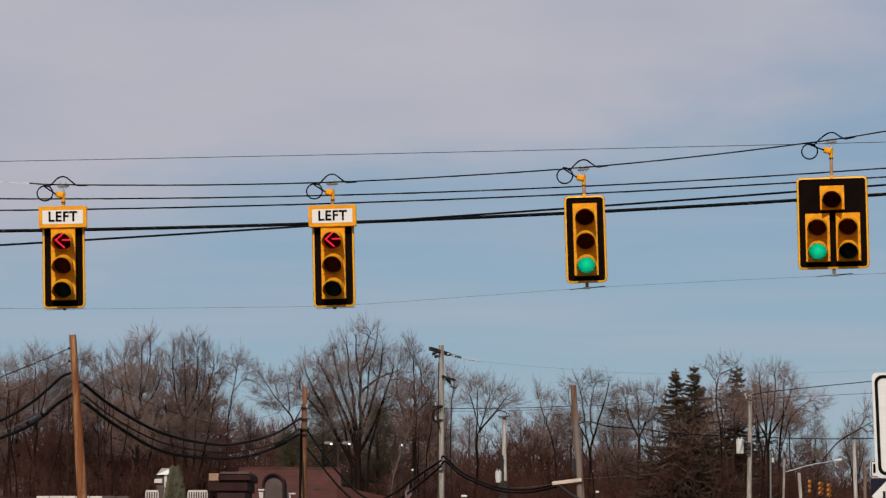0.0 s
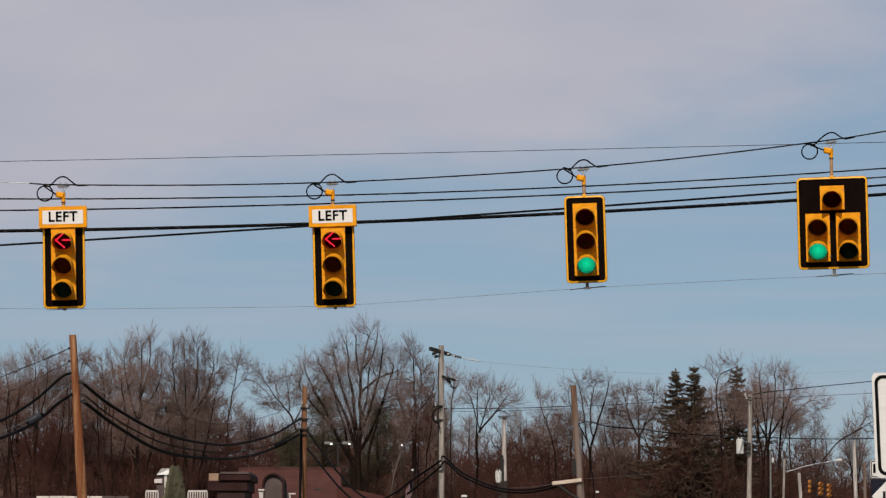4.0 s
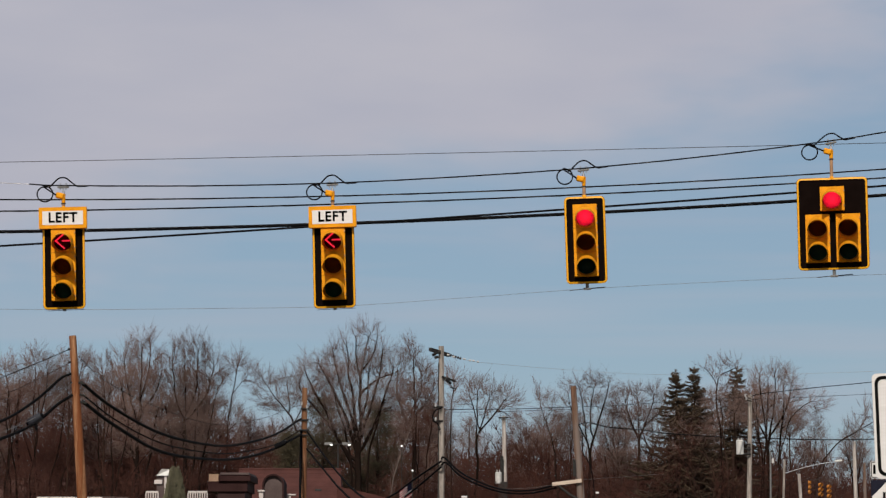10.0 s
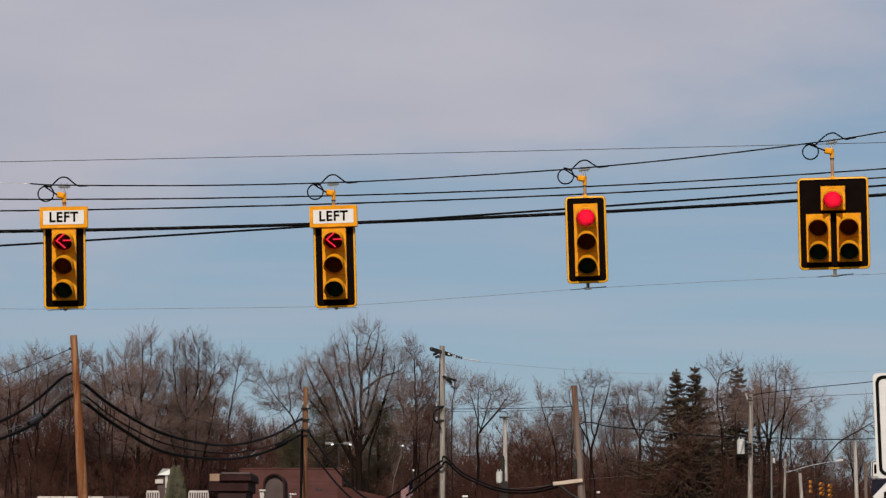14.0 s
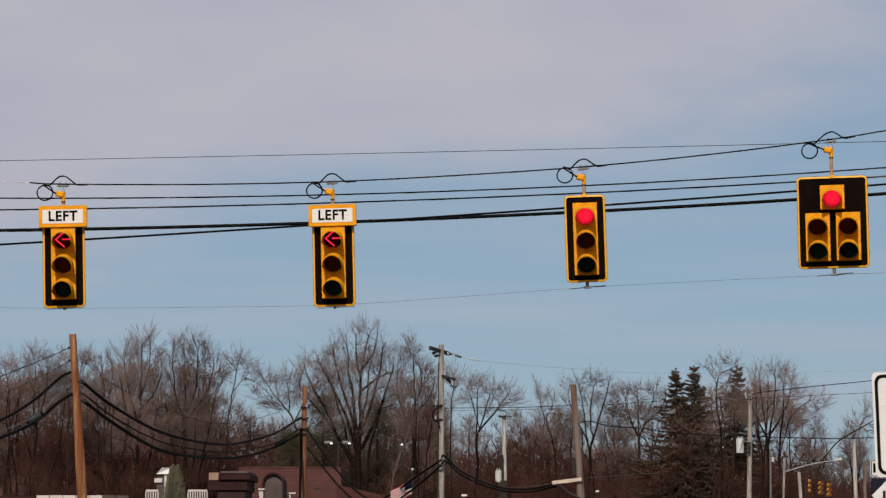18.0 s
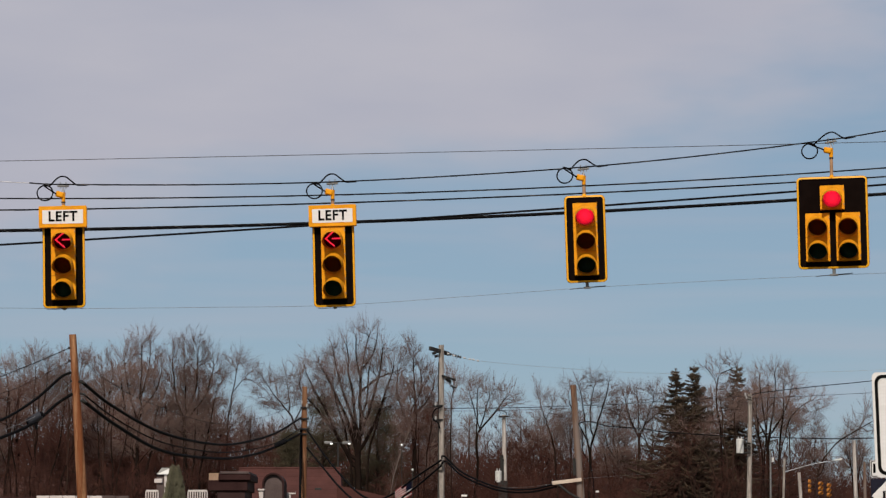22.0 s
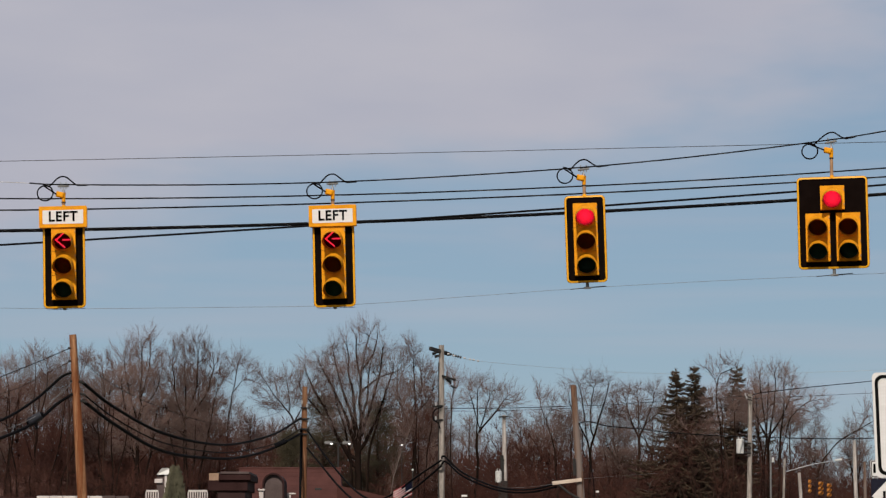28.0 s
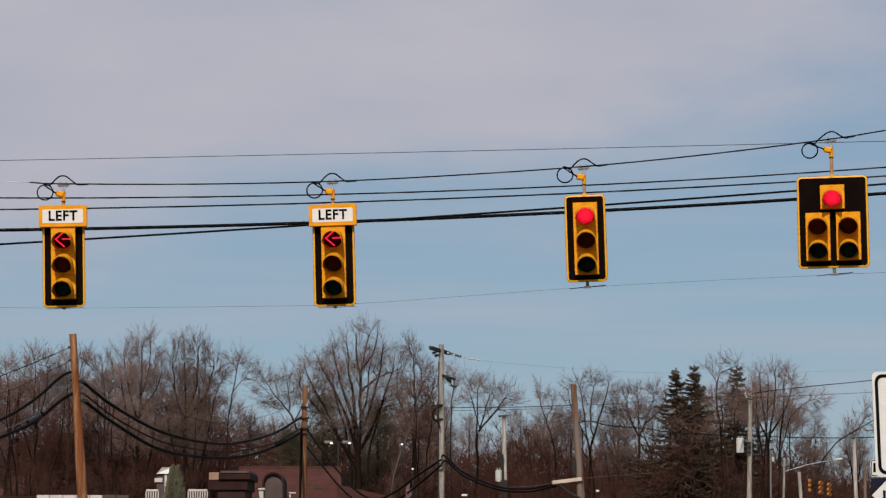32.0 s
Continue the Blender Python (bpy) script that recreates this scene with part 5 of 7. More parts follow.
def grown_trees():
    firsts = []
    g = Grown(300, [[(0.05, 0, 0), (-0.04, 0.00, 9.37), (0.00, 0.00, 11.22), (0.07, 0.00, 13.40), (0.09, 0.00, 14.40)], [(-0.18, 0, 0), (-0.20, 0.00, 7.06), (-0.50, 0.00, 9.37), (-0.99, 0.00, 11.22), (-1.14, 0.00, 12.41)], [(0.41, 0, 0), (0.39, 0.00, 7.06), (0.76, 0.00, 9.37), (1.13, 0.00, 11.22)], [(-0.04, 0.00, 9.86), (-0.60, 0.00, 11.50), (-0.93, 0.00, 13.40)], [(0.01, 0.00, 10.93), (0.51, 0.00, 12.41), (0.69, 0.00, 14.07)], [(-0.02, 0.00, 10.50), (0.96, 0.00, 11.50), (1.34, 0.00, 12.74)]],
              [(-0.89, 0.00, 13.44, 0.36, 0.50, 0.89), (-0.46, 0.00, 13.21, 0.33, 0.50, 0.96), (0.06, 0.00, 14.07, 0.40, 0.50, 0.89), (0.59, 0.00, 14.14, 0.33, 0.50, 0.83), (1.06, 0.00, 13.34, 0.30, 0.50, 0.63), (1.40, 0.00, 12.77, 0.26, 0.50, 0.56), (-1.14, 0.00, 12.44, 0.30, 0.50, 0.56), (-0.01, 0.00, 12.02, 1.32, 1.25, 0.96), (0.01, 0.00, 10.67, 1.52, 0.90, 0.69), (0.03, 0.00, 9.43, 1.65, 1.03, 0.79), (0.05, 0.00, 8.21, 1.45, 0.77, 0.60)], tip=0.0105, density=95, up=0.8)
    ob = planted(g, pose(-17.80, 147.00, -0.05), "tall leafless tree with steep dark limbs", BARK_DARK, TWIG)
    firsts.append((ob, g.top))
    g = Grown(301, [[(0.04, 0, 0), (-0.09, 0.00, 9.42), (-0.15, 0.00, 11.30), (-0.28, 0.00, 13.52)], [(-0.35, 0, 0), (-0.49, 0.00, 6.77), (-0.92, 0.00, 9.09), (-1.28, 0.00, 11.15)], [(0.50, 0, 0), (0.57, 0.00, 7.10), (1.07, 0.00, 9.25), (1.52, 0.00, 11.30)], [(0.11, 0, 0), (0.24, 0.00, 7.10), (0.34, 0.00, 9.42), (0.51, 0.00, 11.59)], [(-0.10, 0.00, 9.75), (-0.75, 0.00, 11.59), (-0.98, 0.00, 13.52)], [(-0.10, 0.00, 10.42), (0.44, 0.00, 11.89), (0.55, 0.00, 13.85)], [(-0.10, 0.00, 9.92), (1.05, 0.00, 11.59), (1.43, 0.00, 13.18)]],
              [(-0.97, 0.00, 13.25, 0.30, 0.50, 1.10), (-0.51, 0.00, 13.52, 0.30, 0.50, 1.03), (0.02, 0.00, 13.75, 0.33, 0.50, 1.03), (0.55, 0.00, 13.79, 0.30, 0.50, 0.90), (1.02, 0.00, 13.42, 0.30, 0.50, 0.83), (1.53, 0.00, 13.12, 0.30, 0.50, 0.70), (1.90, 0.00, 12.42, 0.30, 0.50, 0.37), (1.44, 0.00, 11.80, 0.53, 0.50, 0.37), (0.01, 0.00, 12.09, 1.50, 1.00, 0.77), (0.02, 0.00, 10.71, 1.83, 1.00, 0.77), (0.04, 0.00, 9.42, 1.93, 1.04, 0.80), (0.06, 0.00, 8.16, 1.66, 0.78, 0.60)], tip=0.0105, density=92, up=0.8)
    ob = planted(g, pose(-14.97, 148.00, -0.05), "leafless tree fanning into many upright limbs", BARK_DARK, TWIG)
    firsts.append((ob, g.top))
    g = Grown(302, [[(-0.03, 0, 0), (-0.05, 0.00, 9.63), (0.20, 0.00, 11.65), (0.53, 0.00, 13.33), (0.62, 0.00, 13.95)], [(0.23, 0.00, 11.81), (0.81, 0.00, 12.64), (1.21, 0.00, 12.99)]],
              [(0.35, 0.00, 13.50, 0.27, 0.50, 0.58), (0.80, 0.00, 13.71, 0.27, 0.50, 0.48), (1.08, 0.00, 13.16, 0.24, 0.50, 0.38), (1.42, 0.00, 12.48, 0.34, 0.50, 0.24), (0.02, 0.00, 12.58, 0.31, 0.50, 0.31)], density=132)
    ob = planted(g, pose(-12.99, 152.00, -0.05), "slender leafless tree with a thin crown", BARK, TWIG)
    g = Grown(303, [[(0.16, 0, 0), (-0.03, 0.00, 9.14), (-0.51, 0.00, 10.48), (-1.39, 0.00, 11.48), (-2.07, 0.00, 12.42), (-2.38, 0.00, 12.99)], [(-0.51, 0.00, 10.48), (-0.59, 0.00, 11.82), (-0.79, 0.00, 12.66)], [(-0.31, 0.00, 9.97), (0.36, 0.00, 11.15), (0.52, 0.00, 12.15)]],
              [(-2.34, 0.00, 12.79, 0.30, 0.50, 0.34), (-1.87, 0.00, 12.25, 0.37, 0.50, 0.40), (-1.19, 0.00, 12.12, 0.40, 0.50, 0.57), (-0.59, 0.00, 12.12, 0.37, 0.50, 0.64), (0.02, 0.00, 11.68, 0.44, 0.50, 0.57), (-2.50, 0.00, 11.52, 0.30, 0.50, 0.30), (0.62, 0.00, 11.18, 0.34, 0.50, 0.57), (-1.15, 0.00, 11.01, 1.17, 0.74, 0.57)], density=99)
    ob = planted(g, pose(-8.54, 149.00, -0.05), "leafless tree forking wide above its trunk", BARK, TWIG)
    g = Grown(304, [[(0.07, 0, 0), (-0.04, 0.00, 8.02), (0.01, 0.00, 10.38), (0.09, 0.00, 11.85), (0.35, 0.00, 13.05), (0.59, 0.00, 13.81)], [(-0.16, 0.00, 7.42), (-0.95, 0.00, 9.66), (-1.80, 0.00, 11.31), (-2.34, 0.00, 12.45)], [(-0.10, 0.00, 7.72), (-0.68, 0.00, 10.24), (-1.20, 0.00, 11.91), (-1.45, 0.00, 13.05)], [(-0.10, 0.00, 8.17), (-0.41, 0.00, 10.53), (-0.72, 0.00, 12.00), (-0.82, 0.00, 13.35)], [(-0.04, 0.00, 7.87), (0.52, 0.00, 9.80), (0.90, 0.00, 11.40), (1.13, 0.00, 13.05)], [(-0.01, 0.00, 7.42), (0.97, 0.00, 9.21), (1.56, 0.00, 10.82), (1.86, 0.00, 12.00)], [(0.03, 0.00, 10.67), (0.90, 0.00, 11.40), (2.10, 0.00, 11.79)], [(0.06, 0.00, 10.96), (-0.24, 0.00, 12.45), (-0.19, 0.00, 13.65)], [(-0.28, 0.00, 6.98), (-1.36, 0.00, 8.47), (-2.33, 0.00, 9.74), (-3.11, 0.00, 10.67)], [(0.09, 0.00, 11.85), (0.72, 0.00, 12.90), (0.89, 0.00, 13.81)], [(-0.22, 0.00, 6.53), (-1.00, 0.00, 8.02), (-1.97, 0.00, 9.95), (-2.78, 0.00, 11.31)], [(0.01, 0.00, 9.21), (0.36, 0.00, 10.67), (0.54, 0.00, 12.15)], [(-0.37, 0, 0), (-0.33, 0.00, 5.94), (-0.46, 0.00, 7.72), (-1.01, 0.00, 9.80), (-1.37, 0.00, 10.96)], [(0.58, 0, 0), (0.44, 0.00, 5.64), (0.55, 0.00, 7.42), (1.02, 0.00, 9.80), (1.38, 0.00, 10.96)]],
              [(0.35, 0.00, 13.62, 0.30, 0.50, 0.39), (0.86, 0.00, 13.62, 0.24, 0.50, 0.45), (-0.16, 0.00, 13.32, 0.27, 0.50, 0.57), (1.14, 0.00, 12.72, 0.27, 0.50, 0.69), (-0.81, 0.00, 12.78, 0.27, 0.50, 0.75), (-1.38, 0.00, 12.60, 0.27, 0.50, 0.75), (-1.92, 0.00, 12.18, 0.27, 0.50, 0.69), (-2.43, 0.00, 11.94, 0.27, 0.50, 0.69), (-2.91, 0.00, 11.64, 0.27, 0.50, 0.57), (-3.20, 0.00, 11.16, 0.24, 0.50, 0.45), (0.36, 0.00, 12.03, 1.08, 1.05, 0.81), (-1.14, 0.00, 11.34, 1.50, 1.13, 0.87), (1.56, 0.00, 11.88, 0.30, 0.50, 0.81), (1.98, 0.00, 11.43, 0.27, 0.50, 0.63), (-2.33, 0.00, 10.18, 1.20, 0.82, 0.63), (-0.53, 0.00, 9.89, 1.79, 0.97, 0.75), (1.26, 0.00, 10.26, 1.08, 1.08, 0.87), (-0.53, 0.00, 8.65, 1.65, 0.82, 0.63)], thick=1.1, limb=1.5, density=66, twiglets=6.5, tip=0.012, up=0.62)
    ob = planted(g, pose(-4.38, 133.00, -0.05), "large dark leafless tree with a broad vase-shaped crown", BARK_DARK, TWIG_DARK)
    g = Grown(305, [[(0.01, 0, 0), (-0.01, 0.00, 9.37), (-0.08, 0.00, 11.79), (0.02, 0.00, 14.40)], [(-0.04, 0.00, 10.03), (0.58, 0.00, 11.50), (0.81, 0.00, 13.07)], [(-0.01, 0.00, 9.70), (-0.61, 0.00, 11.50), (-0.68, 0.00, 13.07)], [(-0.01, 0.00, 9.86), (1.18, 0.00, 11.07), (1.51, 0.00, 12.24)]],
              [(0.02, 0.00, 13.87, 0.26, 0.50, 0.76), (-0.35, 0.00, 13.07, 0.30, 0.50, 0.76), (0.42, 0.00, 13.07, 0.30, 0.50, 0.83), (0.85, 0.00, 12.48, 0.33, 0.50, 0.69), (1.31, 0.00, 12.31, 0.33, 0.50, 0.63), (1.64, 0.00, 11.79, 0.30, 0.50, 0.43), (-0.74, 0.00, 12.31, 0.30, 0.50, 0.69), (0.42, 0.00, 11.27, 1.39, 0.99, 0.76), (0.42, 0.00, 10.16, 1.59, 0.64, 0.50), (0.32, 0.00, 9.10, 1.39, 0.86, 0.66)], tip=0.0105, density=90, up=0.8)
    ob = planted(g, pose(-2.04, 147.00, -0.05), "tall leafless tree with steep upright limbs", BARK_DARK, TWIG)
    firsts.append((ob, g.top))
    g = Grown(306, [[(-0.06, 0, 0), (-0.06, 0.00, 9.62), (0.03, 0.00, 11.20)]],
              [(0.00, 0.00, 11.83, 0.25, 0.50, 0.41), (0.38, 0.00, 11.70, 0.22, 0.50, 0.28), (0.22, 0.00, 11.13, 0.38, 0.50, 0.35), (0.00, 0.00, 10.34, 0.44, 0.50, 0.47)], density=148)
    ob = planted(g, pose(0.38, 140.00, -0.05), "small leafless tree with a twiggy head", BARK, TWIG)
    g = Grown(307, [[(-0.21, 0, 0), (-0.19, 0.00, 8.85), (-0.23, 0.00, 10.54), (-0.32, 0.00, 11.89)], [(-0.19, 0.00, 9.19), (0.35, 0.00, 10.87), (0.69, 0.00, 11.89)], [(-0.16, 0.00, 9.36), (0.96, 0.00, 10.71), (1.57, 0.00, 11.55)], [(-0.19, 0.00, 9.53), (-0.60, 0.00, 11.21), (-0.73, 0.00, 11.89)]],
              [(-0.53, 0.00, 11.99, 0.30, 0.50, 0.30), (-0.05, 0.00, 12.12, 0.30, 0.50, 0.27), (-0.33, 0.00, 11.38, 0.34, 0.50, 0.30), (0.42, 0.00, 11.72, 0.27, 0.50, 0.24), (1.03, 0.00, 11.79, 0.27, 0.50, 0.24), (0.72, 0.00, 11.25, 0.30, 0.50, 0.27), (1.50, 0.00, 11.58, 0.27, 0.50, 0.20), (2.04, 0.00, 11.18, 0.27, 0.50, 0.27), (1.43, 0.00, 10.84, 0.34, 0.50, 0.27), (-0.87, 0.00, 11.18, 0.27, 0.50, 0.30), (0.21, 0.00, 10.54, 0.47, 0.50, 0.37), (1.63, 0.00, 10.20, 0.34, 0.50, 0.24)], density=260, twiglets=7, coarse=1.35, tip=0.0115)
    ob = planted(g, pose(2.28, 150.00, -0.05), "small leafless tree with a rounded twiggy crown", BARK_DARK, TWIG_DARK)
    g = Grown(308, [[(0.73, 0, 0), (0.50, 0.00, 8.27), (-0.04, 0.00, 10.32), (-0.34, 0.00, 11.68), (-0.51, 0.00, 12.37)], [(-0.04, 0.00, 10.32), (0.62, 0.00, 11.51)]],
              [(-0.48, 0.00, 11.65, 0.24, 0.50, 0.24), (-0.10, 0.00, 11.44, 0.24, 0.50, 0.27), (0.27, 0.00, 10.83, 0.31, 0.50, 0.31), (-0.35, 0.00, 10.76, 0.31, 0.50, 0.24), (0.78, 0.00, 10.35, 0.41, 0.50, 0.31), (0.26, 0.00, 9.46, 0.75, 0.71, 0.55)], density=170)
    ob = planted(g, pose(6.26, 152.00, -0.05), "thin leafless tree leaning over the brush", BARK, TWIG)
    g = Grown(309, [[(-0.02, 0, 0), (0.09, 0.00, 7.89), (-0.17, 0.00, 9.58), (-0.36, 0.00, 11.20), (-0.56, 0.00, 12.40)], [(0.09, 0.00, 8.23), (0.72, 0.00, 10.26), (1.14, 0.00, 11.80), (1.35, 0.00, 12.74)], [(-0.04, 0.00, 8.90), (-0.91, 0.00, 10.60), (-1.11, 0.00, 11.80)], [(0.17, 0.00, 9.24), (0.25, 0.00, 11.20), (0.46, 0.00, 12.40)]],
              [(-1.24, 0.00, 11.92, 0.31, 0.50, 0.31), (-0.83, 0.00, 12.28, 0.27, 0.50, 0.24), (-0.35, 0.00, 12.34, 0.31, 0.50, 0.24), (0.26, 0.00, 12.28, 0.31, 0.50, 0.24), (0.80, 0.00, 12.47, 0.31, 0.50, 0.24), (1.28, 0.00, 12.22, 0.31, 0.50, 0.31), (1.51, 0.00, 11.56, 0.27, 0.50, 0.31), (-1.21, 0.00, 11.11, 0.31, 0.50, 0.31), (-0.36, 0.00, 11.26, 0.61, 0.50, 0.37), (0.72, 0.00, 11.11, 0.68, 0.57, 0.44), (-0.20, 0.00, 9.82, 1.22, 0.57, 0.44)], density=140, tip=0.011)
    ob = planted(g, pose(8.72, 151.00, -0.05), "leafless tree with an open round-topped crown", BARK_DARK, TWIG_DARK)
    firsts.append((ob, g.top))
    g = Grown(310, [[(-0.03, 0, 0), (0.04, 0.00, 8.66), (-0.08, 0.00, 10.72), (-0.14, 0.00, 12.10)], [(0.04, 0.00, 9.00), (-0.70, 0.00, 10.72), (-0.90, 0.00, 11.75)], [(0.04, 0.00, 9.34), (0.85, 0.00, 11.06), (1.03, 0.00, 12.10)], [(-0.02, 0.00, 9.69), (1.65, 0.00, 11.23)]],
              [(-0.97, 0.00, 11.44, 0.31, 0.50, 0.38), (-0.42, 0.00, 11.72, 0.31, 0.50, 0.38), (0.17, 0.00, 11.65, 0.31, 0.50, 0.38), (0.76, 0.00, 11.85, 0.31, 0.50, 0.34), (1.24, 0.00, 11.58, 0.31, 0.50, 0.38), (1.71, 0.00, 11.17, 0.31, 0.50, 0.31), (-1.32, 0.00, 10.79, 0.31, 0.50, 0.31), (0.16, 0.00, 10.44, 1.58, 0.67, 0.52)], density=140, tip=0.0105, up=0.6)
    ob = planted(g, pose(11.92, 153.00, -0.05), "leafless tree with a dense twiggy crown", BARK, TWIG)
    firsts.append((ob, g.top))
    g = Grown(311, [[(-0.04, 0, 0), (0.08, 0.00, 8.36), (0.02, 0.00, 10.56), (0.10, 0.00, 11.67), (0.26, 0.00, 12.39)], [(0.06, 0.00, 11.51), (-0.34, 0.00, 12.08), (-0.65, 0.00, 12.39)], [(0.20, 0.00, 12.08), (0.67, 0.00, 12.39), (1.06, 0.00, 12.52)]],
              [(-0.71, 0.00, 12.52, 0.25, 0.50, 0.13), (-0.33, 0.00, 12.39, 0.25, 0.50, 0.16), (0.05, 0.00, 12.58, 0.25, 0.50, 0.16), (0.43, 0.00, 12.65, 0.25, 0.50, 0.16), (0.81, 0.00, 12.71, 0.25, 0.50, 0.16), (1.12, 0.00, 12.52, 0.25, 0.50, 0.19), (0.61, 0.00, 12.14, 0.38, 0.50, 0.22), (-0.09, 0.00, 12.02, 0.38, 0.50, 0.25), (0.28, 0.00, 11.35, 0.50, 0.50, 0.38), (0.21, 0.00, 10.72, 0.69, 0.65, 0.50), (0.90, 0.00, 10.50, 0.57, 0.57, 0.57), (-0.42, 0.00, 10.72, 0.44, 0.50, 0.44), (0.42, 0.00, 9.62, 0.82, 0.74, 0.57)], density=260, up=0.03, limb=0.55, long=0.75)
    ob = planted(g, pose(15.35, 140.00, -0.05), "leafless tree with a flat spreading top", BARK_DARK, TWIG)
    g = Grown(312, [[(-0.05, 0, 0), (-0.01, 0.00, 8.47), (-0.24, 0.00, 10.78), (-0.44, 0.00, 12.66)], [(-0.00, 0.00, 8.80), (0.38, 0.00, 11.40), (0.47, 0.00, 12.99)], [(0.04, 0.00, 9.14), (1.11, 0.00, 11.09), (1.46, 0.00, 12.32)], [(0.03, 0.00, 8.64), (-0.81, 0.00, 10.48), (-1.12, 0.00, 12.01)], [(-0.65, 0, 0), (-0.62, 0.00, 7.80), (-0.85, 0.00, 10.14), (-0.82, 0.00, 12.01)], [(-0.39, 0, 0), (-0.15, 0.00, 7.80), (-0.05, 0.00, 10.14), (0.05, 0.00, 12.32)], [(0.35, 0, 0), (0.65, 0.00, 7.80), (0.89, 0.00, 10.14), (0.99, 0.00, 12.17)]],
              [(-1.09, 0.00, 11.89, 0.34, 0.50, 0.64), (-0.62, 0.00, 12.26, 0.34, 0.50, 0.64), (-0.08, 0.00, 12.52, 0.34, 0.50, 0.57), (0.46, 0.00, 12.66, 0.34, 0.50, 0.50), (1.00, 0.00, 12.46, 0.34, 0.50, 0.57), (1.39, 0.00, 12.01, 0.30, 0.50, 0.57), (1.75, 0.00, 11.40, 0.27, 0.50, 0.50), (0.03, 0.00, 11.06, 1.41, 0.83, 0.64), (0.86, 0.00, 10.11, 1.14, 0.74, 0.57), (-0.82, 0.00, 9.94, 0.84, 0.74, 0.57)], density=140, twiglets=7, limb=1.2, tip=0.0115, up=0.65)
    ob = planted(g, pose(19.27, 149.00, -0.05), "leafless tree with a tall dense crown", BARK_DARK, TWIG)
    firsts.append((ob, g.top))
    g = Grown(313, [[(-0.19, 0, 0), (-0.01, 0.00, 8.00), (0.35, 0.00, 9.64), (1.08, 0.00, 10.62), (1.82, 0.00, 11.08), (2.21, 0.00, 11.08)], [(0.38, 0.00, 9.71), (0.56, 0.00, 10.79)]],
              [(1.81, 0.00, 10.89, 0.39, 0.50, 0.20), (2.34, 0.00, 10.95, 0.30, 0.50, 0.20), (2.07, 0.00, 10.56, 0.26, 0.50, 0.23), (1.28, 0.00, 10.56, 0.30, 0.50, 0.20), (0.56, 0.00, 10.69, 0.30, 0.50, 0.43), (0.97, 0.00, 9.77, 0.39, 0.50, 0.30)], density=198, up=0.05)
    ob = planted(g, pose(19.73, 146.00, -0.05), "bare tree with a long low reaching limb", BARK, TWIG)
    g = Grown(314, [[(-0.68, 0, 0), (0.11, 0.00, 7.27), (1.14, 0.00, 8.30), (2.22, 0.00, 8.93), (3.08, 0.00, 9.49)], [(2.28, 0.00, 8.99), (2.77, 0.00, 9.78)]],
              [(3.08, 0.00, 9.62, 0.38, 0.50, 0.31), (2.62, 0.00, 9.93, 0.28, 0.50, 0.28), (3.55, 0.00, 9.46, 0.38, 0.50, 0.50), (2.29, 0.00, 9.15, 0.31, 0.50, 0.22), (1.81, 0.00, 8.93, 0.28, 0.50, 0.25), (2.91, 0.00, 8.83, 0.38, 0.50, 0.31)], density=165)
    ob = planted(g, pose(20.87, 140.00, -0.05), "bare tree slanting out over the brush", BARK, TWIG)
    g = Grown(315, [[(0.07, 0, 0), (-0.09, 0.00, 9.19), (-0.21, 0.00, 11.55), (-0.38, 0.00, 13.24)], [(-0.10, 0.00, 9.53), (0.46, 0.00, 11.55), (0.49, 0.00, 13.24)]],
              [(-0.85, 0.00, 12.90, 0.34, 0.50, 0.51), (-0.31, 0.00, 13.11, 0.30, 0.50, 0.51), (0.23, 0.00, 12.97, 0.30, 0.50, 0.51), (0.71, 0.00, 12.63, 0.30, 0.50, 0.51), (-0.15, 0.00, 11.62, 1.21, 0.92, 0.71)], up=0.75)
    ob = planted(g, pose(-25.85, 150.00, -0.05), "bare deciduous tree with ascending grey-brown limbs", BARK, TWIG)
    firsts.append((ob, g.top))
    g = Grown(316, [[(0.07, 0, 0), (-0.09, 0.00, 9.19), (-0.21, 0.00, 11.89), (-0.29, 0.00, 13.92)], [(-0.09, 0.00, 9.53), (0.47, 0.00, 11.89), (0.50, 0.00, 13.41)]],
              [(-0.29, 0.00, 13.95, 0.27, 0.50, 0.44), (0.09, 0.00, 13.55, 0.27, 0.50, 0.44), (-0.57, 0.00, 13.21, 0.27, 0.50, 0.44), (0.57, 0.00, 13.21, 0.30, 0.50, 0.51), (0.99, 0.00, 12.83, 0.27, 0.50, 0.44), (-0.08, 0.00, 11.99, 1.01, 0.92, 0.71)], up=0.75)
    ob = planted(g, pose(-24.17, 150.00, -0.05), "leafless tree with several upright leaders", BARK, TWIG)
    firsts.append((ob, g.top))
    g = Grown(317, [[(0.06, 0, 0), (-0.08, 0.00, 9.29), (-0.26, 0.00, 11.68), (-0.36, 0.00, 13.40)], [(-0.09, 0.00, 9.63), (0.35, 0.00, 11.68), (0.66, 0.00, 13.40)]],
              [(-0.57, 0.00, 13.47, 0.27, 0.50, 0.51), (-0.09, 0.00, 13.60, 0.27, 0.50, 0.51), (0.52, 0.00, 13.47, 0.31, 0.50, 0.51), (1.00, 0.00, 13.67, 0.27, 0.50, 0.51), (0.14, 0.00, 12.09, 1.16, 1.02, 0.79)], up=0.75)
    ob = planted(g, pose(-22.65, 152.00, -0.05), "broad leafless tree with spreading limbs", BARK, TWIG)
    firsts.append((ob, g.top))
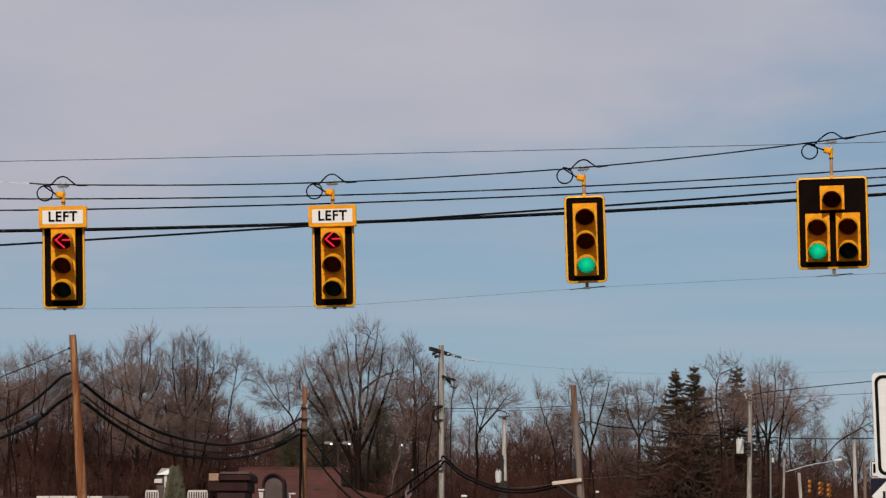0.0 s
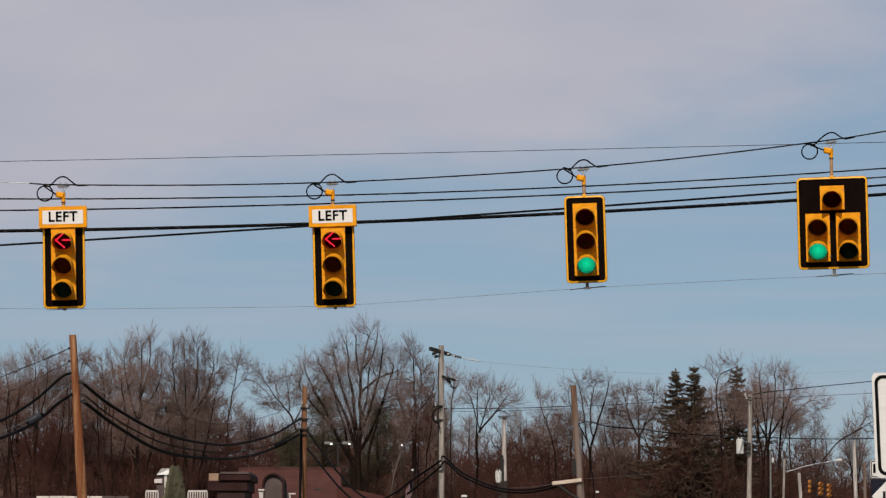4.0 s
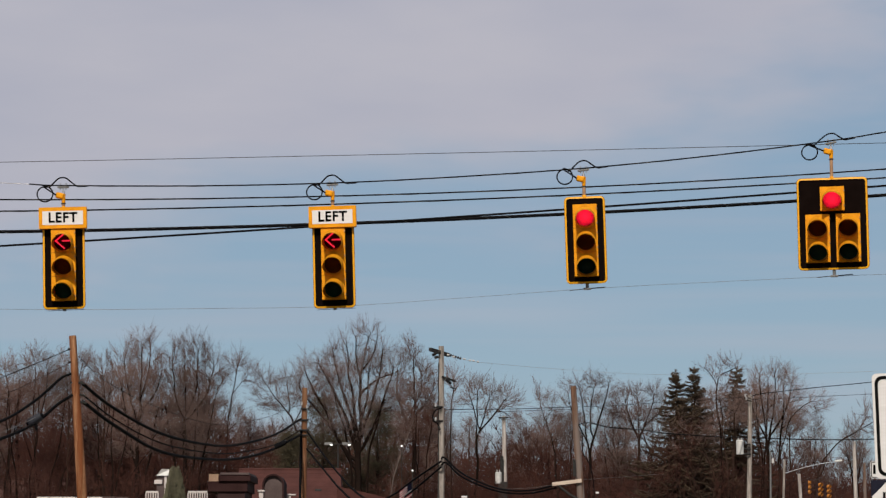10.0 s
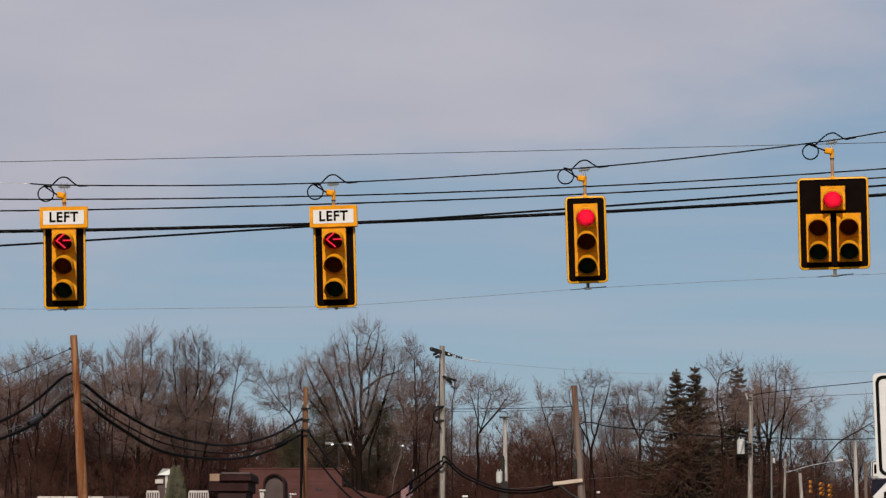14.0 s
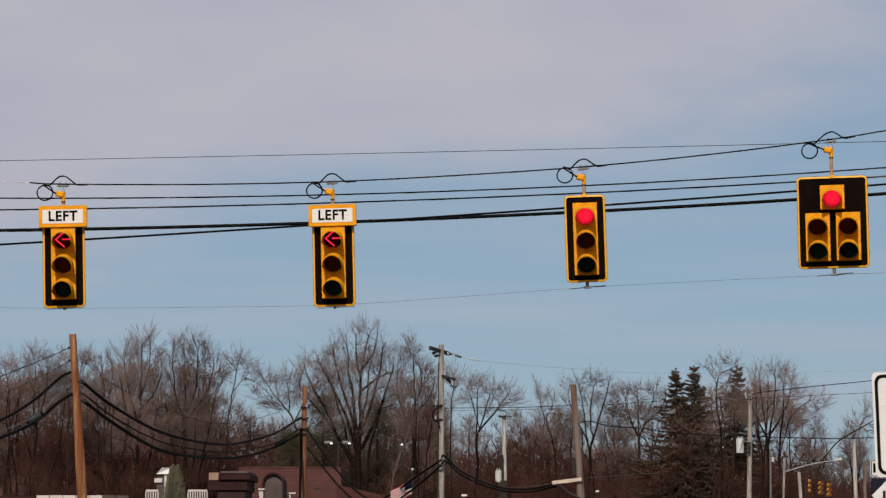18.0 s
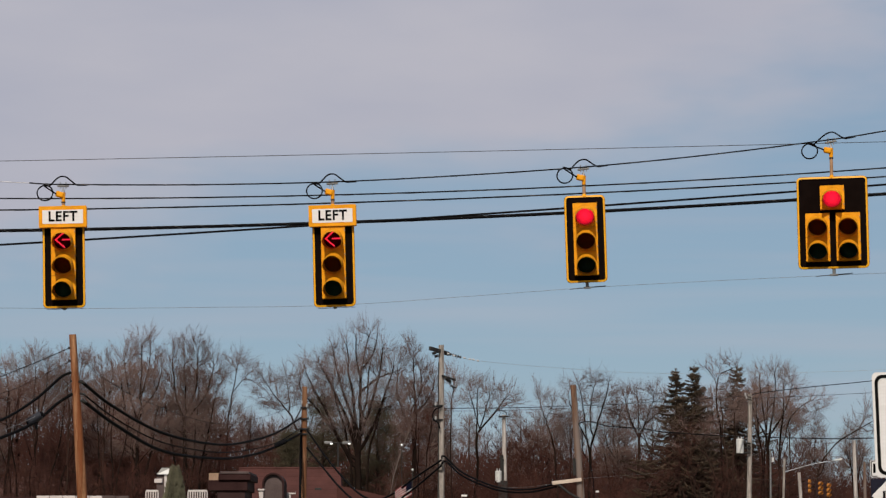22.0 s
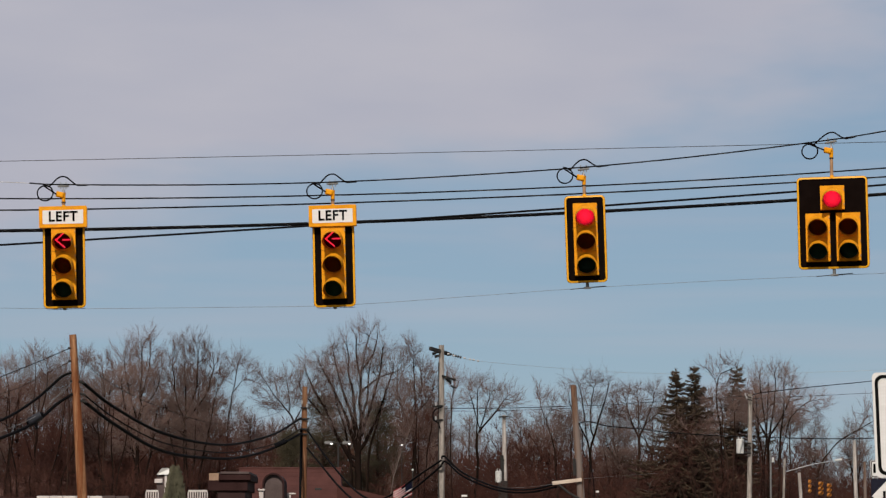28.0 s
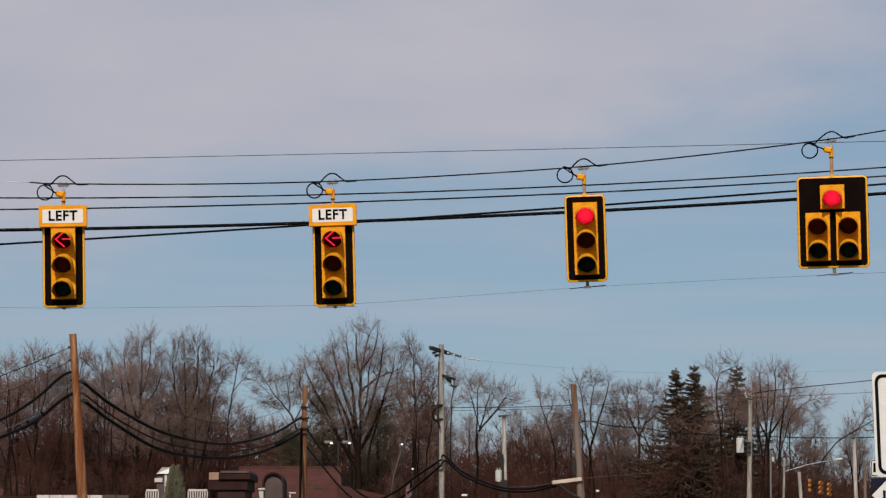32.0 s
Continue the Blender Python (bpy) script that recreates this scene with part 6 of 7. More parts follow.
    g = Grown(318, [[(0.06, 0, 0), (-0.07, 0.00, 9.19), (-0.18, 0.00, 11.55), (-0.34, 0.00, 13.24)], [(-0.08, 0.00, 9.86), (0.42, 0.00, 11.89), (0.53, 0.00, 13.24)]],
              [(-0.72, 0.00, 13.31, 0.27, 0.50, 0.51), (-0.28, 0.00, 13.14, 0.30, 0.50, 0.51), (0.19, 0.00, 13.31, 0.27, 0.50, 0.57), (0.61, 0.00, 12.80, 0.30, 0.50, 0.57), (-0.05, 0.00, 11.79, 0.94, 0.94, 0.78)], up=0.75)
    ob = planted(g, pose(-20.21, 150.00, -0.05), "slender leafless tree with upright branches", BARK, TWIG)
    firsts.append((ob, g.top))
    g = Grown(319, [[(-1.05, 0, 0), (-1.04, 0.00, 5.80), (-1.02, 0.00, 7.65), (-0.97, 0.00, 9.50), (-0.87, 0.00, 11.06)], [(-0.06, 0, 0), (0.09, 0.00, 6.10), (0.56, 0.00, 7.80), (0.83, 0.00, 9.50), (1.00, 0.00, 10.75)], [(-0.25, 0, 0), (-0.65, 0.00, 6.41), (-1.43, 0.00, 8.11), (-1.90, 0.00, 9.50)], [(0.55, 0, 0), (0.59, 0.00, 6.10), (1.18, 0.00, 7.65), (1.78, 0.00, 8.88)]],
              [(-0.99, 0.00, 10.75, 0.50, 0.50, 0.68), (0.94, 0.00, 10.28, 0.56, 0.56, 0.68), (-1.77, 0.00, 9.50, 0.50, 0.50, 0.56), (1.83, 0.00, 9.19, 0.50, 0.50, 0.56), (0.03, 0.00, 9.50, 0.93, 0.81, 0.62), (-0.00, 0.00, 7.96, 1.55, 0.65, 0.50)], density=60, limb=1.5, twigs=1.4, twiglets=4)
    ob = planted(g, pose(-21.49, 138.00, -0.05), "dark many-stemmed leafless tree at the wood edge", BARK_DARK, TWIG_WARM)
    g = Grown(320, [[(-0.22, 0, 0), (-0.10, 0.00, 6.04), (-0.38, 0.00, 7.86), (-0.48, 0.00, 9.69), (-0.53, 0.00, 10.61)], [(-0.89, 0, 0), (-0.95, 0.00, 6.04), (-1.30, 0.00, 7.56), (-2.02, 0.00, 8.62), (-2.69, 0.00, 9.02)], [(0.14, 0, 0), (0.33, 0.00, 6.34), (0.42, 0.00, 8.47), (0.57, 0.00, 10.00)], [(-0.82, 0.00, 6.95), (-1.60, 0.00, 7.86), (-2.55, 0.00, 7.86)]],
              [(-0.53, 0.00, 10.00, 0.49, 0.50, 0.61), (0.56, 0.00, 9.69, 0.49, 0.50, 0.61), (-2.54, 0.00, 8.84, 0.55, 0.50, 0.37), (-1.63, 0.00, 8.32, 0.55, 0.50, 0.37), (-0.86, 0.00, 8.47, 0.61, 0.56, 0.43), (-2.70, 0.00, 7.71, 0.49, 0.50, 0.31)], density=70, limb=1.4, twigs=1.4, twiglets=4)
    ob = planted(g, pose(15.40, 136.00, -0.05), "leafless tree with brown limbs arching at the wood edge", BARK, TWIG)
    g = Grown(321, [[(-0.04, 0, 0), (0.05, 0.00, 6.07), (-0.02, 0.00, 7.60), (-0.13, 0.00, 8.68)], [(0.05, 0.00, 6.38), (0.59, 0.00, 7.76), (0.79, 0.00, 8.77)], [(0.03, 0.00, 6.68), (-0.57, 0.00, 7.91), (-0.87, 0.00, 8.52)]],
              [(-0.07, 0.00, 8.77, 0.43, 0.50, 0.37), (0.79, 0.00, 8.71, 0.37, 0.50, 0.43), (-0.69, 0.00, 8.46, 0.43, 0.50, 0.34), (0.17, 0.00, 7.97, 0.74, 0.50, 0.37)], density=45, twigs=1.1, twiglets=4)
    ob = planted(g, pose(13.61, 137.00, -0.05), "brown leafless tree standing before the firs", BARK, TWIG_WARM)
    g = Grown(322, [[(-0.42, 0, 0), (-0.45, 0.00, 5.73), (-0.25, 0.00, 7.56), (-0.41, 0.00, 9.39), (-0.32, 0.00, 10.92)], [(0.55, 0, 0), (0.39, 0.00, 6.04), (0.11, 0.00, 7.71), (0.26, 0.00, 9.39), (0.36, 0.00, 10.61)], [(0.25, 0, 0), (-0.10, 0.00, 6.34), (-0.68, 0.00, 7.86)], [(0.67, 0, 0), (0.76, 0.00, 6.04), (1.09, 0.00, 7.56), (1.26, 0.00, 8.47)]],
              [(-0.37, 0.00, 10.46, 0.49, 0.50, 0.67), (0.37, 0.00, 10.15, 0.55, 0.55, 0.67), (-0.90, 0.00, 9.39, 0.49, 0.50, 0.55), (1.19, 0.00, 8.78, 0.43, 0.50, 0.49), (0.08, 0.00, 9.24, 0.92, 0.80, 0.61), (-0.07, 0.00, 7.86, 1.35, 0.64, 0.49)], density=60, limb=1.5, twigs=1.4, twiglets=4)
    ob = planted(g, pose(-23.25, 136.00, -0.05), "dark many-stemmed leafless tree at the wood edge", BARK_DARK, TWIG_WARM)
    g = Grown(323, [[(-0.38, 0, 0), (-0.51, 0.00, 5.77), (-0.79, 0.00, 7.60), (-0.94, 0.00, 9.14), (-0.90, 0.00, 10.37)], [(0.17, 0, 0), (0.22, 0.00, 6.07), (0.56, 0.00, 7.60), (0.79, 0.00, 9.14)], [(-0.13, 0, 0), (-0.04, 0.00, 6.68), (-0.13, 0.00, 8.52), (0.03, 0.00, 10.06)], [(0.29, 0, 0), (0.77, 0.00, 6.07), (1.49, 0.00, 7.23), (1.98, 0.00, 7.76)]],
              [(-0.89, 0.00, 9.91, 0.49, 0.50, 0.62), (0.79, 0.00, 9.20, 0.49, 0.50, 0.62), (-0.02, 0.00, 9.60, 0.55, 0.55, 0.62), (1.85, 0.00, 7.85, 0.49, 0.50, 0.37), (0.06, 0.00, 8.22, 1.36, 0.64, 0.49)], density=60, limb=1.4, twigs=1.4, twiglets=4)
    ob = planted(g, pose(-18.03, 137.00, -0.05), "dark leafless tree with stems parting low down", BARK_DARK, TWIG_WARM)
    g = Grown(324, [[(-0.12, 0, 0), (-0.06, 0.00, 5.86), (-0.26, 0.00, 8.36), (-0.13, 0.00, 10.25)], [(0.32, 0, 0), (0.37, 0.00, 6.17), (0.62, 0.00, 8.36), (0.75, 0.00, 9.93)], [(0.07, 0, 0), (0.12, 0.00, 6.80), (0.25, 0.00, 8.99)]],
              [(-0.19, 0.00, 9.78, 0.50, 0.50, 0.69), (0.69, 0.00, 9.62, 0.44, 0.50, 0.69), (0.25, 0.00, 8.99, 0.69, 0.69, 0.57), (-0.63, 0.00, 8.99, 0.50, 0.50, 0.50), (0.09, 0.00, 8.05, 1.07, 0.57, 0.44)], density=75, limb=1.1, twigs=1.5, twiglets=4.5)
    ob = planted(g, pose(-1.32, 140.00, -0.05), "dark slim leafless tree beside a weathered pole", BARK_DARK, TWIG_WARM)
    g = Grown(325, [[(-0.40, 0, 0), (-0.00, 0.00, 5.82), (0.37, 0.00, 7.12), (0.69, 0.00, 7.99), (1.09, 0.00, 8.95)]],
              [(1.09, 0.00, 9.07, 0.20, 0.50, 0.26), (0.86, 0.00, 8.66, 0.20, 0.50, 0.23), (0.63, 0.00, 8.20, 0.23, 0.50, 0.20)], density=160, limb=0.55, long=0.8)
    ob = planted(g, pose(-2.72, 129.50, -0.05), "thin pale young tree leaning at the wood edge", BARK_PALE, TWIG)
    return firsts


def deeper_trees(firsts):
    """More of the same trees, farther back in the wood."""
    rng = random.Random(17)
    spots = [(-27.0, 13.6), (-25.4, 13.2), (-23.6, 13.9), (-22.0, 13.4), (-20.2, 13.8), (-18.9, 13.0), (-16.8, 13.2), (-15.0, 13.6), (-13.6, 12.0), (-11.6, 11.2), (-10.2, 10.6), (-8.4, 10.8), (-5.6, 10.8), (-2.8, 11.2),
             (-0.8, 12.2), (-3.8, 10.9), (-1.7, 11.8), (-0.2, 11.6), (-26.4, 12.6), (-24.4, 12.8), (-27.6, 12.9), (-23.0, 12.6), (-21.2, 12.8), (1.6, 10.8), (4.4, 11.0), (6.3, 11.2), (7.6, 11.4), (10.4, 11.6), (12.4, 11.6), (14.2, 11.8), (15.4, 12.6), (17.0, 12.9), (18.8, 13.0), (20.6, 12.0), (22.4, 10.6), (24.6, 10.2)]
    for k, (x, h) in enumerate(spots):
        ob, top = firsts[(k * 3) % len(firsts)]
        y = rng.uniform(156, 172)
        s = h * y / 150 / top
        again(ob, pose(x * y / 150, y, -0.05, 0, 0, rng.uniform(0, 360)) @ Matrix.Diagonal((s, s, s, 1)))



class Stand:
    """Many trees of a few kinds joined in one mesh, as nobody could count them."""

    def __init__(self, kinds, seed):
        self.kinds, self.rng, self.pieces = kinds, random.Random(seed), []

    def add(self, x, y, height, wide=1.0):
        g = self.kinds[self.rng.randrange(len(self.kinds))]
        s = height / g.top
        a = self.rng.uniform(0, 6.28)
        c, n = math.cos(a) * s * wide, math.sin(a) * s * wide
        turn = np.array([[c, -n, 0], [n, c, 0], [0, 0, s]])
        for v, t in (g.wood, g.fine):
            self.pieces.append((v @ turn.T + np.array([x, y, -0.05]), t))

    def done(self, name, mat, label, category):
        tagged(part_tris(name, *joined(self.pieces), mat), label, category, kind="stuff")


def skyline(u):
    """Height of the closed brown mass of the wood at 150 m, across the view."""
    return float(np.interp(u, EDGE_U, EDGE_H))


EDGE_U = [-27, -20, -13, -9, -2, 1, 7, 13, 17, 21, 25, 30]
EDGE_H = [12.4, 12.2, 11.6, 10.6, 10.8, 10.0, 10.0, 10.4, 11.0, 9.4, 8.2, 8.6]


def woods_behind():
    """The depth of the wood: young trees and tall brush, dense and many-stemmed."""
    kinds = []
    for k in range(4):
        rng = random.Random(200 + k)
        stems, lobes = [], []
        for j in range(4):
            a = 1.57 * j + rng.uniform(-0.4, 0.4)
            x, y = 0.9 * math.cos(a), 0.9 * math.sin(a)
            stems.append([(0.25 * x, 0.25 * y, 0.0), (x, y, 3.0), (1.5 * x + rng.uniform(-0.5, 0.5), 1.5 * y, rng.uniform(5.5, 7.5))])
            lobes.append((2.0 * x, 2.0 * y, rng.uniform(5.0, 8.0), 1.3, 1.3, rng.uniform(1.8, 2.5)))
        lobes.append((0.0, 0.0, 4.2, 2.2, 2.2, 2.4))
        lobes.append((rng.uniform(-0.8, 0.8), 0.0, 8.2, 1.1, 1.1, 1.6))
        kinds.append(Grown(210 + k, stems, lobes, density=6.4, step=0.40, reach=2.2, kill=0.46, twigs=1.45, twiglets=1.2, tip=0.012, long=1.15, wander=0.25, coarse=1.95))
    rng = random.Random(5)
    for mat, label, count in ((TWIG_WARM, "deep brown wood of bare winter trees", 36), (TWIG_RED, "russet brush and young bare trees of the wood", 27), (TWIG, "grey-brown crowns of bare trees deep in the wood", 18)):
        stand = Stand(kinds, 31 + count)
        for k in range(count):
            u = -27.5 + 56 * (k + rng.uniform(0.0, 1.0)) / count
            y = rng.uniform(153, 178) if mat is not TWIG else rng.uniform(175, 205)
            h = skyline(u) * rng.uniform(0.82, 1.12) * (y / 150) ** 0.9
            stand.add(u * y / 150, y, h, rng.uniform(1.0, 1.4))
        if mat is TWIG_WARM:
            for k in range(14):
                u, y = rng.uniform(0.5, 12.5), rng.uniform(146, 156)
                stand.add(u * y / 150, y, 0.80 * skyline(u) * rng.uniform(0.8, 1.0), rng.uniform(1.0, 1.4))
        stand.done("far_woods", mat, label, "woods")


def undergrowth():
    """The low, close-grown floor of the wood; the shade between its stems is put into the twig colour."""
    rng = np.random.default_rng(62)
    n = 17000
    y = rng.uniform(178, 196, n)
    u = rng.uniform(-29, 31, n)
    p = np.stack([u * y / 150, y, np.interp(u, [-12, -6, 0, 18, 23], [10.6, 9.6, 9.0, 8.8, 6.8]) * rng.random(n) ** 1.15], 1)
    d = unit(np.stack([rng.normal(size=n) * 0.7, rng.normal(size=n) * 0.3, np.abs(rng.normal(size=n)) + 0.25], 1))
    a = spikes(p, d, rng.uniform(1.2, 3.0, n), rng.uniform(0.03, 0.075, n))
    k = rng.integers(0, n, 16000)
    q = p[k] + d[k] * rng.uniform(0.2, 1.6, 16000)[:, None]
    b = spikes(q, unit(d[k] + rng.normal(size=(16000, 3)) * 0.7), rng.uniform(0.6, 1.6, 16000), rng.uniform(0.012, 0.03, 16000))
    tagged(part_tris("undergrowth", *joined([a, b]), TWIG_WARM), "close-grown undergrowth deep in the wood, coloured dark for shade", "brush", kind="stuff")


def saplings():
    """Thin young trees in front of the wood and between its stems."""
    kinds = []
    for k in range(3):
        rng = random.Random(80 + k)
        lean = rng.uniform(-0.5, 0.5)
        kinds.append(Grown(90 + k, [[(0, 0, 0), (0.2 * lean, 0.1, 3.0), (lean, 0.0, 6.6)]],
                           [(lean * 0.6, 0.0, 5.2, 1.1, 1.1, 1.6), (lean + 0.5, 0.2, 6.6, 0.7, 0.7, 1.1), (lean - 0.5, -0.2, 6.8, 0.6, 0.6, 1.2), (0.0, 0.0, 3.6, 1.0, 1.0, 1.2)], density=16.8, twigs=1.2, twiglets=3.0))
    rng = random.Random(77)
    firsts = {}
    for k in range(30):
        u = -21 + 42 * ((k * 7) % 30 + rng.uniform(0.1, 0.9)) / 30
        y = rng.uniform(128, 146)
        form, pale = rng.randrange(3), k % 9 == 3
        s = rng.uniform(4.8, 7.8) / kinds[form].top
        m = pose(u * y / 110, y, -0.05, 0, 0, rng.uniform(0, 360)) @ Matrix.Diagonal((s * 1.2, s * 1.2, s, 1))
        if (form, pale) in firsts:
            again(firsts[form, pale], m)
        else:
            firsts[form, pale] = planted(kinds[form], m, "thin pale young tree before the wood" if pale else "thin bare young tree before the wood", BARK_PALE if pale else BARK, TWIG_RED if k % 2 else TWIG_WARM, group="young trees before the wood")


def shrubs():
    """Shrubs with long stems that arch out before the brush."""
    rng = random.Random(39)
    stems, lobes = [], []
    for k in range(9):
        a = 2 * math.pi * k / 9 + rng.uniform(-0.3, 0.3)
        far, high = rng.uniform(2.2, 3.4), rng.uniform(3.6, 5.6)
        x, y = math.cos(a), 0.7 * math.sin(a)
        stems.append([(0.1 * x, 0.1 * y, 0.0), (0.3 * far * x, 0.3 * far * y, 0.6 * high), (0.65 * far * x, 0.65 * far * y, 0.95 * high), (far * x, far * y, high)])
        lobes.append((0.9 * far * x, 0.9 * far * y, high, 0.7, 0.7, 0.5))
    arching = Grown(139, stems, lobes, density=28, up=0.02, twigs=1.2, twiglets=3.0, limb=0.45)
    first = None
    for x, y, turn, wide in ((14.492, 137.0, 0, 1.25), (-17.285, 134.0, 30, 1.05), (10.501, 136.0, 170, 1.0), (1.786, 138.0, 20, 1.0), (17.178, 136.0, 190, 1.0), (-14.2, 133.0, 110, 0.95), (-2.4, 129.0, 250, 0.9), (-22.0, 134.0, 80, 1.0), (-19.4, 130.0, 300, 1.0), (-24.2, 137.0, 200, 1.1)):
        m = pose(x, y, -0.05, 0, 0, turn) @ Matrix.Diagonal((wide, wide, 1.15 * wide, 1))
        if first:
            again(first, m)
        else:
            first = planted(arching, m, "leafless brown shrub with long arching stems", BARK, TWIG_RED, "shrub", "bare shrubs before the wood", "bare_shrub")


def fir(m, seed, height, label, wide=1.0):
    """A ragged fir: whorls of boughs that droop and lift at their tips, hung with sprays."""
    rng = np.random.default_rng(seed)
    ob = thing("fir_tree", m, label, "conifer", "conifers in the wood")
    k = np.arange(15)
    part_tris("trunk", *limb_mesh(np.stack([0.03 * np.sin(k), 0.03 * np.cos(1.7 * k), height * k / 14.5], 1), 0.19 * (1 - k / 14) + 0.012, 8), BARK, ob, smooth=True)
    pieces = []
    z = height - 0.30
    while z > 1.0:
        drop = height - z
        reach = min(0.10 + 0.46 * drop, wide * (0.60 + 0.30 * drop), 2.6 * wide)
        for a in rng.uniform(0, 6.283, 7 + int(drop > 1.0)):
            far = reach * rng.uniform(0.50, 1.15)
            if rng.random() < 0.12:
                far *= 1.25
            s = np.linspace(0, 1, 7)
            fall = rng.uniform(0.02, 0.42) * min(1.0, drop / 1.5)
            rise = 0.55 * math.exp(-drop / 0.7)
            line = np.stack([far * s * math.cos(a), far * s * math.sin(a), z + rng.uniform(-0.2, 0.2) + far * (rise * s - fall * np.sin(2.2 * s) + rng.uniform(0.0, 0.16) * s ** 3)], 1)
            pieces.append(limb_mesh(line, 0.030 * (1 - s) + 0.007, 3))
            n = int(12 + 42 * far)
            t = rng.random(n) ** 0.8 * 5.98
            i = t.astype(int)
            p = line[i] + (line[i + 1] - line[i]) * (t - i)[:, None]
            out = unit(line[i + 1] - line[i])
            side = np.array([-math.sin(a), math.cos(a), 0.0]) * rng.choice([-1, 1], n)[:, None]
            d = unit(out * 0.7 + side * rng.uniform(0.1, 0.9, n)[:, None] + np.stack([0 * t, 0 * t, rng.uniform(-0.95, 0.15, n)], 1))
            pieces.append(spikes(p, d, rng.uniform(0.12, 0.40, n) * (1.1 - 0.09 * t), rng.uniform(0.022, 0.042, n)))
        z -= rng.uniform(0.15, 0.33)
    n = 90
    up = rng.uniform(0.0, 0.75, n)
    d = unit(np.stack([rng.normal(size=n), rng.normal(size=n), rng.uniform(0.5, 1.6, n)], 1))
    pieces.append(spikes(np.stack([0 * up, 0 * up, height - up], 1), d, rng.uniform(0.08, 0.20, n), np.full(n, 0.022)))
    part_tris("crown", *joined(pieces), NEEDLE, ob, "dark drooping fir boughs")
    return ob


def pine(m, seed, height, radius, label):
    rng = random.Random(seed)
    ob = thing("pine_tree", m, label, "conifer", "conifers in the wood")
    v, f = [], []
    tube(v, f, [Vector((0, 0, height * i / 6)) for i in range(7)], [0.22 * (1 - i / 6.5) for i in range(7)], 8)
    part_of("trunk", v, f, BARK, ob)
    v, f = [], []
    for k in range(190):
        t = rng.uniform(0.28, 1.0)
        a = rng.uniform(0, 6.283)
        rr = radius * (math.sin(min(1, (1.06 - t) * 1.5) * 1.45)) * rng.uniform(0.30, 1.08)
        c = Vector((rr * math.cos(a), rr * math.sin(a), height * t + rr * 0.12))
        tube(v, f, [Vector((0, 0, c.z - rr * 0.4)), c], [0.035, 0.012], 3)
        for j in range(70):
            d = Vector((rng.gauss(0, 1), rng.gauss(0, 1), rng.gauss(0.5, 0.8))).normalized()
            o = c + Vector((rng.gauss(0, 0.26), rng.gauss(0, 0.26), rng.gauss(0, 0.12)))
            tube(v, f, [o, o + d * rng.uniform(0.16, 0.34)], [0.011, 0.0], 3, tip=True)
    part_of("crown", v, f, NEEDLE_PINE, ob, "dense green needles in clumps")
    return ob


def conifers():
    for (x, y, h), seed, label in (((13.18, 142.0, 12.55), 3, "dark ragged fir with drooping boughs"), ((14.41, 144.0, 12.83), 4, "tall dark fir with a narrow pointed top"),
                                   ((17.81, 152.0, 13.46), 6, "dark fir half hidden behind a bare tree")):
        fir(pose(x, y, -0.05, 0, 0, seed * 40), seed, h, label, 1.3 if seed == 3 else 1.05)
    for (x, y, h), r, seed, label in (((-6.63, 139.0, 10.69), 2.2, 8, "dark green pine behind the bare trees"), ((-7.83, 130.0, 8.22), 1.5, 9, "small green pine at the wood's edge"),
                                      ((-3.65, 140.0, 10.50), 1.8, 10, "dark green pine behind the bare trees")):
        pine(pose(x, y, -0.05, 0, 0, seed * 30), seed, h, r, label)


deeper_trees(grown_trees())
saplings()
shrubs()
woods_behind()
undergrowth()
conifers()


# ---------------------------------------------------------------- houses below the wood
def pitched_house(x0, x1, y, depth, eave, ridge, roof_mat, label, courses=9, hip=1.2):
    """A house with a hipped shingle roof whose long slope faces the road; courses of shingles step down it."""
    ob = thing("house", pose((x0 + x1) / 2, y, 0), label, "house", "houses below the wood")
    w = (x1 - x0) / 2
    part("wall", box(bmesh.new(), -w + 0.5, w - 0.5, 0.5, depth - 0.5, 0, eave, 0.0), WALL_TAN, ob, "plain beige siding wall")
    half = depth / 2
    roof = part_of("roof", [(-w, 0, eave), (w, 0, eave), (w, depth, eave), (-w, depth, eave), (-w + hip, half, ridge - 0.03), (w - hip, half, ridge - 0.03)],
                   [(0, 1, 5, 4), (1, 2, 5), (2, 3, 4, 5), (3, 0, 4), (0, 3, 2, 1)], roof_mat, ob)
    n = courses
    for k in range(n):
        a, b = k / n, (k + 1.12) / n
        b = min(b, 1.0)
        def row(t, up):
            return (-w + hip * t, half * t, eave + (ridge - eave) * t + up), (w - hip * t, half * t, eave + (ridge - eave) * t + up)
        p, q = row(a, 0.022)
        r, s = row(b, 0.012)
        u, x = row(a, 0.002)
        part_of("shingle_course", [p, q, s, r, u, x], [(0, 1, 2, 3), (4, 5, 1, 0)], roof_mat, roof)
    rod("ridge_cap", (-w + hip, half, ridge), (w - hip, half, ridge), 0.07, 0.07, roof_mat, roof, sides=8)
    part("fascia", box(bmesh.new(), -w, w, -0.06, -0.005, eave - 0.22, eave + 0.02, 0.01), WHITE_TRIM, ob, "white painted fascia board")
    return ob


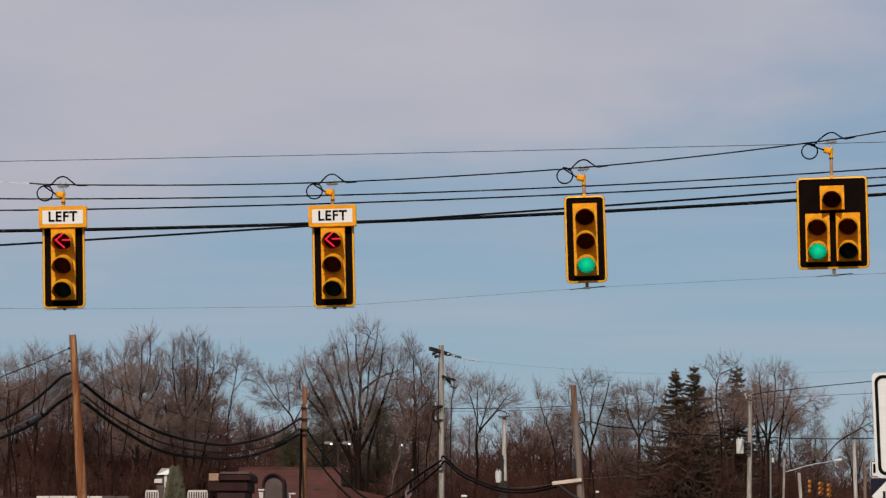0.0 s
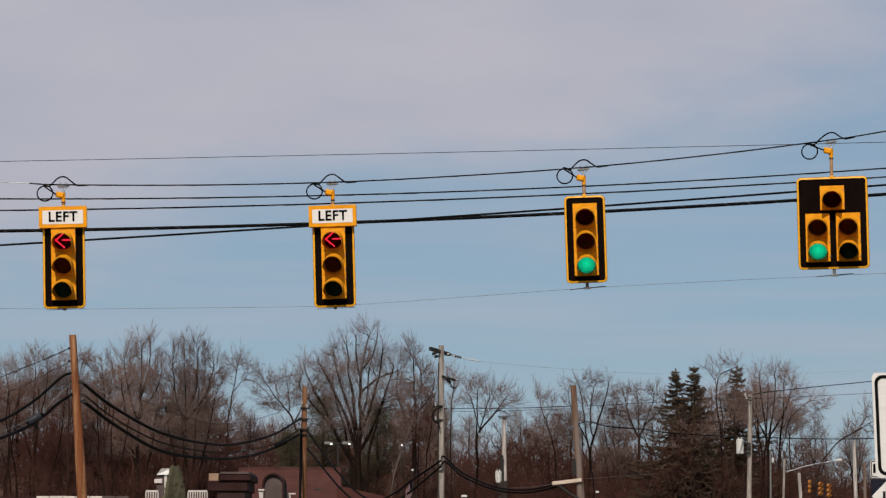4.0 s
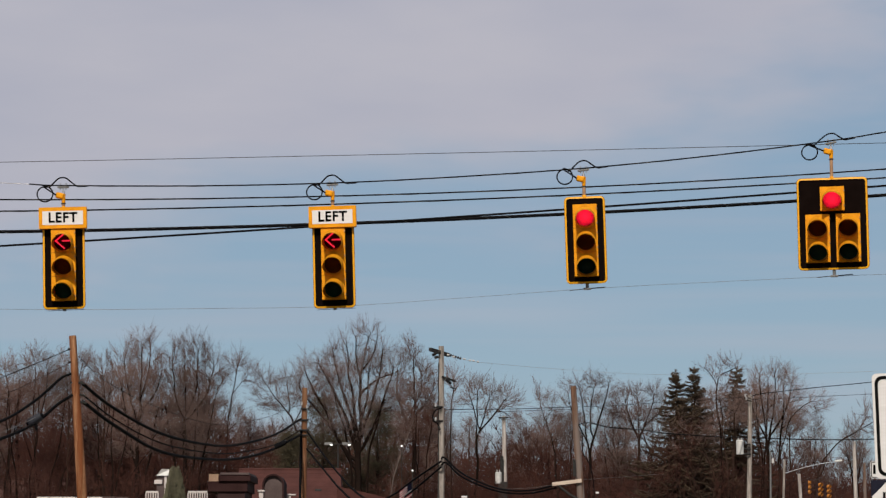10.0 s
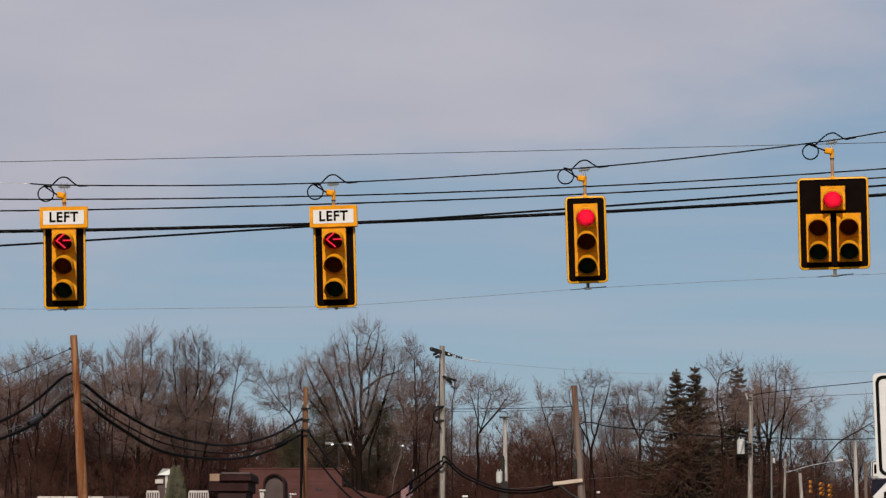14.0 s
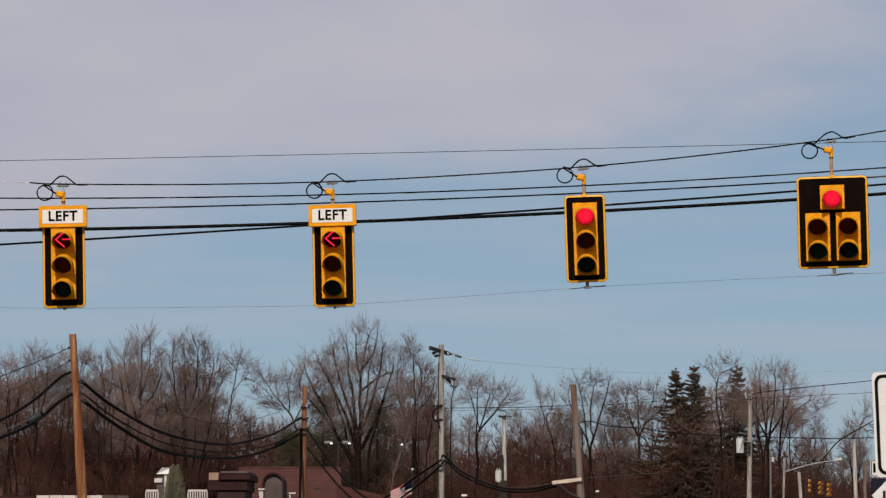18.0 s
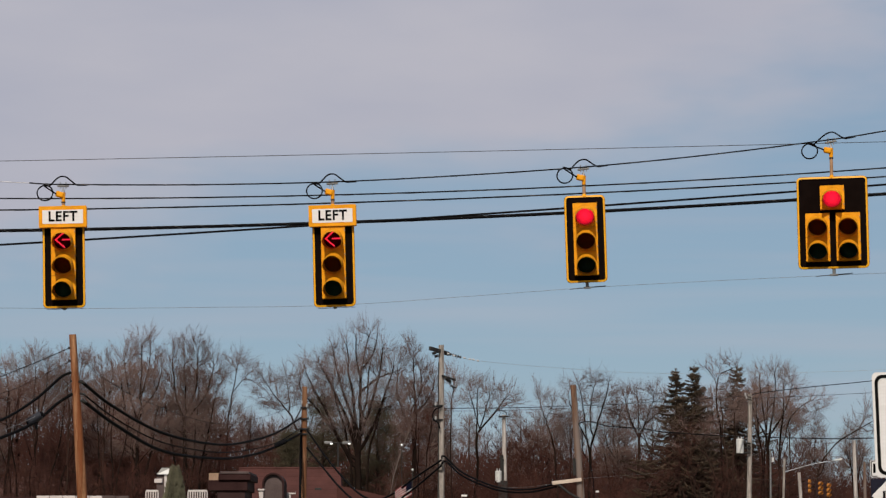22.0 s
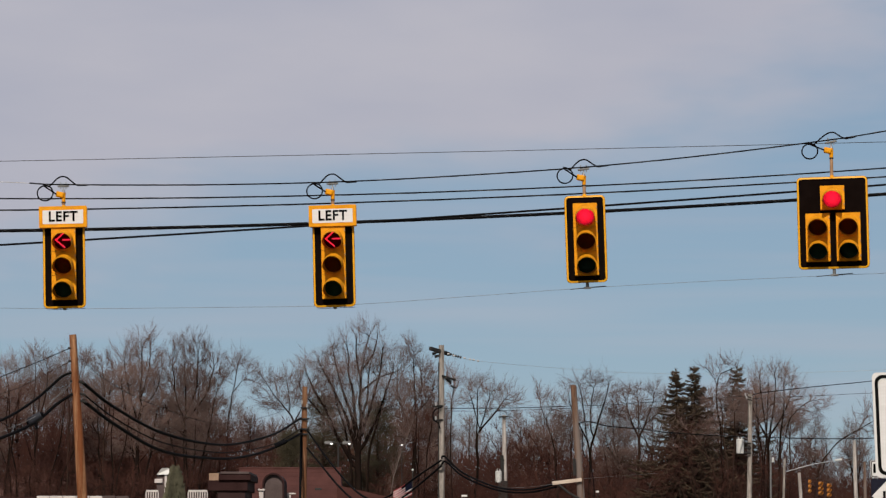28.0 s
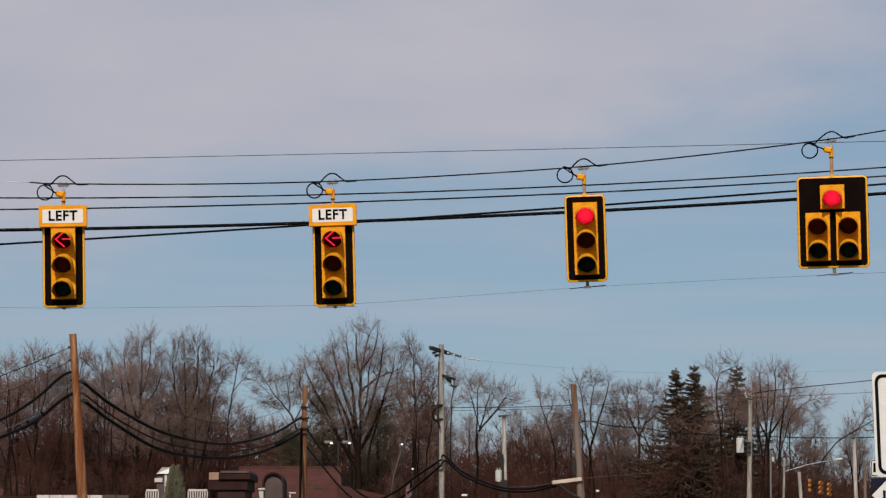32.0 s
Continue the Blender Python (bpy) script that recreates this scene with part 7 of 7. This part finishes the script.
def red_roof():
    a, b = (-10.239, 127.19, 6.339), (-5.133, 127.19, 6.367)
    ob = pitched_house(a[0] - 0.3, b[0] + 0.22, 123.55, 7.28, 3.63, b[2] - 0.05, ROOF_RED, "single-storey house with a red-brown shingle roof", 12, 0.25)
    at_x, at_y = ob.matrix_basis.translation.x, ob.matrix_basis.translation.y
    v, f = slab([(x - at_x, z) for x, z in ((-5.22, 3.68), (-1.82, 3.68), (-2.39, 4.745), (-5.22, 5.39))], 124.2 - at_y, 128.0 - at_y)
    part_of("wing_roof", v, f, ROOF_RED, ob, "lower red-brown shingle roof of the wing")
    part("wing_wall", box(bmesh.new(), -5.2 - at_x, -2.08 - at_x, 124.5 - at_y, 127.7 - at_y, 0.0, 3.68), WALL_TAN, ob, "plain beige siding wall")
    vent = part("roof_vent", box(bmesh.new(), -0.16, 0.16, -0.10, 0.14, 0.0, 0.13, 0.03), DARK_METAL, ob, "dark roof vent")
    vent.location = Vector((-6.224, 125.74, 5.225)) - ob.matrix_basis.translation + Vector((0, 0, -0.06))


def brown_roof_left():
    a, b = (-26.774, 165.00, 7.151), (-17.899, 165.00, 7.151)
    pitched_house(a[0] - 4, b[0] + 2, 161.0, 9.0, 3.6, a[2], ROOF_DULL, "long low house with a dull brown roof among the trees", 10, 1.5)


def flat_shop():
    a, b = (-14.188, 88.00, 3.885), (-10.956, 88.00, 3.885)
    ob = thing("flat_roofed_shop", pose((a[0] + b[0]) / 2, 88, 0), "low flat-roofed building with a white parapet", "building")
    w = (b[0] - a[0]) / 2
    part("wall", box(bmesh.new(), -w, w, 0.1, 7, 0, a[2] - 0.55, 0.0), WALL_TAN, ob, "beige wall")
    n = 7
    for k in range(n):
        x0, x1 = -w + 2 * w * k / n, -w + 2 * w * (k + 1) / n
        part("parapet_panel", box(bmesh.new(), x0 + 0.012, x1 - 0.012, 0, 0.25, a[2] - 0.56, a[2] + 0.02 * math.sin(3.1 * k), 0.01), WHITE_TRIM if k < 5 else GREY_PANEL, ob)
    q = (-14.896, 88.00, 3.846)
    annex = thing("dark_canopy", pose(q[0], 88, 0), "dark flat canopy beside the shop", "canopy")
    part("roof", box(bmesh.new(), -1.9, 0.68, 0, 5, q[2] - 0.5, q[2], 0.03), DARK_TRIM, annex)
    for x in (-1.7, 0.5):
        for y in (0.2, 4.8):
            part("post", box(bmesh.new(), x - 0.07, x + 0.07, y - 0.07, y + 0.07, 0, q[2] - 0.5, 0.01), DARK_TRIM, annex)


def cupola_house():
    o = Vector((-10.575, 96.00, 4.017))
    ob = thing("house", pose(o.x, 96, 0), "house with a white-railed roof deck and small cupola", "house", "houses below the wood")
    z0 = o.z - 0.35
    part("wall", box(bmesh.new(), -2.2, 2.2, 0.3, 6, 0, z0 - 0.25, 0.0), WALL_TAN, ob)
    part("deck", box(bmesh.new(), -2.4, 2.4, 0.1, 6.2, z0 - 0.25, z0, 0.02), WHITE_TRIM, ob)
    def px(p):
        return Vector(p) - Vector((o.x, 96, 0))
    for a, b in ((258, 279), (331, 364)):
        lo, hi = px((-16.858, 96.00, 4.316)), None
        x0, x1 = (a - 292) * 0.0220, (b - 292) * 0.0220
        rail = part("railing", box(bmesh.new(), x0, x1, 0.15, 0.22, z0 + 0.58, z0 + 0.66, 0.01), WHITE_TRIM, ob, "white turned railing")
        part("rail_foot", box(bmesh.new(), x0, x1, 0.15, 0.22, z0 + 0.04, z0 + 0.10, 0.01), WHITE_TRIM, rail)
        n = int((x1 - x0) / 0.085)
        for k in range(n + 1):
            x = x0 + (x1 - x0) * k / n
            part("baluster", box(bmesh.new(), x - 0.022, x + 0.022, 0.165, 0.205, z0 + 0.1, z0 + 0.59, 0.006), WHITE_TRIM, rail)
    # the cupola: dark louvred box, white trim, pale pitched roof
    zc = px((-16.871, 96.00, 4.916)).z
    part("cupola_wall", box(bmesh.new(), -0.36, 0.22, 0.3, 1.0, z0, zc, 0.01), GREY_PANEL, ob, "grey louvred cupola")
    part("corner_board", box(bmesh.new(), -0.06, 0.03, 0.26, 0.32, z0, zc, 0.006), WHITE_TRIM, ob)
    part("cornice", box(bmesh.new(), -0.44, -0.14, 0.22, 0.34, zc - 0.32, zc - 0.16, 0.01), WHITE_TRIM, ob)
    v = [(-0.36, 0.2, zc), (0.26, 0.2, zc), (0.26, 1.1, zc), (-0.36, 1.1, zc), (-0.16, 0.2, zc + 0.25), (0.16, 0.35, zc + 0.25), (0.16, 1.0, zc + 0.25), (-0.16, 1.0, zc + 0.25)]
    part_of("cupola_roof", v, [(0, 1, 5, 4), (1, 2, 6, 5), (2, 3, 7, 6), (3, 0, 4, 7), (4, 5, 6, 7), (0, 3, 2, 1)], PALE, ob, "pale pitched cupola roof")


def arborvitae():
    rng = random.Random(21)
    o = (-9.779, 92.00, 5.062)
    ob = thing("conical_evergreen", pose(o[0], 92, 0), "conical green arborvitae beside the house", "shrub")
    v, f = [], []
    tube(v, f, [Vector((0, 0, 0)), Vector((0, 0, o[2] * 0.9))], [0.09, 0.02], 6)
    part_of("trunk", v, f, BARK, ob)
    v, f = [], []
    for k in range(2600):
        t = rng.random() ** 0.7
        a = rng.uniform(0, 6.283)
        r = 0.82 * (1 - t) ** 0.62 * rng.uniform(0.75, 1.03)
        p = Vector((r * math.cos(a), r * math.sin(a), 0.15 + (o[2] - 0.3) * t))
        d = Vector((math.cos(a) * 0.5, math.sin(a) * 0.5, 1)).normalized()
        tube(v, f, [p, p + d * 0.11, p + d * rng.uniform(0.16, 0.3)], [0.02, 0.045, 0.0], 3, tip=True)
    part_of("foliage", v, f, BUSH, ob, "dense upright green sprays")


def dark_parapet():
    o = Vector((-6.663, 80.00, 3.597))
    ob = thing("parapet_tower", pose(o.x, 80, 0), "dark brown corner tower with stepped cornice", "building")
    k = 0.01815
    def z(py):
        return o.z + (882 - py) * k
    part("wall", box(bmesh.new(), -0.50, 0.38, 0.12, 3, 0, z(869), 0.01), BROWN_PANEL, ob, "dark brown panel wall")
    part("frieze", box(bmesh.new(), -0.80, 0.46, 0.04, 3.08, z(869), z(851), 0.015), DARK_TRIM, ob)
    part("cornice", box(bmesh.new(), -0.46, 0.56, -0.05, 3.15, z(851), z(840), 0.02), DARK_TRIM, ob)
    part("coping", box(bmesh.new(), -0.40, 0.52, -0.08, 3.18, z(840), z(836), 0.01), GREY_PANEL, ob, "grey metal coping")
    part("chimney", box(bmesh.new(), -0.80, -0.48, 0.3, 0.8, z(851), z(838), 0.01), TAN_BRICK, ob, "tan masonry stub")


def arched_sign():
    o = Vector((-5.661, 84.00, 3.702))
    ob = thing("arched_gable", pose(o.x, 84, 0), "round-topped grey gable with a dark rim", "building")
    k = 0.01905
    R = 19 * k
    zc = o.z + (882 - 857) * k
    def arch(r):
        pts = [(r * math.cos(radians(a)), zc + r * 1.0 * math.sin(radians(a))) for a in range(0, 181, 12)]
        return [(r, 0.0)] + pts + [(-r, 0.0)]
    outer, inner = arch(R), arch(R - 0.055)
    v, f = slab(outer, 0.0, 1.6, inner)
    part_of("rim", v, f, DARK_TRIM, ob, "dark arched rim")
    v, f = slab(inner, 0.12, 1.5)
    part_of("panel", v, f, GREY_PANEL, ob, "plain grey-brown panel")
    post = thing("white_post", pose(*(Vector((-5.948, 82.50, 3.663)) * Vector((1, 1, 0)))), "white painted post with a moulded cap", "post")
    h = (-5.951, 82.50, 3.957)[2]
    part("shaft", box(bmesh.new(), -0.075, 0.075, -0.075, 0.075, 0, h - 0.06, 0.01), WHITE_TRIM, post)
    part("cap", box(bmesh.new(), -0.12, 0.12, -0.12, 0.12, h - 0.06, h, 0.012), WHITE_TRIM, post)
    x = (-5.277, 86.00, 3.927)
    low = thing("white_post", pose(x[0], 86, 0), "low white painted post with a flat cap", "post")
    part("shaft", box(bmesh.new(), -0.09, 0.09, -0.09, 0.09, 0, x[2] - 0.05, 0.01), WHITE_TRIM, low)
    part("cap", box(bmesh.new(), -0.26, 0.26, -0.12, 0.12, x[2] - 0.05, x[2], 0.012), WHITE_TRIM, low)


red_roof()
brown_roof_left()
flat_shop()
cupola_house()
arborvitae()
dark_parapet()
arched_sign()


# ---------------------------------------------------------------- small lamps and the flagpole
def parking_lamp():
    a, b = Vector((-5.760, 127.00, 7.582)), Vector((-4.847, 127.00, 7.611))
    mid = (a + b) / 2
    ob = thing("parking_lot_lamp", pose(mid.x, 127, 0), "twin-headed parking lot lamp on a dark pole", "street lamp")
    rod("shaft", (0, 0.3, 0), (0, 0.3, mid.z), 0.06, 0.045, DARK_METAL, ob)
    for p in (a, b):
        x = p.x - mid.x
        head = part("lamp_head", box(bmesh.new(), x - 0.22, x + 0.18, -0.18, 0.28, mid.z - 0.06, mid.z + 0.07, 0.02), DULL_STEEL, ob, "grey shoebox lamp head")
        rod("arm", (0, 0.3, mid.z), (x, 0.2, mid.z), 0.03, 0.03, DARK_METAL, ob, sides=8)
        part("lamp_glass", box(bmesh.new(), x + 0.07, x + 0.19, -0.20, -0.05, mid.z - 0.085, mid.z - 0.025, 0.01), GLOW_GLASS, head, "bright white lamp glass")
    for p in ((-2.032, 124.00, 7.355),):
        q = Vector(p)
        s = thing("small_yard_lamp", pose(q.x, q.y, 0), "small bright globe on a slim pole", "street lamp")
        rod("shaft", (0, 0, 0), (0, 0, q.z - 0.06), 0.022, 0.016, DARK_METAL, s, sides=8)
        bm = bmesh.new()
        bmesh.ops.create_icosphere(bm, subdivisions=2, radius=0.04)
        part("globe", bm, GLOW_GLASS, s).location = (0, 0, q.z)
    for x, y, top, w in ((0.995, 118.0, 4.74, 0.27), (7.40, 121.0, 5.02, 0.14)):
        s = thing("box_lamp", pose(x, y, 0), "small white box lamp on a slim dark pole", "street lamp")
        rod("shaft", (0, 0, 0), (0, 0, top - 0.09), 0.03, 0.022, DARK_METAL, s, sides=8)
        part("lamp_head", box(bmesh.new(), -w / 2, w / 2, -0.14, 0.14, top - 0.09, top, 0.015), SIGN_WHITE, s, "white lamp housing")


parking_lamp()

FLAG_TOP = (-1.393, 112.00, 5.210)
FLAG_W, FLAG_H, STRIPS, FLAG_SLOPE = 1.05, 0.64, 9, 0.45


def flagpole():
    top = Vector((-1.356, 112.00, 5.636))
    ob = thing("flagpole", pose(top.x, top.y, 0), "slim dark flagpole with a bright ball finial", "flagpole")
    rod("shaft", (0, 0, 0), (0, 0, top.z), 0.045, 0.022, DARK_METAL, ob, sides=10)
    bm = bmesh.new()
    bmesh.ops.create_icosphere(bm, subdivisions=2, radius=0.055)
    part("finial", bm, PORCELAIN, ob, "bright ball finial").location = (0, 0, top.z + 0.05)


def make_flag():
    """Cloth in upright rigid strips, each of which turns and drifts with the wind."""
    ob = thing("flag", pose(FLAG_TOP[0], FLAG_TOP[1], FLAG_TOP[2] - FLAG_H), "red and white striped flag with a navy canton", "flag")
    strips = []
    w = FLAG_W / STRIPS
    for k in range(STRIPS):
        e = -w * 1.03
        drop = FLAG_SLOPE * e
        v, f = slab([(e, drop), (0, 0), (0, FLAG_H), (e, FLAG_H + drop)], -0.004, 0.004)
        s = part_of("flag_strip", v, f, FLAG_STRIPES, ob)
        if k < 3:
            v, f = slab([(e, FLAG_H * 6 / 13 + drop), (0, FLAG_H * 6 / 13), (0, FLAG_H), (e, FLAG_H + drop)], -0.007, 0.007)
            part_of("canton", v, f, FLAG_BLUE, s, "navy canton")
        strips.append(s)
    return ob, strips


flagpole()
flag, flag_strips = make_flag()


def make_bird():
    ob = thing("bird", Matrix(), "small dark bird flying past below the wires", "bird")
    v, f = [], []
    zs = [(-0.045, 0.0018), (-0.03, 0.0072), (-0.006, 0.0126), (0.018, 0.0108), (0.03, 0.0078), (0.039, 0.0024)]
    tube(v, f, [Vector((x, 0, 0)) for x, r in zs], [r for x, r in zs], 8)
    caps(f, 0, len(zs), 8)
    part_of("body", v, f, BIRD, ob, smooth=True)
    for s in (-1, 1):
        part_of("wing", [(0.018, 0.006 * s, 0.0048), (0, 0.06 * s, 0.018), (-0.027, 0.012 * s, 0.0048), (0.018, 0.006 * s, 0.0012), (0, 0.06 * s, 0.0156), (-0.027, 0.012 * s, 0.0012)],
                [(0, 1, 2), (3, 5, 4), (0, 3, 4, 1), (1, 4, 5, 2), (2, 5, 3, 0)], BIRD, ob)
    part_of("tail", [(-0.036, -0.0048, 0), (-0.036, 0.0048, 0), (-0.06, 0.0108, 0), (-0.06, -0.0108, 0), (-0.042, 0, 0.0036)], [(0, 1, 2, 3), (0, 4, 1), (1, 4, 2), (2, 4, 3), (3, 4, 0)], BIRD, ob)
    return ob


bird = make_bird()


# ---------------------------------------------------------------- what moves
def hung(m, hang, swing):
    """A signal turned by some degrees about the point where it hangs."""
    return m @ pose(0, 0.08, hang) @ pose(0, 0, 0, 0, swing, 0) @ pose(0, -0.08, -hang)


def motions():
    # the lit lamp goes from green to amber to red
    def lamp_rows(green, amber, red):
        p = [pose(x, 0, z - 0.02) for x, z in (green, amber, red)]
        return [(0.0, p[0]), (4.70, p[0]), (4.74, p[1]), (8.63, p[1]), (8.67, p[2]), (32.0, p[2])]
    walk(lamp_c, lamp_rows((0, -SECTION), (0, 0), (0, SECTION)))
    walk(lamp_d, lamp_rows((-0.222, 0.020 - SECTION), (-0.222, 0.020), (0.0, 0.430)))
    # the signals sway in the wind
    for head, m, hang, size, period, phase in ((head_a, HEAD_A_POSE, 1.143, 0.22, 2.6, 0.3), (head_b, HEAD_B_POSE, 1.163, 0.16, 2.5, 1.1),
                                               (head_c, HEAD_C_POSE, 1.037, 0.10, 2.4, 2.0), (head_d, HEAD_D_POSE, 1.255, 0.09, 2.7, 0.8)):
        rows = []
        for k in range(65):
            t = k * 0.5
            rows.append((t, hung(m, hang, size * math.sin(2 * math.pi * t / period + phase) * (0.6 + 0.4 * math.sin(0.43 * t + phase)))))
        walk(head, rows)
    # the flag: how far it stands out, and how it points, by the gusts
    gust = [(0.0, 0.0), (2.0, -0.05), (3.0, 0.02), (6.0, -0.05), (8.0, -0.08), (9.0, -0.05), (10.0, 0.18), (11.0, -0.05), (12.0, 0.64), (13.0, 0.06), (14.0, 0.18), (17.0, 0.30), (17.5, 0.10),
            (18.0, 0.60), (18.5, 0.37), (19.0, 0.55), (19.5, 0.06), (20.0, 0.22), (21.0, 0.12), (22.0, 0.41), (22.5, 0.10), (23.0, 0.37), (23.5, 0.18), (24.0, 0.33), (24.5, 0.06), (25.0, 0.27),
            (28.0, 0.45), (29.0, -0.05), (30.0, 0.14), (31.0, 0.03), (32.0, 0.0)]
    gt, gv = [g[0] for g in gust], [g[1] for g in gust]
    w = FLAG_W / STRIPS
    tracks = [[] for _ in flag_strips]
    for k in range(129):
        t = k * 0.25
        g = float(np.interp(t, gt, gv))
        p = Vector((0, 0, 0))
        for i, s in enumerate(flag_strips):
            u = i / STRIPS
            turn = (1 - g) * 75 + 44 * (0.22 + 0.6 * g - 0.3 * g * g) * math.sin(2 * math.pi * (t * 1.1 - u * 1.25) + 0.7 * math.sin(t)) * (0.35 + 0.65 * u)
            m = pose(p.x, p.y, p.z, 0, 0, turn)
            tracks[i].append((t, m))
            step = m.to_3x3() @ Vector((-w, 0, 0))
            p = p + step + Vector((0, 0, -w * FLAG_SLOPE))
    for s, rows in zip(flag_strips, tracks):
        walk(s, rows)
    # the bird crosses in a straight line
    a, b = Vector((-3.833, 34.00, 6.515)), Vector((5.645, 34.00, 5.186))
    v = (b - a) / 0.5
    way = math.degrees(math.atan2(v.z, v.x))
    rows = [(t, Matrix.Translation(a + v * (t - 5.5)) @ pose(0, 0, 0, 0, -way, 0)) for t in (0.0, 2.0, 4.0, 6.0, 8.0)]
    rest = a + v * 2.75
    walk(bird, rows + [(8.3, pose(rest.x, rest.y, 0.02)), (32.0, pose(rest.x, rest.y, 0.02))])


motions()
